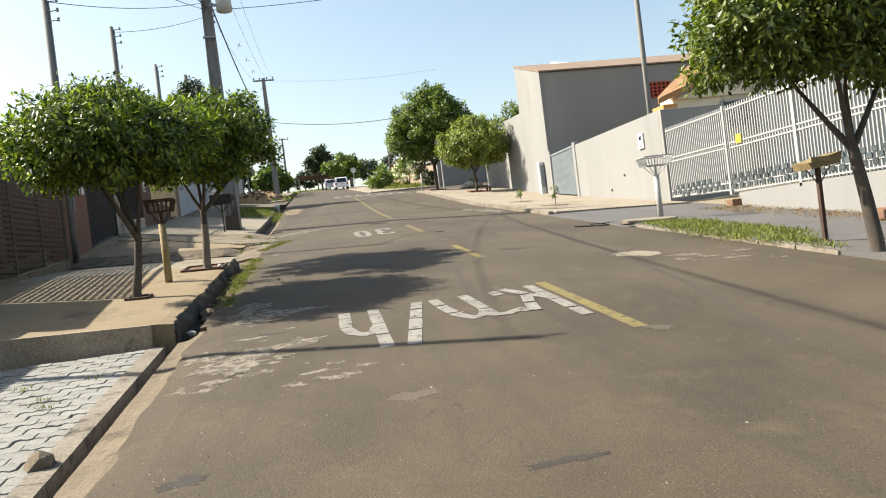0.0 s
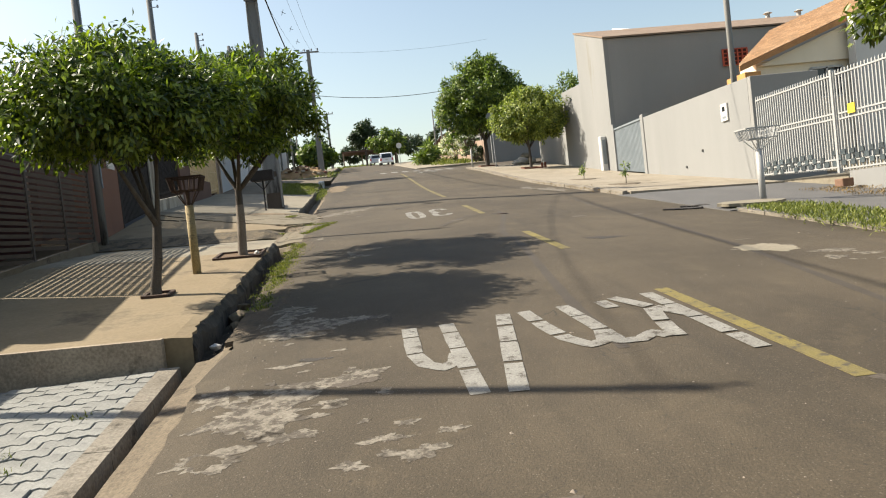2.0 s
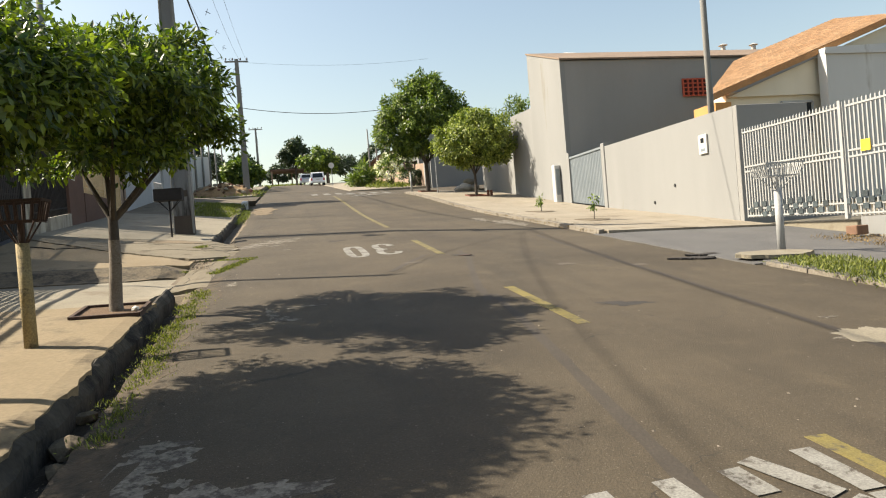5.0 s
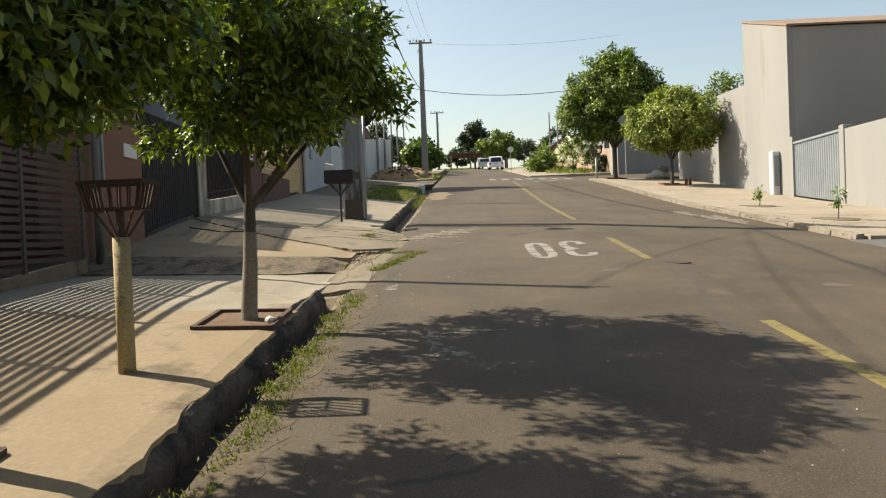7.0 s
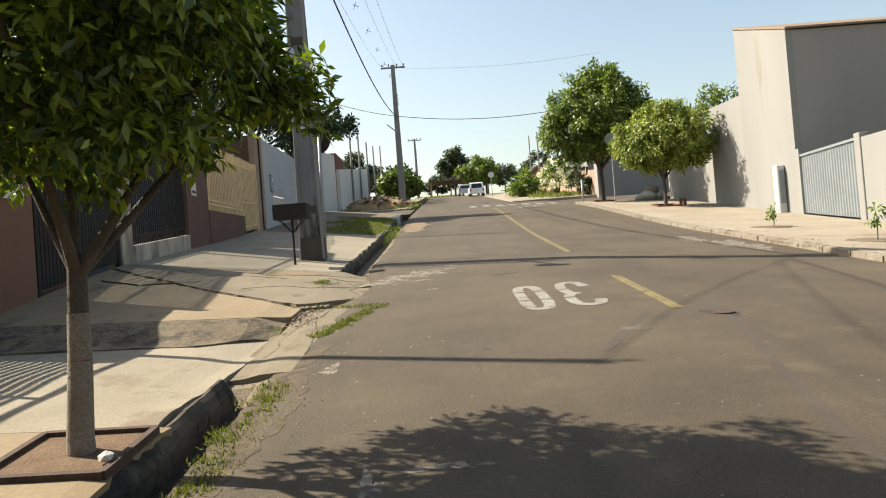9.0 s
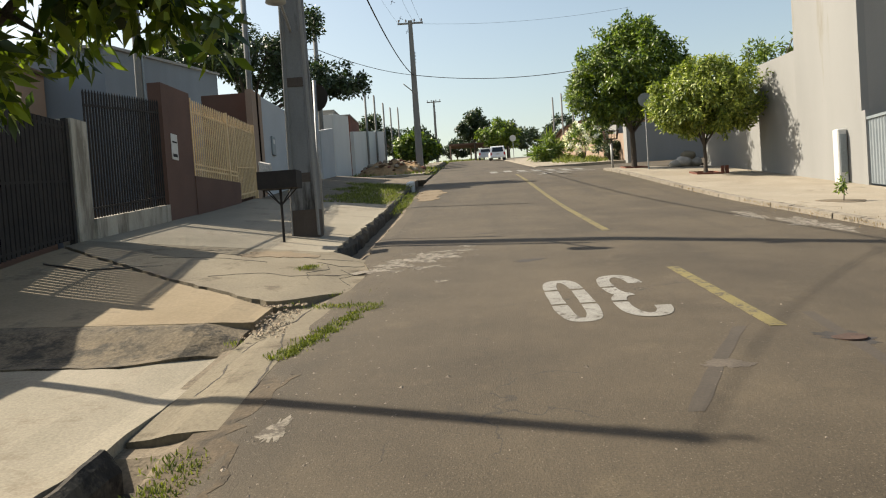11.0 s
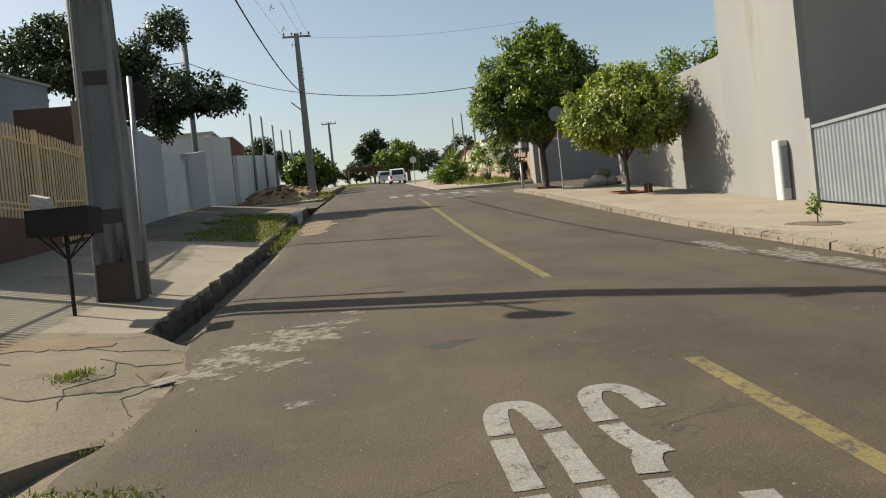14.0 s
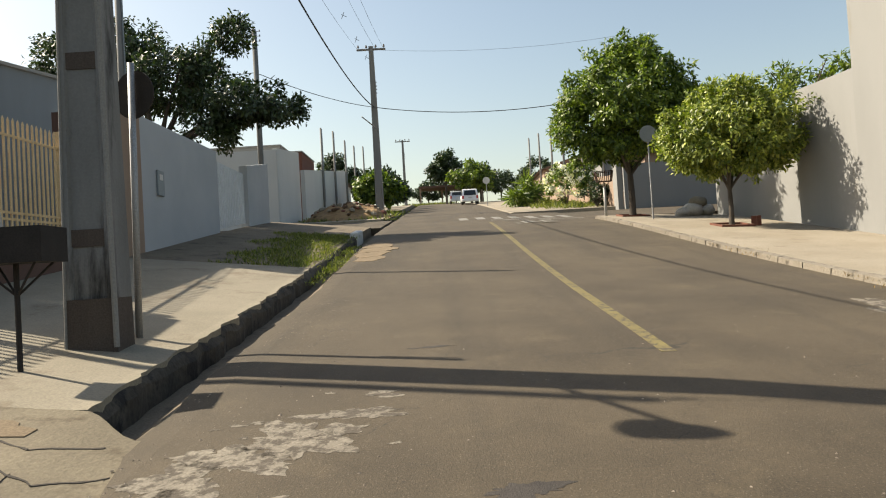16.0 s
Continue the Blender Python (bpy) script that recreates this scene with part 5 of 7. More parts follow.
PX, PY = -1.22, 27.2
PZ = on_left(PX, PY)
pole = utility_pole(PX, PY, PZ, 10.6, 0.54, 0.29, "tall weathered concrete utility pole with red-stained foot on the footway")
bm = rod(bmesh.new(), (PX + 0.62, PY - 0.1, PZ + 8.0), (PX + 0.62, PY - 0.1, PZ + 8.75), 0.28, 0.28, 16)
tr = part("transformer", bm, surface("grey tank paint", (0.42, 0.45, 0.46), (0.48, 0.5, 0.51), 2, 60, 0.5, 0.1), pole, "grey transformer tank", True)
part("transformer_lid", rod(bmesh.new(), (PX + 0.62, PY - 0.1, PZ + 8.75), (PX + 0.62, PY - 0.1, PZ + 8.83), 0.3, 0.24, 16), STEEL, tr)
for dx in (-0.12, 0.12):
    part("bushing", rod(bmesh.new(), (PX + 0.62 + dx, PY - 0.1, PZ + 8.8), (PX + 0.62 + dx, PY - 0.1, PZ + 9.05), 0.04, 0.025), BROWN_METAL, tr)
part("bracket", box(bmesh.new(), (PX + 0.1, PY - 0.14, PZ + 8.2), (PX + 0.4, PY - 0.06, PZ + 8.28)), STEEL, pole)
lamp = part("lamp_arm", rod(bmesh.new(), (PX, PY - 0.2, PZ + 4.00), (PX - 0.02, PY - 1.0, PZ + 4.50), 0.03), STEEL, pole, "galvanised lamp arm")
bm = rod(bmesh.new(), (PX - 0.02, PY - 1.12, PZ + 4.27), (PX - 0.02, PY - 1.12, PZ + 4.57), 0.19, 0.13, 14)
rod(bm, (PX - 0.02, PY - 1.12, PZ + 4.57), (PX - 0.02, PY - 1.12, PZ + 4.69), 0.13, 0.05, 14)
part("lamp_head", bm, WHITE_METAL, lamp, "round white lamp head", True)
for dx, r in ((0.31, 0.03), (-0.30, 0.016)):
    part("conduit", rod(bmesh.new(), (PX + dx * 0.86, PY - 0.2, PZ), (PX + dx * 0.55, PY - 0.14, PZ + 7.2), r), POLE_PALE, pole)
bm = box(bmesh.new(), (PX - 0.22, PY - 0.33, PZ + 7.0), (PX + 0.22, PY - 0.2, PZ + 7.06))
part("step_iron", bm, STEEL, pole)
bm = rod(bmesh.new(), (-1.03, 27.72, on_left(-1.03, 27.72) - 0.1), (-0.98, 27.72, on_left(-1, 27.72) + 3.15), 0.04, 0.038, 12)
tp = thing("steel_post", (-1.03, 27.72, on_left(-1.03, 27.72)), "thin galvanised steel post beside the utility pole", "post")
part("tube", bm, STEEL, tp, smooth_faces=True)
disc = rod(bmesh.new(), (-0.985, 27.775, on_left(-1, 27.7) + 2.8), (-0.98, 27.79, on_left(-1, 27.7) + 2.8), 0.28, 0.28, 24)
part("sign_disc", disc, BLACK_METAL, tp, "dark unlit back of a round sign")
far_pole = utility_pole(-1.1, 63.2, hill(63.2) + 0.1, 10.6, 0.5, 0.28, "pale concrete utility pole with crossarm at the corner", POLE_PALE)
bm = rod(bmesh.new(), (-1.1, 63.0, hill(63) + 5.6), (-1.75, 61.6, hill(63) + 6.0), 0.035)
fl = part("lamp_arm", bm, STEEL, far_pole)
utility_pole(-1.3, 104.0, hill(104), 8.0, 0.36, 0.22, "far concrete utility pole up the street", POLE_PALE)


def entry_pole(x, y, z, h, r, label, arms=True, mat=None):
    p = thing("entry_pole", (x, y, z), label, "service pole", "service entry poles")
    part("shaft", rod(bmesh.new(), (x, y, z - 0.2), (x, y, z + h), r, r * 0.82, 10), mat or POLE_MAT, p, smooth_faces=True)
    if arms:
        for k in range(3):
            zz = z + h - 0.15 - 0.25 * k
            bm = rod(bmesh.new(), (x, y - 0.05, zz), (x + 0.32, y - 0.05, zz + 0.03), 0.014)
            rod(bm, (x + 0.3, y - 0.05, zz), (x + 0.3, y - 0.05, zz + 0.09), 0.035)
            part("arm", bm, STEEL, p)
    part("conduit", rod(bmesh.new(), (x + r + 0.02, y, z + 1.2), (x + r * 0.85 + 0.02, y, z + h - 0.1), 0.02), GREY_METAL, p)
    return p


for x, y, h in ((-4.95, 9.85, 7.6), (-4.42, 19.9, 6.75), (-4.8, 28.1, 7.8), (-4.95, 36.5, 7.7), (-6.35, 55.2, 9.9)):
    entry_pole(x, y, hill(y) + 0.3, h, 0.085 if y < 50 else 0.13, "slim concrete service pole behind the garden wall")
entry_pole(14.5, 25.0, hill(25) - 0.3, 10.5, 0.09, "slim pale concrete service pole behind the garden wall", False, POLE_PALE)
for x, y, h in ((12.6, 62, 6.6), (12.6, 68, 6.5), (12.4, 74, 7.5), (12.5, 80, 6.5), (12.5, 87, 6.5), (12.5, 94, 6.6), (-5.6, 70, 6.5), (-5.6, 76, 6.8), (-5.6, 83, 6.6), (-5.6, 90, 6.6), (-5.4, 97, 7.0)):
    entry_pole(x, y, hill(y), h, 0.075, "far slim service pole", False, POLE_PALE)

top1, top2 = PZ + 10.45, hill(63.2) + 10.5
cables = thing("overhead_cables", (PX, PY, PZ + 8), "thin dark overhead power cables strung between poles", "cable")
for k, (a, b, s, r) in enumerate([((PX + 0.15, PY, PZ + 8.3), (-1.1, 63.2, hill(63) + 6.9), 0.9, 0.028), ((PX - 0.8, PY, top1), (-1.9, 63.2, top2), 0.6, 0.007), ((PX + 0.8, PY, top1), (-0.3, 63.2, top2), 0.6, 0.007), ((PX + 0.3, PY, top1), (-0.8, 63.2, top2), 0.6, 0.007),
                                  ((-1.1, 63.2, hill(63) + 6.9), (11.5, 60.5, hill(60) + 6.3), 0.5, 0.024), ((-1.1, 63.2, hill(63) + 6.9), (-6.35, 55.2, hill(55) + 8.0), 0.25, 0.018), ((-6.35, 55.2, hill(55) + 8.0), (-30, 56, hill(55) + 9), 0.5, 0.018),
                                  ((-1.1, 63.2, top2), (14.0, 62.0, hill(62) + 10.2), 0.4, 0.007), ((PX, PY, PZ + 8.1), (14.5, 25.0, hill(25) + 9.9), 0.55, 0.012), ((PX, PY, PZ + 8.4), (-4.35, 19.75, hill(19.75) + 6.9), 0.2, 0.01),
                                  ((PX, PY, PZ + 7.9), (-4.8, 28.1, hill(28.1) + 7.9), 0.15, 0.009), ((PX, PY, PZ + 8.1), (-4.95, 9.85, hill(9.85) + 7.7), 0.4, 0.01), ((PX, PY, PZ + 8.2), (-3.0, -14, hill(-14) + 8.6), 0.9, 0.02),
                                  ((PX + 0.8, PY, top1), (-2.2, -14, hill(-14) + 10.7), 0.7, 0.007), ((PX - 0.8, PY, top1), (-3.8, -14, hill(-14) + 10.7), 0.7, 0.007)]):
    tube("cable", sag(a, b, s), r, RUBBER, cables)
for i in range(5):
    u = 0.35 + 0.14 * i
    q = Vector((PX + 0.15, PY, PZ + 9.2)).lerp(Vector((-1.1, 63.2, hill(63) + 9.6)), u)
    bm = rod(rod(bmesh.new(), q, q - Vector((0.12, 0, 0.3)), 0.012), q + Vector((-0.12, 0, -0.1)), q + Vector((0.1, 0, -0.22)), 0.012)
    part("spacer", bm, RUBBER, cables, "cable spacer")

# ---- stands on the footways ----


def basket_stand(x, y, z, post_h, post_r, post_mat, top_h, half, metal, label, bars=6):
    """Litter basket for refuse bags: post, struts, and a flared crate of bars."""
    s = thing("refuse_basket", (x, y, z), label, "basket stand", "refuse baskets")
    part("post", rod(bmesh.new(), (x, y, z - 0.15), (x, y, z + post_h), post_r, post_r * 0.97, 12), post_mat, s, smooth_faces=True)
    zb, zt = z + post_h + 0.22, z + post_h + 0.22 + top_h
    lo, hi = half * 0.82, half
    part("stem", rod(bmesh.new(), (x, y, z + post_h - 0.05), (x, y, zb), post_r * 0.5), metal, s)
    for sx in (-1, 1):
        for sy in (-1, 1):
            part("strut", rod(bmesh.new(), (x, y, z + post_h - 0.08), (x + sx * lo * 0.8, y + sy * lo * 0.5, zb), 0.009), metal, s)
    bm = bmesh.new()
    for i in range(5):
        v = -0.62 + 1.24 * i / 4
        box(bm, (x - lo, y + v * lo - 0.009, zb - 0.008), (x + lo, y + v * lo + 0.009, zb + 0.008))
    b = part("basket", bm, metal, s)
    for sx in (-1, 1):
        part("rim", box(bmesh.new(), (x + sx * lo - 0.01, y - lo * 0.62, zb - 0.018), (x + sx * lo + 0.01, y + lo * 0.62, zb - 0.0085)), metal, b)
    for sy in (-1, 1):
        part("rim", box(bmesh.new(), (x - hi, y + sy * hi * 0.62 - 0.012, zt - 0.014), (x + hi, y + sy * hi * 0.62 + 0.012, zt + 0.014)), metal, b)
    for sx in (-1, 1):
        part("rim", box(bmesh.new(), (x + sx * hi - 0.012, y - hi * 0.62, zt - 0.014), (x + sx * hi + 0.012, y + hi * 0.62, zt + 0.014)), metal, b)
    for i in range(bars + 1):
        u = -1 + 2 * i / bars
        for sy in (-1, 1):
            part("bar", rod(bmesh.new(), (x + u * lo, y + sy * lo * 0.62, zb), (x + u * hi, y + sy * hi * 0.62, zt), 0.011, None, 5), metal, b)
    for i in range(1, bars - 1):
        u = -0.62 + 1.24 * i / (bars - 1)
        for sx in (-1, 1):
            part("bar", rod(bmesh.new(), (x + sx * lo, y + u * lo, zb), (x + sx * hi, y + u * hi, zt), 0.011, None, 5), metal, b)
    return s


basket_stand(-0.99, 13.64, on_left(-0.99, 13.64), 1.05, 0.066, YELLOW_POST, 0.2, 0.245, RUST, "rusty refuse basket on a flaking yellow concrete post")
basket_stand(10.2, 16.8, on_right(10.2, 16.8), 1.05, 0.07, WHITE_METAL, 0.22, 0.38, WHITE_METAL, "white wire refuse basket on a white concrete post", 9)
basket_stand(9.35, 48.6, on_right(9.35, 48.6), 1.2, 0.06, WHITE_METAL, 0.4, 0.35, RUST, "dark refuse basket on a pale post by the corner", 8)


def black_bin():
    x, y = -1.42, 26.1
    z = on_left(x, y)
    s = thing("refuse_stand", (x, y, z), "black sheet metal refuse box on a thin forked post", "refuse stand")
    part("post", rod(bmesh.new(), (x, y, z - 0.1), (x, y, z + 1.0), 0.025), BLACK_METAL, s)
    for sx in (-1, 1):
        for sy in (-0.5, 0.5):
            part("strut", rod(bmesh.new(), (x, y, z + 0.68), (x + sx * 0.26, y + sy * 0.3, z + 0.98), 0.011), BLACK_METAL, s)
    bm = bmesh.new()
    zb, zt, a, c = z + 0.98, z + 1.3, 0.36, 0.22
    box(bm, (x - a, y - c, zb), (x + a, y + c, zb + 0.012))
    box(bm, (x - a, y - c, zb + 0.012), (x + a, y - c + 0.012, zt))
    box(bm, (x - a, y + c - 0.012, zb + 0.012), (x + a, y + c, zt))
    box(bm, (x - a, y - c + 0.012, zb + 0.012), (x - a + 0.012, y + c - 0.012, zt))
    box(bm, (x + a - 0.012, y - c + 0.012, zb + 0.012), (x + a, y + c - 0.012, zt))
    part("box", bm, BLACK_METAL, s)
    bag = thing("paper_sack", (x - 0.22, y, zb + 0.012), "crumpled pale sack standing in the black box", "sack")
    bm = bmesh.new()
    prism(bm, [(x - 0.32, y - 0.07, zb + 0.014), (x - 0.1, y - 0.07, zb + 0.014), (x - 0.1, y + 0.07, zb + 0.014), (x - 0.32, y + 0.07, zb + 0.014)], [(x - 0.36, y - 0.05, zt + 0.2), (x - 0.16, y - 0.06, zt + 0.14), (x - 0.15, y + 0.05, zt + 0.16), (x - 0.35, y + 0.06, zt + 0.22)])
    part("bag", bm, TARP, bag)


black_bin()


def flat_stand():
    x, y = 9.45, 10.15
    z = on_right(x, y)
    s = thing("refuse_stand", (x, y, z), "rusty refuse tray on a dark square post", "refuse stand")
    part("post", box(bmesh.new(), (x - 0.03, y - 0.03, z - 0.1), (x + 0.03, y + 0.03, z + 1.22)), RUST, s)
    bm = bmesh.new()
    prism(bm, [(x - 0.25, y - 0.2, z + 1.1), (x + 0.25, y - 0.2, z + 1.16), (x + 0.25, y + 0.2, z + 1.16), (x - 0.25, y + 0.2, z + 1.1)], [(x - 0.3, y - 0.2, z + 1.2), (x + 0.3, y - 0.2, z + 1.34), (x + 0.3, y + 0.2, z + 1.34), (x - 0.3, y + 0.2, z + 1.22)])
    part("tray", bm, surface("weathered board", (0.16, 0.12, 0.06), (0.26, 0.2, 0.1), 3, 40), s)
    part("slat", box(bmesh.new(), (x - 0.28, y - 0.24, z + 1.2), (x + 0.05, y - 0.21, z + 1.28)), YELLOW_POST, s)
    for sx in (-1, 1):
        part("strut", rod(bmesh.new(), (x, y, z + 0.85), (x + sx * 0.22, y, z + 1.13), 0.01), RUST, s)


flat_stand()


def sign_post(x, y, h, label, r=0.31, face=GREY_SIGN):
    z = on_right(x, y)
    s = thing("traffic_sign", (x, y, z), label, "traffic sign")
    part("post", rod(bmesh.new(), (x, y, z - 0.1), (x, y, z + h + 0.2), 0.03), STEEL, s)
    part("disc", rod(bmesh.new(), (x, y - 0.05, z + h), (x, y - 0.035, z + h), r, r, 24), face, s, "round plate")


sign_post(10.24, 45.2, 3.1, "bare grey back of a traffic sign on a steel post")
sign_post(6.75, 80.0, 2.2, "round white traffic sign on a post", 0.3, PLATE)

# ---- gates and fences ----


def louvre_gate():
    FX = -4.47
    ya, yb = 13.3, 19.5
    g = thing("louvre_gate", (FX, 17, on_left(FX, 17)), "tall brown metal gate of horizontal louvre slats", "gate")
    lo = lambda y: on_left(FX, y) + 0.05
    top = lambda y: 3.6 + 0.03 * (y - 13.3)
    for y in steps(ya, yb, 1.52):
        part("upright", box(bmesh.new(), (FX - 0.06, y - 0.03, lo(y) - 0.1), (FX - 0.01, y + 0.03, top(y) + 0.05)), BROWN_METAL, g)
    z = lo(ya) + 0.1
    i = 0
    ys = steps(ya, yb, 1.52)
    while z < top(ya) - 0.02:
        for a, b in zip(ys, ys[1:]):
            zz = max(z, lo(b) + 0.02)
            if z < lo(a) + 0.03 or z + 0.02 < lo(b):
                continue
            bm = bmesh.new()
            prism(bm, [(FX - 0.045, a + 0.035, z), (FX - 0.036, a + 0.035, z), (FX - 0.036, b - 0.035, z), (FX - 0.045, b - 0.035, z)],
                  [(FX - 0.03, a + 0.035, z + 0.07), (FX - 0.021, a + 0.035, z + 0.07), (FX - 0.021, b - 0.035, z + 0.07), (FX - 0.03, b - 0.035, z + 0.07)])
            part("slat", bm, BROWN_METAL, g)
        z += 0.118
    part("top_rail", prism(bmesh.new(), [(FX - 0.06, ya, 3.6), (FX, ya, 3.6), (FX, yb, 3.79), (FX - 0.06, yb, 3.79)], [(FX - 0.06, ya, 3.66), (FX, ya, 3.66), (FX, yb, 3.85), (FX - 0.06, yb, 3.85)]), BROWN_METAL, g)
    part("sill", prism(bmesh.new(), [(FX - 0.1, ya, lo(ya) - 0.2), (FX + 0.03, ya, lo(ya) - 0.2), (FX + 0.03, yb, lo(yb) - 0.2), (FX - 0.1, yb, lo(yb) - 0.2)], [(FX - 0.1, ya, lo(ya) + 0.04), (FX + 0.03, ya, lo(ya) + 0.04), (FX + 0.03, yb, lo(yb) + 0.04), (FX - 0.1, yb, lo(yb) + 0.04)]), CONCRETE_OLD, g)


louvre_gate()


def bar_fence(name, x, ya, yb, lo, top, gap, w, d, mat, label, category, rails=(0.12, 0.85), spike=0.0, posts=()):
    """A run of upright bars between rails along the street."""
    f = thing(name, (x, (ya + yb) / 2, lo((ya + yb) / 2)), label, category)
    n = round((yb - ya) / gap)
    for i in range(n + 1):
        y = ya + (yb - ya) * i / n
        bm = box(bmesh.new(), (x - d / 2, y - w / 2, lo(y)), (x + d / 2, y + w / 2, top(y)))
        if spike:
            prism(bm, [(x - d / 2, y - w / 2, top(y)), (x + d / 2, y - w / 2, top(y)), (x + d / 2, y + w / 2, top(y)), (x - d / 2, y + w / 2, top(y))], [(x - 0.002, y - 0.002, top(y) + spike), (x + 0.002, y - 0.002, top(y) + spike), (x + 0.002, y + 0.002, top(y) + spike), (x - 0.002, y + 0.002, top(y) + spike)])
        part("bar", bm, mat, f)
    for u in rails:
        za, zb = lo(ya) + (top(ya) - lo(ya)) * u, lo(yb) + (top(yb) - lo(yb)) * u
        bm = prism(bmesh.new(), [(x - d, ya, za - 0.02), (x + d * 0.4, ya, za - 0.02), (x + d * 0.4, yb, zb - 0.02), (x - d, yb, zb - 0.02)], [(x - d, ya, za + 0.02), (x + d * 0.4, ya, za + 0.02), (x + d * 0.4, yb, zb + 0.02), (x - d, yb, zb + 0.02)])
        part("rail", bm, mat, f)
    for y in posts:
        part("post", box(bmesh.new(), (x - 0.05, y - 0.04, lo(y) - 0.1), (x + 0.04, y + 0.04, top(y) + 0.06)), mat, f)
    return f


bar_fence("dark_gate", FX - 0.05, 22.0, 24.9, lambda y: on_left(FX, y) + 0.06, lambda y: hill(23.5) + 2.75, 0.11, 0.082, 0.03, BLACK_METAL, "dark metal driveway gate with close upright slats", "gate", (0.05, 0.5, 0.95), posts=(22.05, 24.85))
bar_fence("dark_fence", FX - 0.05, 25.5, 28.55, lin(25.5, 2.75, 28.55, 3.1), lin(25.5, 5.0, 28.55, 5.35), 0.105, 0.035, 0.025, BLACK_METAL, "dark metal railing on a low white wall", "fence", (0.08, 0.9), 0.06)
bar_fence("beige_fence", FX - 0.02, 30.25, 33.6, lin(30.25, 3.86, 33.6, 3.91), lambda y: 5.7 + 0.02 * (y - 30), 0.14, 0.04, 0.025, BEIGE_METAL, "beige painted picket gate with upright bars", "fence", (0.1, 0.16, 0.86), 0.05, (30.3, 32.9))
bar_fence("beige_fence", FX - 0.02, 33.65, 35.45, lambda y: on_left(FX, y) + 0.08, lambda y: 5.78, 0.14, 0.04, 0.025, BEIGE_METAL, "beige painted picket gate reaching to the ground", "gate", (0.06, 0.4, 0.9), 0.05, (35.4,))
bar_fence("grey_gate", FX - 0.05, 42.5, 45.5, lambda y: on_left(FX, y) + 0.05, lambda y: 6.75, 0.2, 0.14, 0.03, surface("pale gate paint", (0.5, 0.53, 0.56), (0.56, 0.59, 0.62), 2, 50, 0.6, 0.1), "pale grey metal gate of wide upright slats", "gate", (0.08, 0.6, 0.95))
# white fence and sliding gate across the street
bar_fence("white_gate", RX + 0.05, 18.95, 22.4, lin(18.95, 1.27, 22.4, 1.36), lambda y: 3.7, 0.108, 0.034, 0.03, WHITE_METAL, "white metal sliding gate of upright bars", "gate", (0.02, 0.10, 0.52, 0.575, 0.965), 0.04, (19.0,))
bar_fence("white_fence", RX + 0.05, 9.0, 18.85, lambda y: 1.22, lambda y: 3.7, 0.115, 0.034, 0.03, WHITE_METAL, "white metal fence of upright bars on a low wall", "fence", (0.02, 0.10, 0.52, 0.575, 0.965), 0.04, (16.0, 13.0))
wall_along("wall_low", RX + 0.0, 8.9, 18.6, below_right, lambda y: 1.2, 0.2, WALL_PALE, "low beige wall under the white fence", side=1)
wall_along("wall_low", RX + 0.0, 5.0, 8.9, below_right, lambda y: 3.2, 0.2, WALL_PALE, "pale garden wall", side=1)
# dark chequered plates on the bars
bm = sheet([13.85, 15, 17, 19, 21, 24], steps(8, 28.3, 2.0), lambda x, y: 1.12 + 0.03 * (x - 13.85) + 0.012 * max(0, y - 18), 0.3)
setting("yard", bm, CONCRETE_PALE, "pale concrete front yard behind the white fence", "yard")
strip = thing("plate_strip", (RX + 0.08, 17, 1.45), "chequered band of small dark plates fixed on the white bars", "plate strip")
tile_me = mesh_of("tile", [(-0.008, -0.075, -0.06), (-0.008, 0.075, -0.06), (-0.008, 0.075, 0.06), (-0.008, -0.075, 0.06), (0.008, -0.08, -0.065), (0.008, 0.08, -0.065), (0.008, 0.08, 0.065), (0.008, -0.08, 0.065)],
                  [(0, 3, 2, 1), (0, 1, 5, 4), (1, 2, 6, 5), (2, 3, 7, 6), (3, 0, 4, 7)])
tile_me.materials.append(surface("dark glazed tile", (0.03, 0.045, 0.05), (0.06, 0.075, 0.08), 3, 40, 0.6, 0.05, piece=0.4))
rt = random.Random(4)
for i in range(70):
    y = 11.0 + i * 0.162
    for k in range(3):
        if (i + k) % 2 == 0 and rt.random() < 0.95:
            t = new("plate", tile_me)
            t.parent = strip
            t.location = Vector((RX + 0.009, y, 1.42 + 0.135 * k)) - strip.location
bar = thing("gate_notice", (RX - 0.01, 18.3, 2.7), "small yellow notice plate fixed on the white fence", "sign")
part("plate", box(bmesh.new(), (RX - 0.02, 18.2, 2.58), (RX - 0.005, 18.45, 2.82)), SIGN_YELLOW, bar)


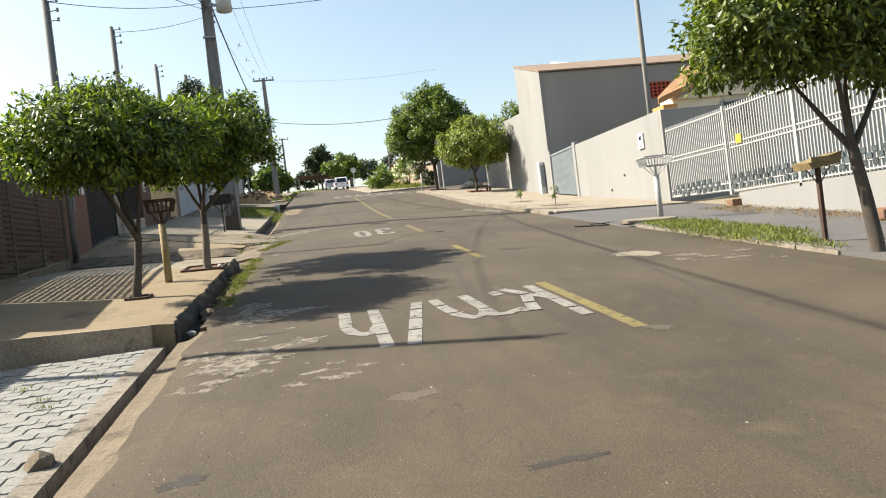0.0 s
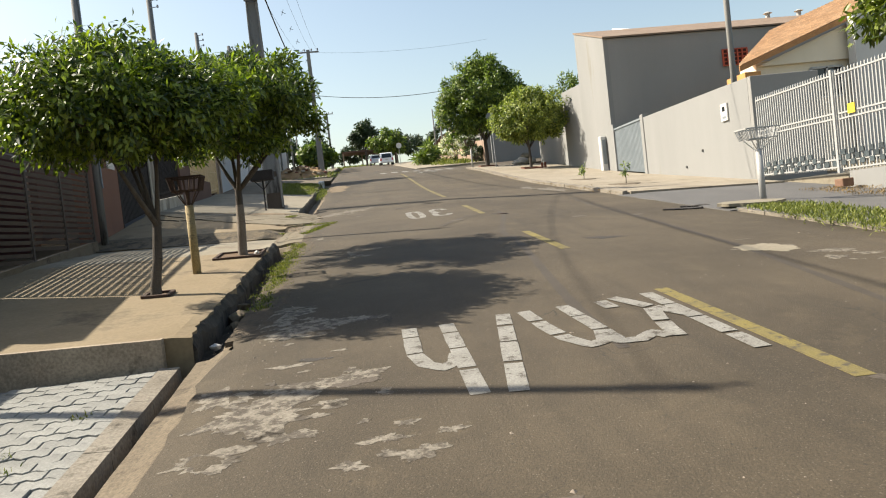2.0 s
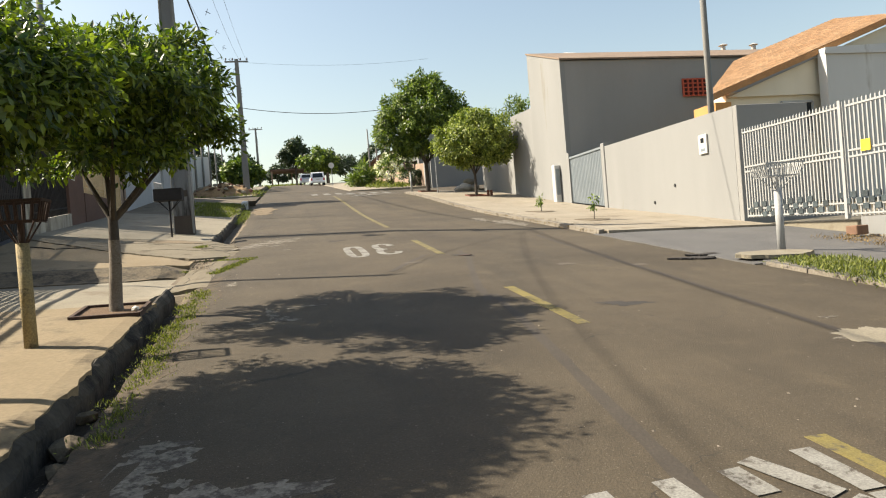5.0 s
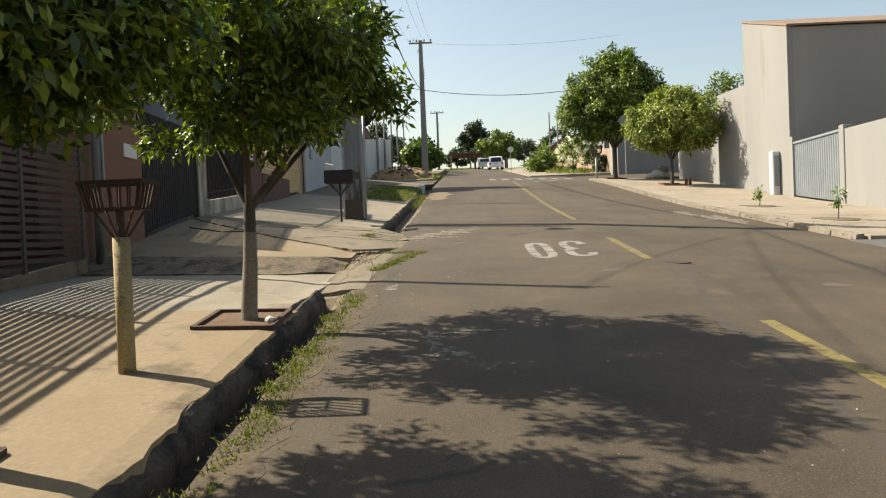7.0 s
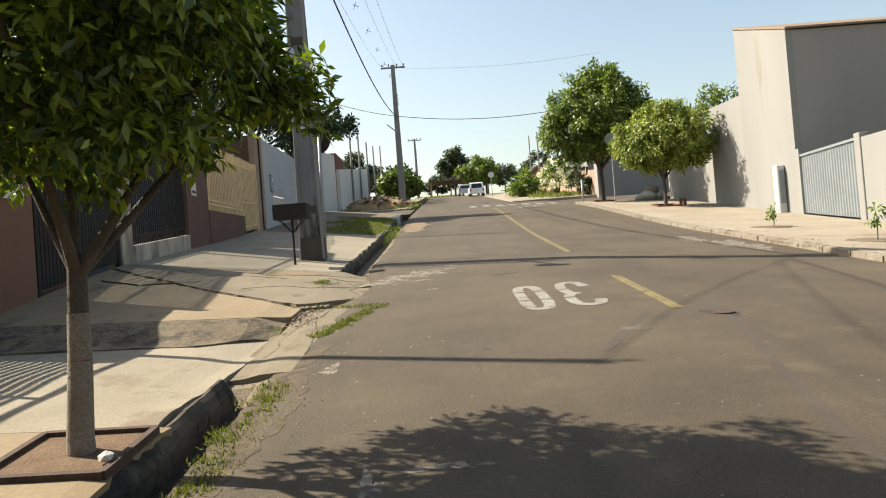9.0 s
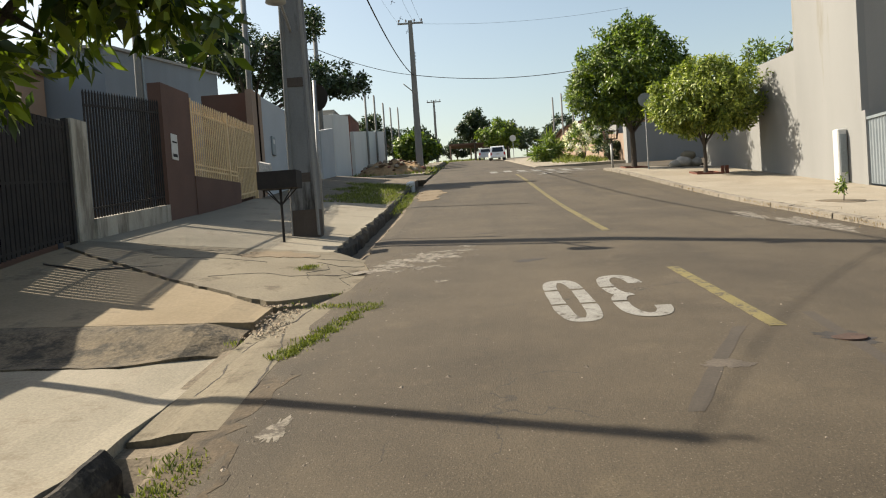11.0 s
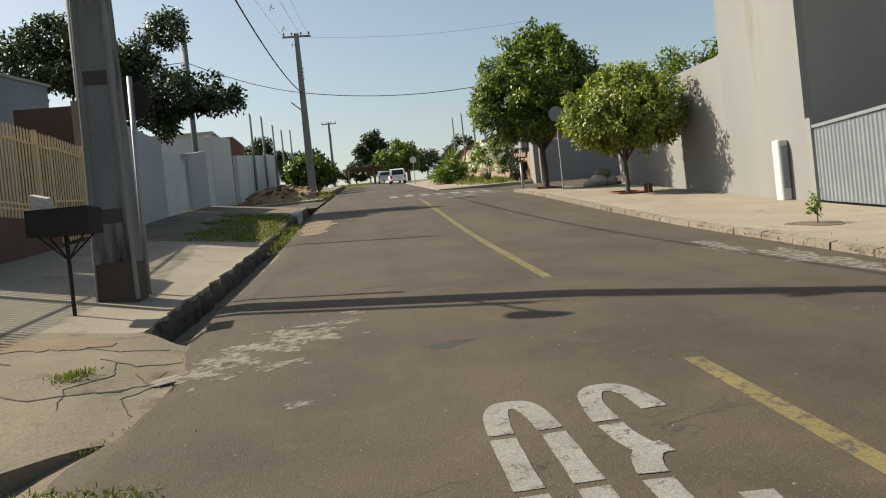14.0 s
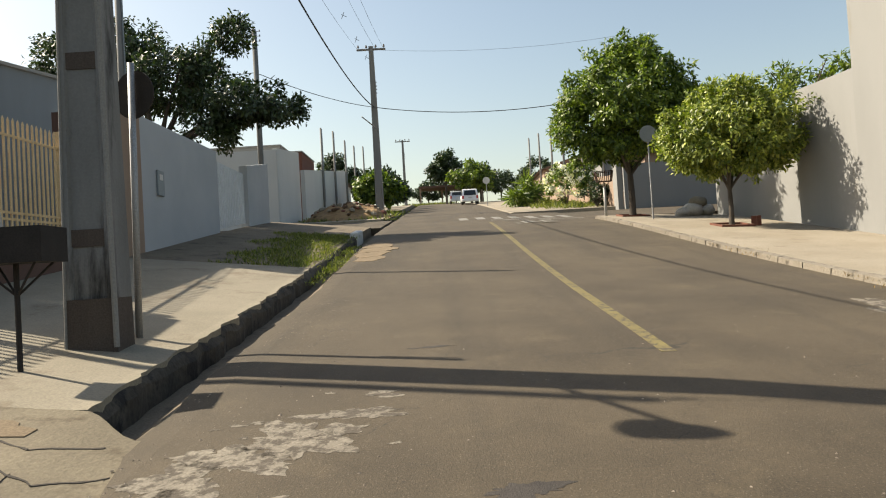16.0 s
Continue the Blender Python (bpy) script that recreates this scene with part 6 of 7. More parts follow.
def sheet_gate():
    g = thing("sheet_gate", (RX, 32.4, hill(32) - 0.2), "blue-grey corrugated sheet metal gate between pale posts", "gate")
    n = 22
    ya, yb = 30.86, 34.0
    for i in range(n):
        a, b = ya + (yb - ya) * i / n, ya + (yb - ya) * (i + 1) / n
        za, zt = on_right(RX, a) + 0.06, 4.42 + 0.05 * (i / n)
        bm = prism(bmesh.new(), [(RX + 0.02, a, za), (RX + 0.05, a + 0.03, za), (RX + 0.05, b - 0.03, za), (RX + 0.02, b, za), (RX + 0.07, b, za), (RX + 0.08, a, za)], [(RX + 0.02, a, zt), (RX + 0.05, a + 0.03, zt), (RX + 0.05, b - 0.03, zt), (RX + 0.02, b, zt), (RX + 0.07, b, zt), (RX + 0.08, a, zt)])
        part("rib", bm, GREY_METAL, g)
    part("top_rail", box(bmesh.new(), (RX, ya, 4.44), (RX + 0.09, yb, 4.52)), GREY_METAL, g)
    part("jamb", box(bmesh.new(), (RX - 0.02, 33.98, hill(34) - 0.5), (RX + 0.15, 34.19, 4.72)), WALL_PALE, g)


sheet_gate()
z = on_right(13.45, 35.15)
col = thing("meter_column", (13.45, 35.15, z), "off-white utility meter column leaning by the wall", "meter column")
bm = box(bmesh.new(), (13.3, 35.0, z - 0.2), (13.58, 35.32, z + 1.62), 0.03)
part("body", bm, WALL_WHITE, col)
part("door", box(bmesh.new(), (13.36, 34.975, z + 0.3), (13.54, 34.998, z + 1.45)), GREY_METAL, col, "narrow dark door")
mb = thing("meter_box", (RX, 24.1, 3.6), "small white meter box set on the garden wall", "meter box")
part("case", box(bmesh.new(), (RX - 0.06, 23.9, 3.3), (RX - 0.003, 24.3, 3.86), 0.01), PLATE, mb)
part("window", box(bmesh.new(), (RX - 0.07, 24.02, 3.62), (RX - 0.061, 24.17, 3.76)), DARK_GLASS, mb)
part("label_bar", box(bmesh.new(), (RX - 0.066, 23.98, 3.38), (RX - 0.061, 24.2, 3.46)), GREY_METAL, mb)
for y, z in ((25.8, 2.55), (27.1, 2.1)):
    c = thing("pipe_hole", (RX, y, z), "small dark pipe stub in the wall", "pipe")
    part("stub", rod(bmesh.new(), (RX + 0.01, y, z), (RX - 0.03, y, z), 0.05), RUBBER, c)
pst = thing("wall_notice", (FX + 0.03, 29.1, 4.4), "white notice with dark bars on the brown wall", "sign")
part("plate", box(bmesh.new(), (FX + 0.032, 28.93, 4.14), (FX + 0.045, 29.27, 4.72)), PLATE, pst)
for k, (za, zb) in enumerate(((4.52, 4.56), (4.2, 4.27))):
    part("text_bar", box(bmesh.new(), (FX + 0.046, 28.98, za), (FX + 0.049, 29.22, zb)), BLACK_METAL, pst)
mb2 = thing("meter_box", (FX, 37.6, 5.4), "grey meter box on the blue-grey wall", "meter box")
part("case", box(bmesh.new(), (FX + 0.003, 37.4, 5.1), (FX + 0.06, 37.8, 5.75), 0.01), GREY_METAL, mb2)
part("window", box(bmesh.new(), (FX + 0.06, 37.5, 5.5), (FX + 0.065, 37.7, 5.65)), PLATE, mb2)
mb3 = thing("letter_plate", (FX, 21.5, 3.3), "white letter plate on the salmon wall", "letter box")
part("plate", box(bmesh.new(), (FX + 0.002, 21.2, 3.35), (FX + 0.03, 21.7, 3.6)), PLATE, mb3)

# ---- far houses ----


def row_house(x, ya, yb, h, mat, roof, label, side=1):
    z = hill(ya) - 0.3
    zt = hill((ya + yb) / 2) + h
    t = thing("house", (x, (ya + yb) / 2, z), label, "house", "houses up the street")
    xb = x + side * 8
    part("wall", box(bmesh.new(), (min(x, xb), ya, z), (max(x, xb), yb, zt)), mat, t)
    bm = bmesh.new()
    e = x - side * 0.4
    m = x + side * 4
    prism(bm, [(e, ya - 0.3, zt - 0.1), (m, ya - 0.3, zt + 1.3), (xb, ya - 0.3, zt - 0.1)], [(e, yb + 0.3, zt - 0.1), (m, yb + 0.3, zt + 1.3), (xb, yb + 0.3, zt - 0.1)])
    part("roof", bm, roof, t)
    for y in (ya + (yb - ya) * 0.3, ya + (yb - ya) * 0.7):
        w = part("window", box(bmesh.new(), (x - side * 0.03, y - 0.6, z + 1.6), (x - side * 0.005, y + 0.6, z + 2.6)), DARK_GLASS, t)
        part("sill", box(bmesh.new(), (x - side * 0.08, y - 0.66, z + 1.52), (x - side * 0.005, y + 0.66, z + 1.6)), WALL_WHITE, w)
    return t


row_house(14.5, 60.0, 66.5, 2.6, WALL_TAN, ROOF_OLD, "tan house with weathered hipped tile roof up the street")
row_house(14.0, 68.5, 76, 2.7, WALL_PALE, ROOF_OLD, "pale house with weathered tile roof up the street")
row_house(13.5, 78, 86, 2.6, WALL_SALMON, ROOF, "salmon house with terracotta roof up the street")
row_house(13.0, 88, 97, 2.6, WALL_TAN, ROOF_OLD, "low tan house further up the street")
row_house(-10.5, 67, 75, 3.4, WALL_GREY, ROOF_OLD, "grey house behind the white wall", -1)
row_house(-7.0, 88, 97, 3.0, WALL_WHITE, ROOF_OLD, "white house further up the street", -1)
for x0, y0, x1, y1, z1, m, lb in ((-9.4, 60.5, -5.2, 63.2, 10.55, WALL_GREY, "plain grey upper block behind the white wall"), (-8.6, 66.0, -5.0, 70.5, 11.1, BRICK, "unrendered red brick upper storey")):
    b = thing("building", ((x0 + x1) / 2 - 1.5, (y0 + y1) / 2, hill(y0)), lb, "building")
    part("block", box(bmesh.new(), (x0 - 1.5, y0, hill(y0) - 0.3), (x1 - 1.3, y1, z1)), m, b)
    part("coping", box(bmesh.new(), (x0 - 1.55, y0 - 0.05, z1), (x1 - 1.25, y1 + 0.05, z1 + 0.08)), WALL_GREY, b)
wall_along("wall_beyond", 12.2, 58.5, 100, lambda y: hill(y) - 0.3, lambda y: hill(y) + 1.7, 0.2, WALL_TAN, "tan garden walls up the street", 20, 1)
wall_along("wall_corner", 12.2, 57.6, 58.5, lambda y: hill(y) - 0.3, lambda y: hill(58) + 2.4, 0.3, WALL_PALE, "pale corner wall", 2, 1)
bm = box(bmesh.new(), (12.5, 57.3, hill(57) - 0.5), (40, 57.55, hill(57) + 2.3))
setting("wall_corner_side", bm, WALL_PALE, "pale wall along the side street", "wall")
bm = sheet([6.45, 6.6, 9, 12.2], steps(58.3, 140, 3), lambda x, y: hill(y) - 0.02 - (0.0 if x > 6.5 else 0.03), 0.4)
setting("pavement_beyond_east", bm, DIRT, "earth and concrete footway beyond the crossing", "pavement")
bm = sheet([-6.0, -3, -0.6], steps(57.6, 140, 3), lambda x, y: hill(y) + 0.08, 0.4)
setting("pavement_beyond_west", bm, DIRT, "earth footway beyond the crossing", "pavement")
for x, y in ((3.0, 118.0), (6.0, 121)):
    sh = thing("shelter", (x, y, hill(y)), "low open shelter with dark flat roof at the street's end", "shelter", "far shelters")
    part("roof", box(bmesh.new(), (x - 3, y - 2, hill(y) + 2.2), (x + 3, y + 2, hill(y) + 2.45)), WALL_BROWN, sh)
    for dx in (-2.8, 2.8):
        part("post", box(bmesh.new(), (x + dx - 0.1, y - 1.9, hill(y) - 0.2), (x + dx + 0.1, y - 1.7, hill(y) + 2.2)), WALL_TAN, sh)

# ---- parked cars ----


def car(x, y, paint, label, w=1.68, ln=4.0, h=1.45):
    """A hatchback seen from behind: shaped body, glasshouse, glass, lamps, bumper, wheels."""
    z = on_road(x, y)
    c = thing("car", (x, y, z), label, "car", "parked cars")
    prof = [(-ln / 2, 0.32), (-ln / 2 - 0.02, 0.62), (-ln / 2 + 0.04, 0.92), (-ln / 2 + 0.32, h - 0.06), (-ln / 2 + 0.7, h), (0.1, h), (0.75, 0.98), (ln / 2 - 0.1, 0.82), (ln / 2, 0.55), (ln / 2, 0.3)]

    def ring(u, k):
        return [(x + u * (w / 2 if q[1] < 0.95 else w / 2 * k), y + q[0], z + q[1] + 0.108 * q[0]) for q in prof]
    bm = prism(bmesh.new(), ring(-1, 0.82), ring(1, 0.82))
    bmesh.ops.bevel(bm, geom=list(bm.edges), offset=0.04, segments=2, affect="EDGES")
    part("body", bm, paint, c)
    yb = y - ln / 2
    zz = z - 0.108 * ln / 2
    bm = prism(bmesh.new(), [(x - 0.62, yb + 0.06, zz + 0.98), (x + 0.62, yb + 0.06, zz + 0.98), (x + 0.55, yb + 0.27, zz + h - 0.1), (x - 0.55, yb + 0.27, zz + h - 0.1)], [(x - 0.62, yb + 0.02, zz + 0.98), (x + 0.62, yb + 0.02, zz + 0.98), (x + 0.55, yb + 0.23, zz + h - 0.1), (x - 0.55, yb + 0.23, zz + h - 0.1)])
    part("rear_window", bm, DARK_GLASS, c)
    for s in (-1, 1):
        part("tail_lamp", box(bmesh.new(), (x + s * 0.72 - 0.09, yb - 0.03, zz + 0.62), (x + s * 0.72 + 0.09, yb + 0.06, zz + 0.92), 0.02), TAIL_RED, c, "red tail lamp")
        part("side_window", prism(bmesh.new(), [(x + s * w * 0.475, yb + 0.4, zz + 1.0), (x + s * w * 0.475, y + 0.6, z + 1.05), (x + s * w * 0.42, y + 0.05, z + h - 0.08), (x + s * w * 0.42, yb + 0.6, zz + h - 0.06)], [(x + s * w * 0.485, yb + 0.4, zz + 1.0), (x + s * w * 0.485, y + 0.6, z + 1.05), (x + s * w * 0.43, y + 0.05, z + h - 0.08), (x + s * w * 0.43, yb + 0.6, zz + h - 0.06)]), DARK_GLASS, c)
        for dy in (-ln * 0.31, ln * 0.31):
            zw = on_road(x, y + dy)
            wh = part("wheel", rod(bmesh.new(), (x + s * (w / 2 - 0.19), y + dy, zw + 0.3), (x + s * (w / 2 + 0.005), y + dy, zw + 0.3), 0.3, 0.3, 18), RUBBER, c)
            part("rim", rod(bmesh.new(), (x + s * (w / 2), y + dy, zw + 0.3), (x + s * (w / 2 + 0.015), y + dy, zw + 0.3), 0.19, 0.17, 14), STEEL, wh)
    part("bumper", box(bmesh.new(), (x - w / 2 + 0.03, yb - 0.08, zz + 0.36), (x + w / 2 - 0.03, yb + 0.05, zz + 0.58), 0.03), paint, c)
    part("plate", box(bmesh.new(), (x - 0.2, yb - 0.045, zz + 0.68), (x + 0.2, yb - 0.02, zz + 0.8)), PLATE, c)
    return c


car(5.8, 93.0, CAR_WHITE, "white hatchback car parked up the street", 1.75, 4.1, 1.6)
car(4.75, 101.0, CAR_SILVER, "silver car parked beyond the white one")

# ---- rubble, debris and stains ----


def stone(rng3, r):
    bm = bmesh.new()
    bmesh.ops.create_icosphere(bm, subdivisions=1, radius=r)
    for v in bm.verts:
        v.co *= 0.7 + 0.6 * rng3.random()
        v.co.z *= 0.65
    return bm


r3 = random.Random(9)
mound = thing("rubble_mound", (-2.9, 61.5, hill(61.5)), "mound of red earth and broken rubble at the corner", "rubble")
bm = bmesh.new()
bmesh.ops.create_grid(bm, x_segments=26, y_segments=22, size=1.0)
for v in bm.verts:
    x, y = v.co.x * 2.6, v.co.y * 2.4
    k = max(0.0, 1 - (x / 2.5) ** 2 - (y / 2.3) ** 2)
    v.co = (-2.9 + x, 61.5 + y, hill(61.5 + y) + 0.05 + 1.15 * k ** 0.8 * (0.75 + 0.35 * wob(x, y, 1.4)) + 0.12 * k * wob(x, y, 5))
part("earth", bm, surface("dumped orange earth", (0.21, 0.125, 0.06), (0.30, 0.20, 0.10), 2, 30, 1.0, 0.8, spots=(0.12, 0.08, 0.045), spot_scale=3, spot_at=0.55), mound)
for k in range(70):
    a, d = r3.random() * 6.28, r3.random() ** 0.6
    x, y = -2.9 + 2.3 * d * math.cos(a), 61.5 + 2.1 * d * math.sin(a)
    kk = max(0.0, 1 - ((x + 2.9) / 2.5) ** 2 - ((y - 61.5) / 2.3) ** 2)
    bm = stone(r3, 0.08 + 0.16 * r3.random())
    bmesh.ops.translate(bm, verts=bm.verts, vec=(x, y, hill(y) + 0.05 + 0.95 * kk ** 0.8))
    part("rubble_piece", bm, r3.choice((BRICK, CONCRETE_PALE, DIRT, RED_SOIL)), mound)
sacks = thing("sack_heap", (12.4, 47.2, on_right(12.4, 47.2)), "heap of pale plastic sacks against the wall", "sacks")
for dx, dz, r in ((0, 0.2, 0.42), (0.55, 0.18, 0.36), (0.25, 0.5, 0.36), (-0.4, 0.12, 0.3)):
    bm = bmesh.new()
    bmesh.ops.create_icosphere(bm, subdivisions=2, radius=r)
    for v in bm.verts:
        v.co *= 1 + 0.18 * wob(v.co.x * 4 + dx, v.co.y * 4, 1.0, v.co.z * 4)
        v.co.z *= 0.7
    bmesh.ops.translate(bm, verts=bm.verts, vec=(12.4 + dx, 47.2 + 0.2 * dx, on_right(12.4, 47.2) + dz))
    part("sack", bm, r3.choice((TARP, TARP, CONCRETE_PALE)), sacks, smooth_faces=True)
for x, y in ((11.95, 40.9), (12.15, 41.0)):
    br = thing("upright_brick", (x, y, on_right(x, y)), "red clay brick standing on end by the tree", "brick", "loose bricks")
    part("block", box(bmesh.new(), (x - 0.06, y - 0.05, on_right(x, y) - 0.02), (x + 0.06, y + 0.05, on_right(x, y) + 0.3), 0.008), BRICK, br)
for x, y, r in ((13.25, 18.35, 0.15), (12.9, 12.6, 0.16), (12.5, 12.3, 0.15)):
    blk = thing("loose_block", (x, y, on_right(x, y)), "brown clay block lying by the low wall", "block", "loose blocks")
    part("block", box(bmesh.new(), (x - r, y - r, on_right(x, y) - 0.02), (x + r, y + r, on_right(x, y) + r * 1.2), 0.015), surface("clay block", (0.15, 0.08, 0.05), (0.21, 0.12, 0.075), 4, 40), blk)


def stain(name, x, y, rx, ry, mat, label, seed, rag=0.35, lift=0.0018, n=90, z_of=on_road):
    """A thin ragged patch lying on the ground."""
    r = random.Random(seed)
    ph = [r.random() * 6.28 for _ in range(5)]
    pts = []
    for i in range(n):
        a = 2 * math.pi * i / n
        k = 1 + rag * (0.5 * math.sin(2 * a + ph[0]) + 0.35 * math.sin(3 * a + ph[1]) + 0.3 * math.sin(5 * a + ph[2]) + 0.25 * math.sin(9 * a + ph[3]) + 0.12 * math.sin(17 * a + ph[4]) + 0.22 * r.uniform(-1, 1))
        pts.append((x + rx * k * math.cos(a), y + ry * k * math.sin(a)))
    bm = prism(bmesh.new(), [(a, b, z_of(a, b) - 0.01) for a, b in pts], [(a, b, z_of(a, b) + lift) for a, b in pts])
    return setting(name, bm, mat, label, "stain")


for i, (x, y, rx, ry) in enumerate(((0.75, 7.25, 0.38, 0.3), (1.25, 7.75, 0.3, 0.16), (1.75, 6.3, 0.13, 0.08), (1.55, 6.55, 0.11, 0.06), (1.95, 6.55, 0.07, 0.05), (1.35, 6.25, 0.09, 0.05), (0.55, 6.6, 0.25, 0.12), (0.95, 6.8, 0.16, 0.1), (1.7, 6.75, 0.06, 0.05), (0.42, 7.7, 0.18, 0.22), (1.4, 24.4, 0.34, 0.3), (1.1, 24.1, 0.3, 0.22), (0.85, 23.8, 0.22, 0.3), (1.75, 24.9, 0.3, 0.14), (0.6, 23.4, 0.25, 0.25), (1.3, 23.4, 0.2, 0.1), (6.75, 11.3, 0.3, 0.2), (7.3, 10.6, 0.2, 0.12), (7.7, 9.9, 0.25, 0.08), (8.2, 26.2, 0.4, 0.9), (7.8, 28.0, 0.25, 0.7), (0.7, 17.5, 0.06, 0.22), (1.0, 9.6, 0.5, 0.25), (0.6, 10.2, 0.3, 0.3), (3.55, 2.95, 0.12, 0.1))):
    stain("pale_patch", x, y, rx, ry, PATCH, "pale worn concrete showing through the asphalt", i, 0.55)
rf = random.Random(77)
for cx, cy, dx, dy, m in ((0.85, 23.9, 0.5, 0.75, 34), (0.7, 9.6, 0.35, 0.5, 16), (1.2, 7.4, 0.4, 0.5, 18), (7.6, 10.4, 0.5, 0.7, 14)):
    for k in range(m):
        x, y = cx + rf.gauss(0, dx), cy + rf.gauss(0, dy)
        if x < 0.42:
            continue
        r = 0.02 + 0.09 * rf.random() ** 2.5
        stain("pale_flake", x, y, r * rf.uniform(0.8, 2.0), r, PATCH, "flake of pale concrete showing in the asphalt", 400 + k + int(cy * 100), 0.6, 0.0022, 24)
for i, (x, y, rx, ry) in enumerate(((1.05, 8.4, 0.13, 0.045), (2.85, 4.0, 0.18, 0.045), (2.82, 23.4, 0.2, 0.1), (4.85, 18.75, 0.2, 0.16), (1.1, 3.6, 0.1, 0.05), (1.95, 3.5, 0.18, 0.05), (2.3, 27.0, 0.2, 0.04), (0.75, 4.6, 0.12, 0.08), (5.4, 13.4, 0.3, 0.12))):
    stain("pothole", x, y, rx, ry, TAR, "small broken dark pothole in the asphalt", 50 + i, 0.5, 0.0016)
stain("pale_patch", 6.8, 11.2, 0.32, 0.36, CONCRETE_PALE, "pale cement patch on the asphalt", 301, 0.25, 0.003)
for x, y, rx, ry in ((8.35, 16.6, 0.35, 0.12), (8.9, 17.0, 0.4, 0.1), (9.5, 17.6, 0.35, 0.08)):
    stain("tar_lump", x, y, rx, ry, TAR, "black broken asphalt at the driveway corner", int(x * 10), 0.4, 0.03)
stain("kerb_nose", 9.5, 16.05, 0.7, 0.32, CONCRETE_PALE, "pale worn concrete nose where the kerb meets the driveway", 303, 0.12, 0.05, 60, lambda x, y: on_right(x, y) - 0.03)
for k, (x, y, rx, ry) in enumerate(((1.35, 14.7, 0.06, 0.3), (1.5, 14.3, 0.16, 0.1), (1.75, 15.0, 0.25, 0.05), (1.3, 14.2, 0.2, 0.05))):
    stain("pale_fleck", x, y, rx, ry, PATCH, "thin pale ragged fleck on the asphalt", 340 + k, 0.6, 0.0024)
for i, (x, y, rx, ry) in enumerate(((0.72, 36.9, 0.38, 0.62), (0.66, 37.9, 0.46, 0.7), (0.74, 38.9, 0.48, 0.7), (0.68, 39.9, 0.4, 0.66))):
    stain("sand_spill", x, y, rx, ry, SAND, "yellow sand washed onto the road", 77 + i, 0.2, 0.008 + 0.002 * i)
stain("bare_soil", -1.15, 24.6, 0.5, 0.35, SAND, "bare reddish soil in the broken footway", 79, 0.4, 0.004, 40, lambda x, y: hill(y) + left_h(x, y) + 0.012 * wob(x, y, 1.5) + 0.004)
for i in range(6):
    rr = random.Random(90 + i)
    x, y = rr.uniform(0.8, 7.8), rr.uniform(3, 30)
    stain("oil_mark", x, y, rr.uniform(0.08, 0.2), rr.uniform(0.06, 0.14), surface("oil-dark asphalt", (0.078, 0.062, 0.046), (0.098, 0.078, 0.058), 1, 60, 0.85, 0.4), "faint dark oil mark on the asphalt", 90 + i, 0.35, 0.0022)
man = thing("manhole_cover", (4.86, 18.75, on_road(4.86, 18.75)), "small round iron cover in the road", "manhole cover")
part("cover", rod(bmesh.new(), (4.86, 18.75, on_road(4.86, 18.75) - 0.02), (4.86, 18.749, on_road(4.86, 18.75) + 0.008), 0.13, 0.13, 20), RUST, man)

rp = np.random.default_rng(40)
vs, fs = [], []
for k in range(2000):
    y = rp.uniform(2.2, 31)
    near = rp.uniform() < 0.55
    x = 0.35 + abs(rp.normal(0, 0.55)) if near else rp.uniform(0.3, 8.6)
    s = rp.uniform(0.005, 0.015) * (1.7 if rp.uniform() < 0.08 else 1)
    z = on_road(x, y)
    i = len(vs)
    a = rp.uniform(0, 6.28)
    for q in range(4):
        vs.append((x + s * math.cos(a + q * 1.57) * rp.uniform(0.7, 1.3), y + s * math.sin(a + q * 1.57) * rp.uniform(0.7, 1.3), z - 0.002 + 0.108 * s * math.sin(a + q * 1.57)))
    vs.append((x, y, z + s * 0.5))
    fs += [(i, i + 1, i + 4), (i + 1, i + 2, i + 4), (i + 2, i + 3, i + 4), (i + 3, i, i + 4)]
tagged(part("gravel", mesh_of("gravel", vs, fs), surface("loose grit", (0.10, 0.08, 0.06), (0.24, 0.2, 0.16), 30, 90, 0.95, 0.2, island=0.4), None), "loose gravel and grit scattered on the road", "gravel", kind="stuff")
vs, fs = [], []
for k in range(1500):
    u = rp.uniform()
    joint = k % 4 == 3
    if joint:
        u = 0.5
        x = rp.uniform(-3.6, 0.1)
        y = crack_y(min(x, -0.35)) + rp.uniform(-0.06, 0.05)
    elif u < 0.22:
        y = rp.uniform(19.9, 21.1)
        x = rp.uniform(-0.3, 0.25)
    else:
        y = rp.uniform(9.6, 17.2)
        x = rp.uniform(-0.12, 0.1)
    s = rp.uniform(0.008, 0.026)
    z = on_road(0.3, y) - 0.012 + 0.03 * smooth(0.25, -0.1, x) if u < 0.22 else (hill(y) + 0.035 + 0.05 * max(0.0, -0.45 - x) if joint else hill(y) - 0.22)
    i = len(vs)
    a = rp.uniform(0, 6.28)
    for q in range(4):
        vs.append((x + s * math.cos(a + q * 1.57) * rp.uniform(0.6, 1.4), y + s * math.sin(a + q * 1.57), z - 0.01))
    vs.append((x + s * 0.3, y, z + s * 0.38))
    fs += [(i, i + 1, i + 4), (i + 1, i + 2, i + 4), (i + 2, i + 3, i + 4), (i + 3, i, i + 4)]
tagged(part("gutter_debris", mesh_of("gutter_debris", vs, fs), surface("broken bits", (0.18, 0.13, 0.085), (0.42, 0.34, 0.24), 14, 60, 0.95, 0.3, island=0.4), None), "broken stones and leaves collected in the gutter", "debris", kind="stuff")
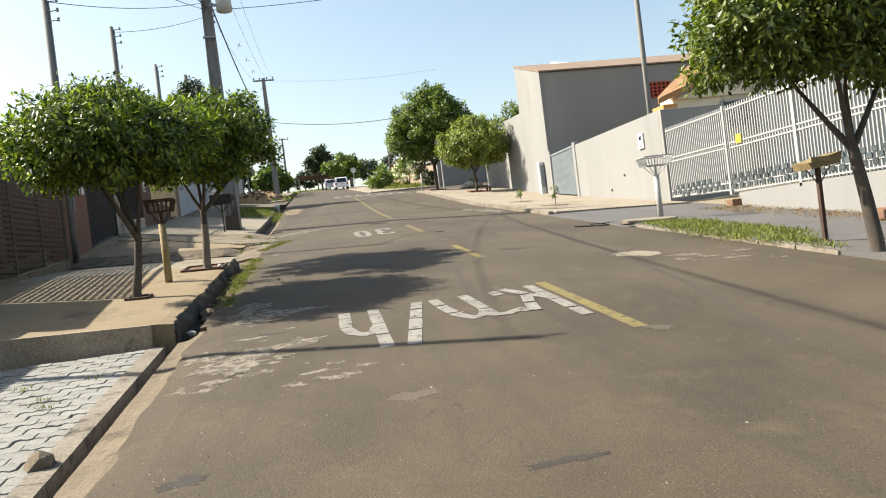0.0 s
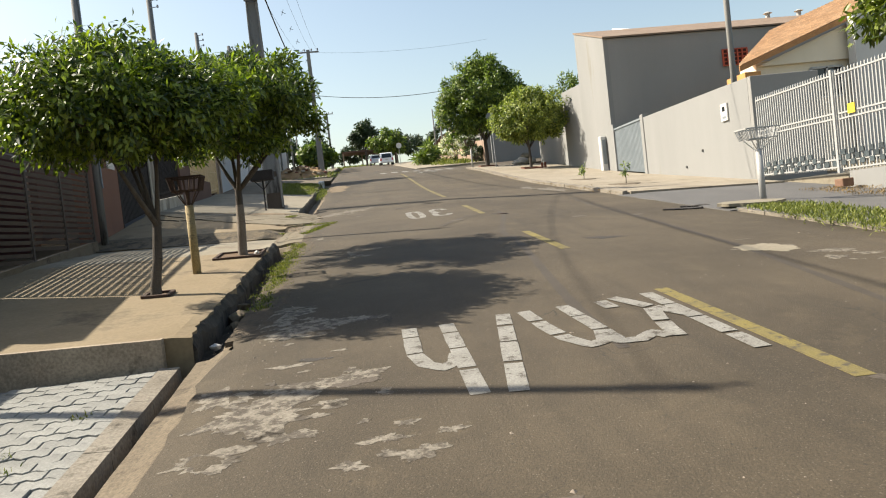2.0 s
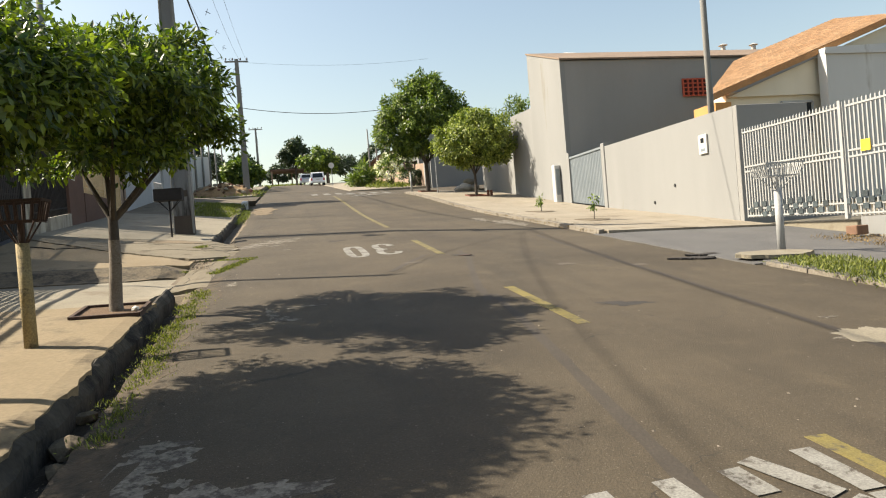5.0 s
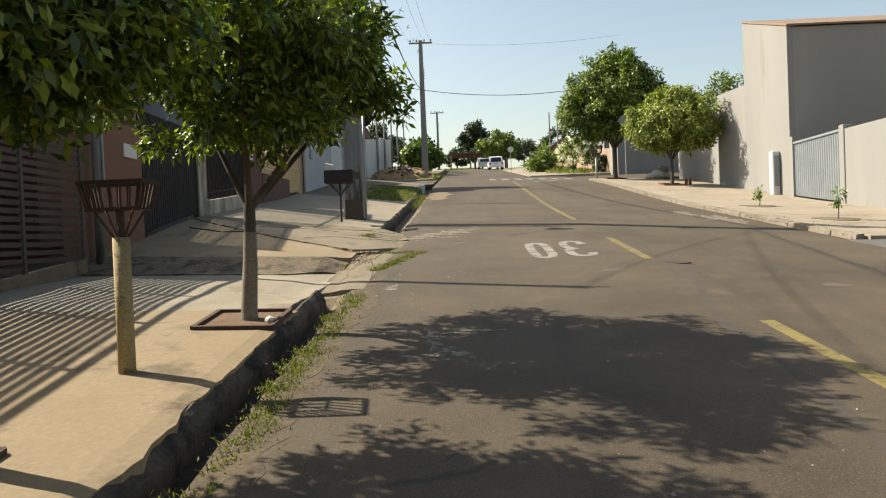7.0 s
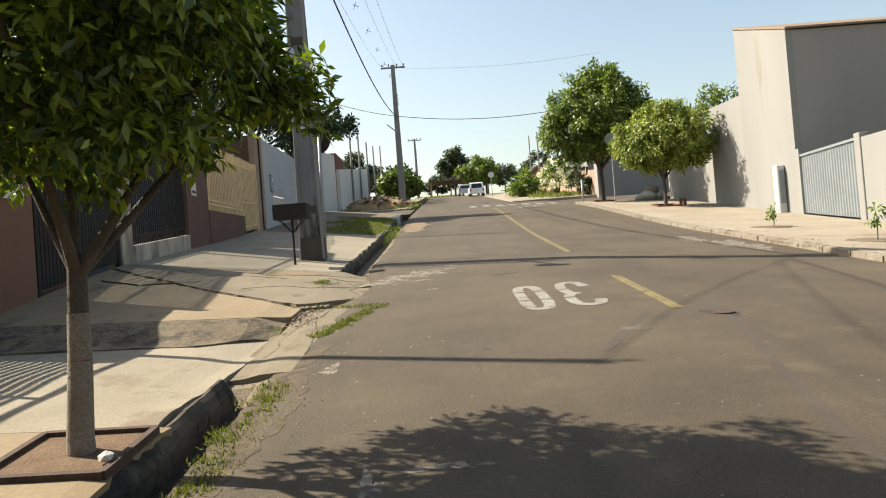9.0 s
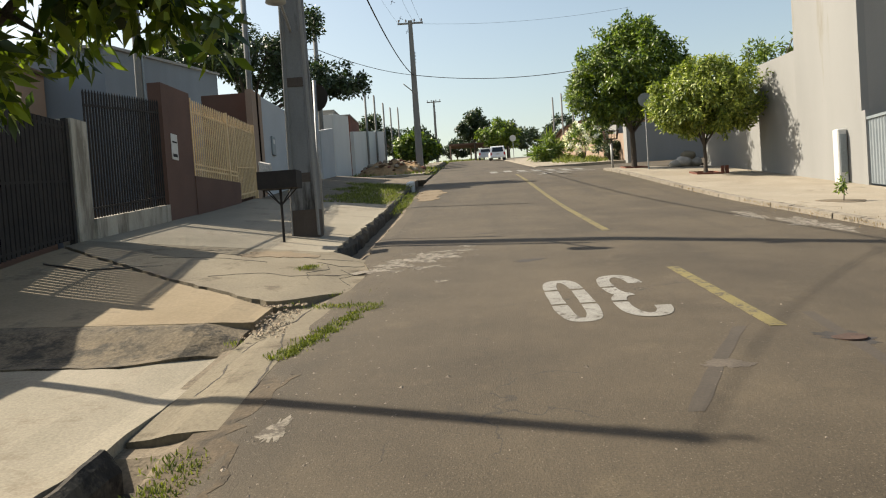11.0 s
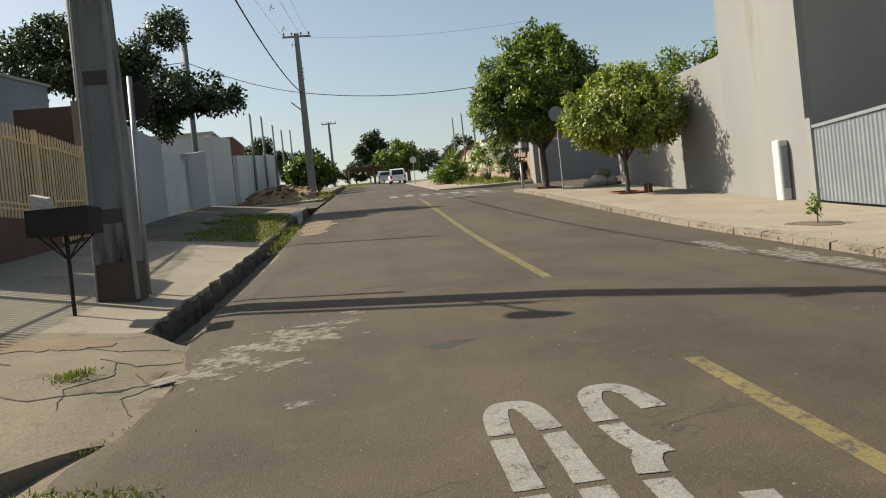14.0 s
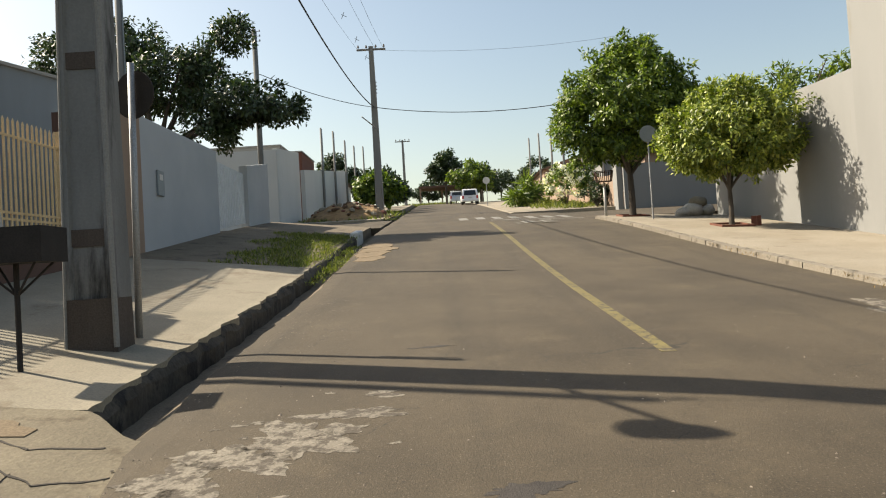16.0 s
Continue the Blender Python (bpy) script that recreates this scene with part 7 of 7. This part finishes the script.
for x, y, r in ((-0.02, 11.3, 0.15), (-0.1, 12.0, 0.11), (0.0, 10.9, 0.09), (-0.42, 5.75, 0.12), (-0.15, 20.2, 0.12), (-0.22, 20.6, 0.09)):
    st = thing("stone", (x, y, hill(y) - 0.2), "loose dark stone lying in the gutter", "stone", "gutter stones")
    bm = stone(r3, r)
    bmesh.ops.translate(bm, verts=bm.verts, vec=(x, y, hill(y) - (0.18 if y > 9 else 0.12)))
    part("rock", bm, CONCRETE_OLD, st)
for x, y, z in ((-0.05, 9.9, -0.16), (-0.2, 20.8, -0.09), (-0.3, 15.2, 0.14), (0.05, 20.75, -0.06)):
    lt = thing("litter_scrap", (x, y, hill(y) + z), "crumpled white scrap of litter", "litter", "litter scraps")
    bm = stone(r3, 0.06)
    bmesh.ops.translate(bm, verts=bm.verts, vec=(x, y, hill(y) + z))
    part("scrap", bm, PLATE, lt)

# cracks in the concrete, as shallow dark wedges
crk = surface("dark crack", (0.04, 0.034, 0.028), (0.06, 0.05, 0.04), 5, 60, 1.0, 0.3)
for i, pts in enumerate((((-2.2, 24.5), (-1.4, 24.35), (-0.75, 24.5), (-0.3, 24.3), (0.1, 24.45)), ((-0.2, 22.6), (-0.35, 23.1), (-0.1, 23.5), (-0.2, 23.9)), ((-4.2, 23.2), (-3.4, 22.9), (-2.5, 23.3)), ((-0.05, 23.0), (0.25, 23.3), (0.3, 23.7)), ((-3.2, 24.9), (-2.4, 24.7), (-1.9, 24.9)), ((0.35, 22.5), (0.15, 22.9), (0.3, 23.2), (0.05, 23.6)), ((-1.6, 22.7), (-0.9, 23.0), (-0.5, 22.8), (0.1, 23.1)), ((-0.4, 24.0), (0.0, 23.8), (0.35, 24.0)), ((-2.9, 23.9), (-1.8, 24.05), (-1.1, 23.85)))):
    bm = bmesh.new()
    for (xa, ya), (xb, yb) in zip(pts, pts[1:]):
        m = 6
        for k in range(m):
            u, v = k / m, (k + 1) / m
            p = [(xa + (xb - xa) * q + 0.03 * wob(xa + q * 5, ya, 3, i), ya + (yb - ya) * q + 0.03 * wob(xb + q * 5, yb, 3, i + 9)) for q in (u, v)]
            hz = lambda x, y: hill(y) + (left_h(x, y) if x < -0.45 else 0.09 - 0.125 * smooth(-0.5, 0.5, x)) + 0.012 * wob(x, y, 1.5) + 0.005
            w = 0.009 + 0.008 * wob(k, i, 2)
            q4 = [(p[0][0], p[0][1] - w), (p[1][0], p[1][1] - w), (p[1][0], p[1][1] + w), (p[0][0], p[0][1] + w)]
            prism(bm, [(a, b, hz(a, b) - 0.02) for a, b in q4], [(a, b, hz(a, b)) for a, b in q4])
    setting("crack", bm, crk, "dark open crack across the concrete apron", "crack")

for i, pts in enumerate((((0.3, 18.3), (0.26, 18.9), (0.22, 19.5), (0.12, 20.0)), ((-0.2, 18.2), (-0.12, 18.8), (-0.2, 19.4), (-0.12, 19.9)), ((-0.1, 20.2), (0.1, 20.5), (0.15, 21.0)))):
    bm = bmesh.new()
    for (xa, ya), (xb, yb) in zip(pts, pts[1:]):
        for k in range(6):
            p = [(xa + (xb - xa) * q + 0.03 * wob(ya + (yb - ya) * q, i, 5, i), ya + (yb - ya) * q) for q in (k / 6, (k + 1) / 6)]
            w = 0.008 + 0.007 * wob(k, i, 2)
            hz = lambda x, y: on_road(0.3, y) + 0.0062 - 0.05 * smooth(0.1, -0.25, x) + 0.008 * wob(x, y, 2)
            q4 = [(p[0][0] - w, p[0][1]), (p[0][0] + w, p[0][1]), (p[1][0] + w, p[1][1]), (p[1][0] - w, p[1][1])]
            prism(bm, [(a, b, hz(a, b) - 0.03) for a, b in q4], [(a, b, hz(a, b)) for a, b in q4])
    setting("crack", bm, crk, "dark crack along the concrete gutter pan", "crack")

# ---- pavers, piece by piece ----
L, W, G = 0.26, 0.135, 0.007
half = [(-0.13 + 0.0325 * k, W / 2 + (0.0, 0.016, 0.0, -0.016)[k % 4]) for k in range(9)]
outline = [(x, y - G / 2) for x, y in half] + [(x, y - W + G / 2) for x, y in half[::-1]]
outline = [(x * (L - G) / L, y) for x, y in outline]
verts = [(x, y, 0.0) for x, y in outline] + [(x * 0.975, y * 0.95 - 0.0013, 0.004) for x, y in outline]
verts = [(x, y, -0.05) for x, y in outline] + verts
n = len(outline)
faces = [tuple(range(2 * n, 3 * n))[::-1]] + [(k * n + i, k * n + (i + 1) % n, (k + 1) * n + (i + 1) % n, (k + 1) * n + i) for k in (0, 1) for i in range(n)]
pv = mesh_of("paver", verts, [f[::-1] for f in faces])
pv.materials.append(PAVER)
count = 0
rest_v, rest_f = [], []
rq = random.Random(2)
rows = []
y = 4.6
while y < 9.3:
    rows.append(y)
    y += W
for j, y in enumerate(rows[::-1]):
    x = -0.58 + (0.13 if j % 2 else 0.0)
    while x > -4.4:
        dz = rq.uniform(-0.006, 0.006)
        m = Matrix.Translation((x, y, hill(y) + PAVE_H + dz - (0.004 if x < -0.5 else 0.01))) @ Matrix.Rotation(SLOPE + rq.uniform(-0.02, 0.02), 4, "X") @ Matrix.Rotation(rq.uniform(-0.03, 0.03), 4, "Y") @ Matrix.Rotation(rq.uniform(-0.02, 0.02), 4, "Z")
        if count < 300 and x > -2.5 and y > 5.6:
            ob = new("paver", pv)
            ob.parent = footway_paved
            ob.matrix_basis = m
            count += 1
        else:
            i0 = len(rest_v)
            rest_v += [m @ Vector(v) for v in verts]
            rest_f += [tuple(i0 + k for k in f[::-1]) for f in faces]
        x -= L
rest = part("paver_field", mesh_of("paver_field", rest_v, rest_f), PAVER, footway_paved)
tagged(rest, kind="stuff")
